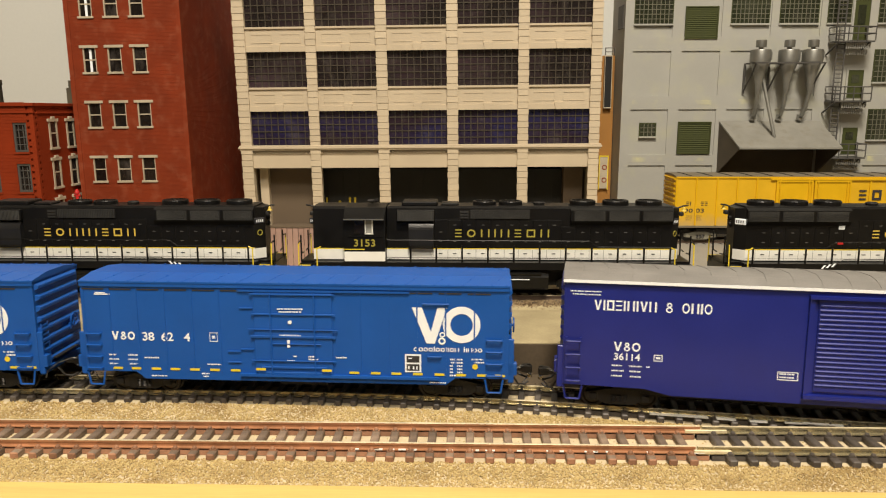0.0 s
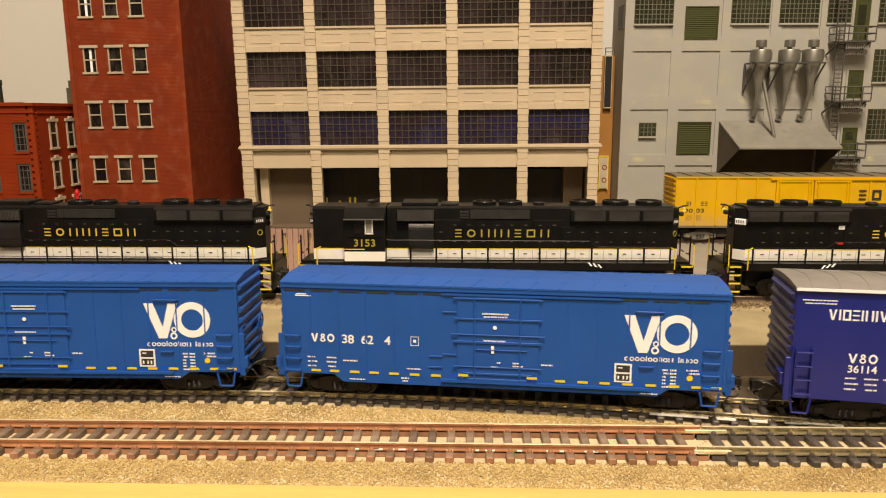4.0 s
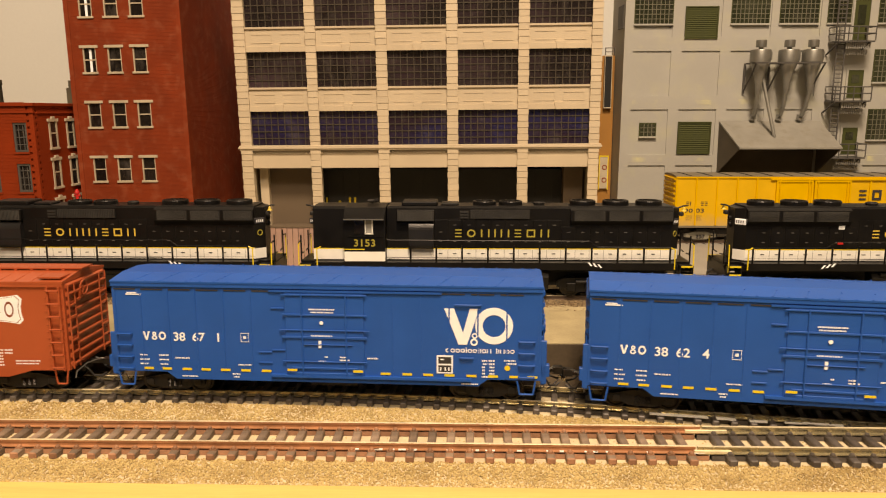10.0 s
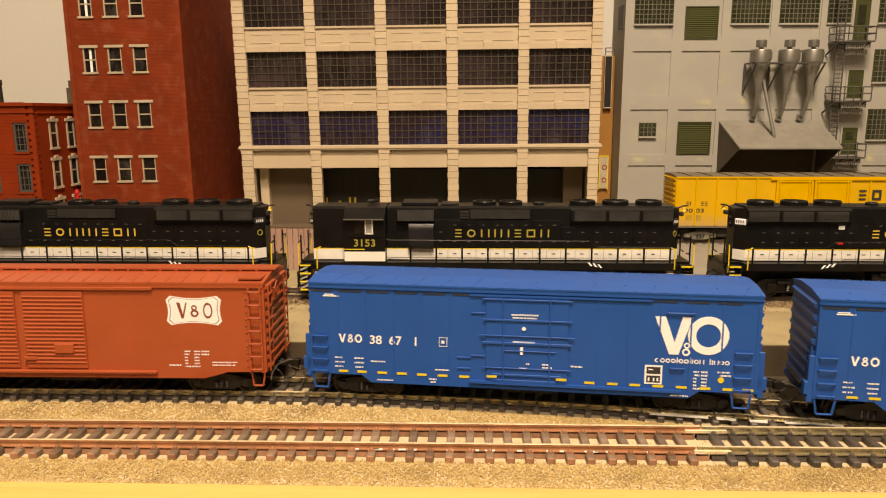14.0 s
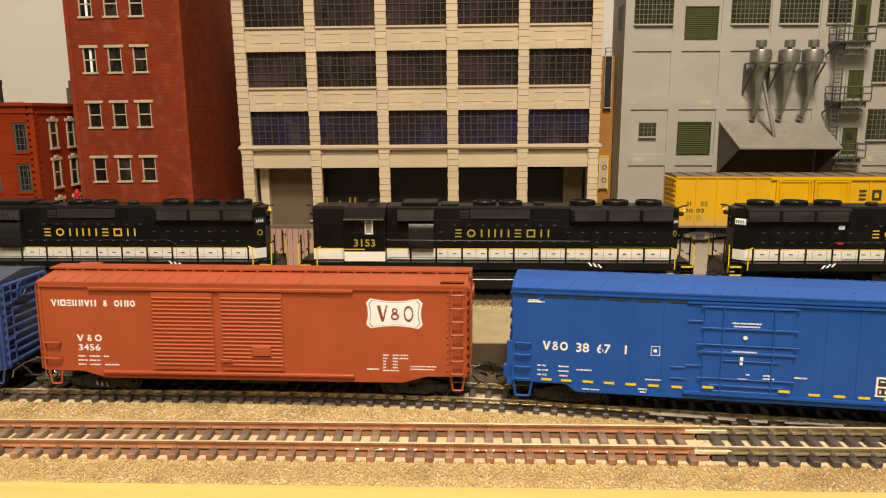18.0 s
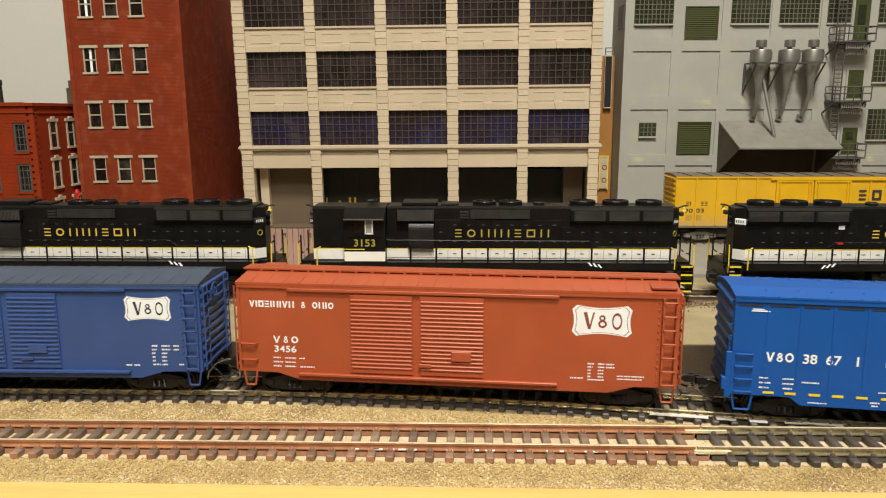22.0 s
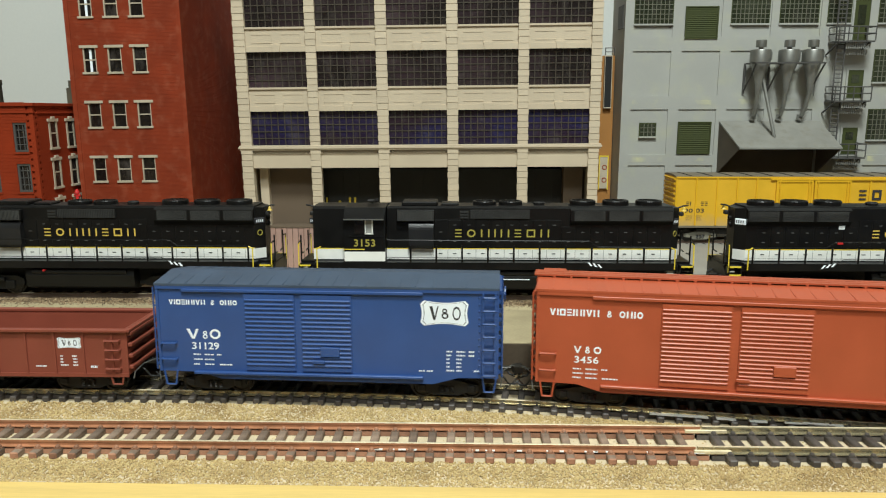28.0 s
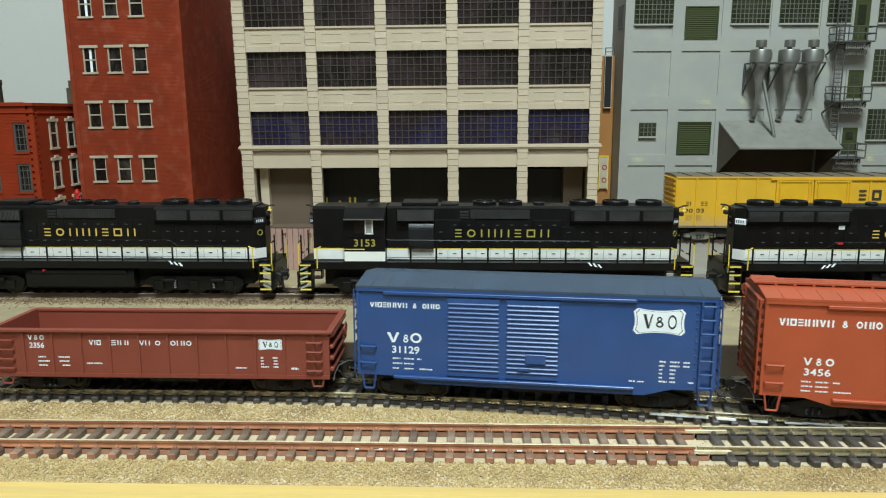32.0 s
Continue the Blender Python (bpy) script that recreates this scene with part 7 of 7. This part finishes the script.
# ---- ballast: loose grains, too many to count ----
def grain_material(name, shades, rough=0.85):
    m, nt, b = nodes_of(name, rough)
    N, L = nt.nodes, nt.links
    geo, ramp = N.new("ShaderNodeNewGeometry"), N.new("ShaderNodeValToRGB")
    ramp.color_ramp.interpolation = "LINEAR"
    while len(ramp.color_ramp.elements) < len(shades):
        ramp.color_ramp.elements.new(0.5)
    for i, (e, c) in enumerate(zip(ramp.color_ramp.elements, shades)):
        e.position, e.color = i / (len(shades) - 1), (*c, 1)
    L.new(geo.outputs["Random Per Island"], ramp.inputs["Fac"])
    # patches where glue and dirt have browned the stones
    tc, nz, cut, mix = (N.new("ShaderNode" + k) for k in ("TexCoord", "TexNoise", "MapRange", "Mix"))
    nz.inputs["Scale"].default_value, nz.inputs["Detail"].default_value = 46, 6
    cut.inputs["From Min"].default_value, cut.inputs["From Max"].default_value, cut.inputs["To Max"].default_value = 0.5, 0.72, 0.75
    mix.data_type, mix.blend_type = "RGBA", "MULTIPLY"
    mix.inputs["B"].default_value = (0.50, 0.42, 0.32, 1)
    L.new(tc.outputs["Object"], nz.inputs["Vector"])
    L.new(nz.outputs["Fac"], cut.inputs["Value"])
    L.new(cut.outputs["Result"], mix.inputs["Factor"])
    L.new(ramp.outputs["Color"], mix.inputs["A"])
    L.new(mix.outputs["Result"], b.inputs["Base Color"])
    return m


def grains(name, label, count, place, size, mat, seed):
    rng = np.random.default_rng(seed)
    base = np.array([(1, 0, 0), (-1, 0, 0), (0, 1, 0), (0, -1, 0), (0, 0, 1), (0, 0, -1)], float)
    tri = np.array([(0, 2, 4), (2, 1, 4), (1, 3, 4), (3, 0, 4), (2, 0, 5), (1, 2, 5), (3, 1, 5), (0, 3, 5)])
    c = place(rng, count)
    n = len(c)
    q = rng.normal(size=(n, 3, 3))
    q, _ = np.linalg.qr(q)
    s = rng.uniform(size[0], size[1], (n, 1, 1)) * rng.uniform(0.6, 1.25, (n, 1, 3)) * rng.uniform(0.8, 1.2, (n, 6, 1))
    v = np.einsum("nij,nkj->nki", q, base[None] * s) + c[:, None, :]
    f = (tri[None] + 6 * np.arange(n)[:, None, None]).reshape(-1, 3)
    me = bpy.data.meshes.new(name)
    me.from_pydata((v.reshape(-1, 3) * MM).tolist(), [], f.tolist())
    me.materials.append(mat)
    return tagged(new(name, me), label, "ballast", kind="stuff")


M_GRAIN = grain_material("mixed_tan_ballast", ((0.36, 0.26, 0.115), (0.45, 0.333, 0.14), (0.51, 0.382, 0.162), (0.55, 0.422, 0.187), (0.60, 0.483, 0.232)))
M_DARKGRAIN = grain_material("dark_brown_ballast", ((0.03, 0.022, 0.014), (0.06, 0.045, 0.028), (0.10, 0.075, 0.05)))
M_YARDGRAIN = grain_material("brown_grey_ballast", ((0.06, 0.042, 0.022), (0.17, 0.118, 0.062), (0.27, 0.195, 0.108), (0.41, 0.315, 0.185)))


def front_strip(rng, n):
    x, y = rng.uniform(-205, 195, n), rng.uniform(-31.2, -13.0, n)
    return np.stack([x, y, -5.15 + 0.35 * rng.random(n) + 0.35 * np.clip(np.sin((y + 31) / 18 * 3.14), 0, 1)], 1)


def middle_strip(rng, n):
    x = rng.uniform(-235, 200, n)
    top = np.array([track_y(v / 1000) * 1000 - 14.0 for v in x])
    y = 13.2 + rng.random(n) * np.maximum(top - 13.2, 1.0)
    keep = top > 14.5
    return np.stack([x, y, -5.15 + 0.6 * rng.random(n)], 1)[keep]


def between_ties(rng, n):
    x = rng.uniform(-235, 200, n)
    k = rng.integers(0, 2, n)
    y = np.where(k == 0, rng.uniform(-14, 14, n), np.array([track_y(v / 1000) * 1000 for v in x]) + rng.uniform(-15, 15, n))
    return np.stack([x, y, -5.1 + 0.25 * rng.random(n)], 1)


def yard_strip(rng, n):
    x = rng.uniform(-310, 290, n)
    y = rng.normal(0, 1, n) * 2.6 + rng.choice([-19, -17, -15.5, -13.5, -11.5, -4, 14], n)
    h = 12.2 - 1.9 * np.clip((np.abs(y) - 14) / 8, 0, 1)
    return np.stack([x, YY * 1000 + y, h - 0.4 + 0.6 * rng.random(n)], 1)


def behind_strip(rng, n):
    x = rng.uniform(-250, 220, n)
    y = np.array([track_y(v / 1000) * 1000 for v in x]) + rng.uniform(13, 26, n)
    return np.stack([x, np.minimum(y, 78), -5.1 + 0.3 * rng.random(n)], 1)


grains("front_ballast", "coarse mixed tan ballast along the front edge", 24000, front_strip, (0.28, 0.55), M_GRAIN, 1)
grains("track_ballast", "coarse mixed tan ballast between the two tracks", 27000, middle_strip, (0.28, 0.55), M_GRAIN, 2)
grains("fine_ballast", "scattered pale grains among the ties", 2600, between_ties, (0.2, 0.45), M_GRAIN, 3)
grains("yard_ballast", "brown-grey ballast banked along the yard track", 36000, yard_strip, (0.35, 0.7), M_YARDGRAIN, 4)
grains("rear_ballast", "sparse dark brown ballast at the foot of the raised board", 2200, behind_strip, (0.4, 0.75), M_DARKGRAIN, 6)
bank = B()
prism(bank, [(-25, 10.25), (25, 10.25), (18, 11.3), (-18, 11.3)], "x", -420, 420)
bed = part("yard_roadbed", bank, M_YARD, None)
bed.matrix_basis = pose(0, YY, 0)
tagged(bed, "tan roadbed bank under the yard track", "roadbed", kind="structure")


# ---- motion ----
SPEED_ROWS = ((0.0, -0.0693), (1.5, -0.0372), (3.0, -0.0057), (3.5, 0.0046), (5.5, 0.0460), (7.0, 0.0773), (9.0, 0.1186), (11.0, 0.1602), (13.0, 0.2015), (14.5, 0.2324), (16.5, 0.2742), (18.0, 0.3052), (20.0, 0.3468), (22.0, 0.3883), (24.0, 0.4294), (25.5, 0.4597), (27.5, 0.5008), (29.0, 0.5322), (30.5, 0.5640), (32.0, 0.5956))
TRAIN = ((car_purple, wheels_purple, 0.1995, 0.0884), (car_one, wheels_one, 0.0, 0.0885), (car_two, wheels_two, -0.19557, 0.0885),
         (car_red, wheels_red, -0.39192, 0.088), (car_navy, wheels_navy, -0.56693, 0.0701), (car_gondola, wheels_gondola, -0.72157, 0.0705))


def train_at(t):
    return float(np.interp(t, [r[0] for r in SPEED_ROWS], [r[1] for r in SPEED_ROWS]))


def motions():
    for car, wheels, offset, half in TRAIN:
        walk(car, [(t, car_pose(train_at(t) + offset, half)) for t in np.arange(0, 32.01, 0.5)])
        for w in wheels:
            x, _, z = w.matrix_basis.translation
            walk(w, [(t, pose(x * 1000 * MM, 0, z, 0, math.degrees((train_at(t) - train_at(0)) / 0.0048), 0)) for t in np.arange(0, 32.01, 0.3)] + [(32.0, pose(x, 0, z, 0, math.degrees((train_at(32) - train_at(0)) / 0.0048), 0))])


motions()
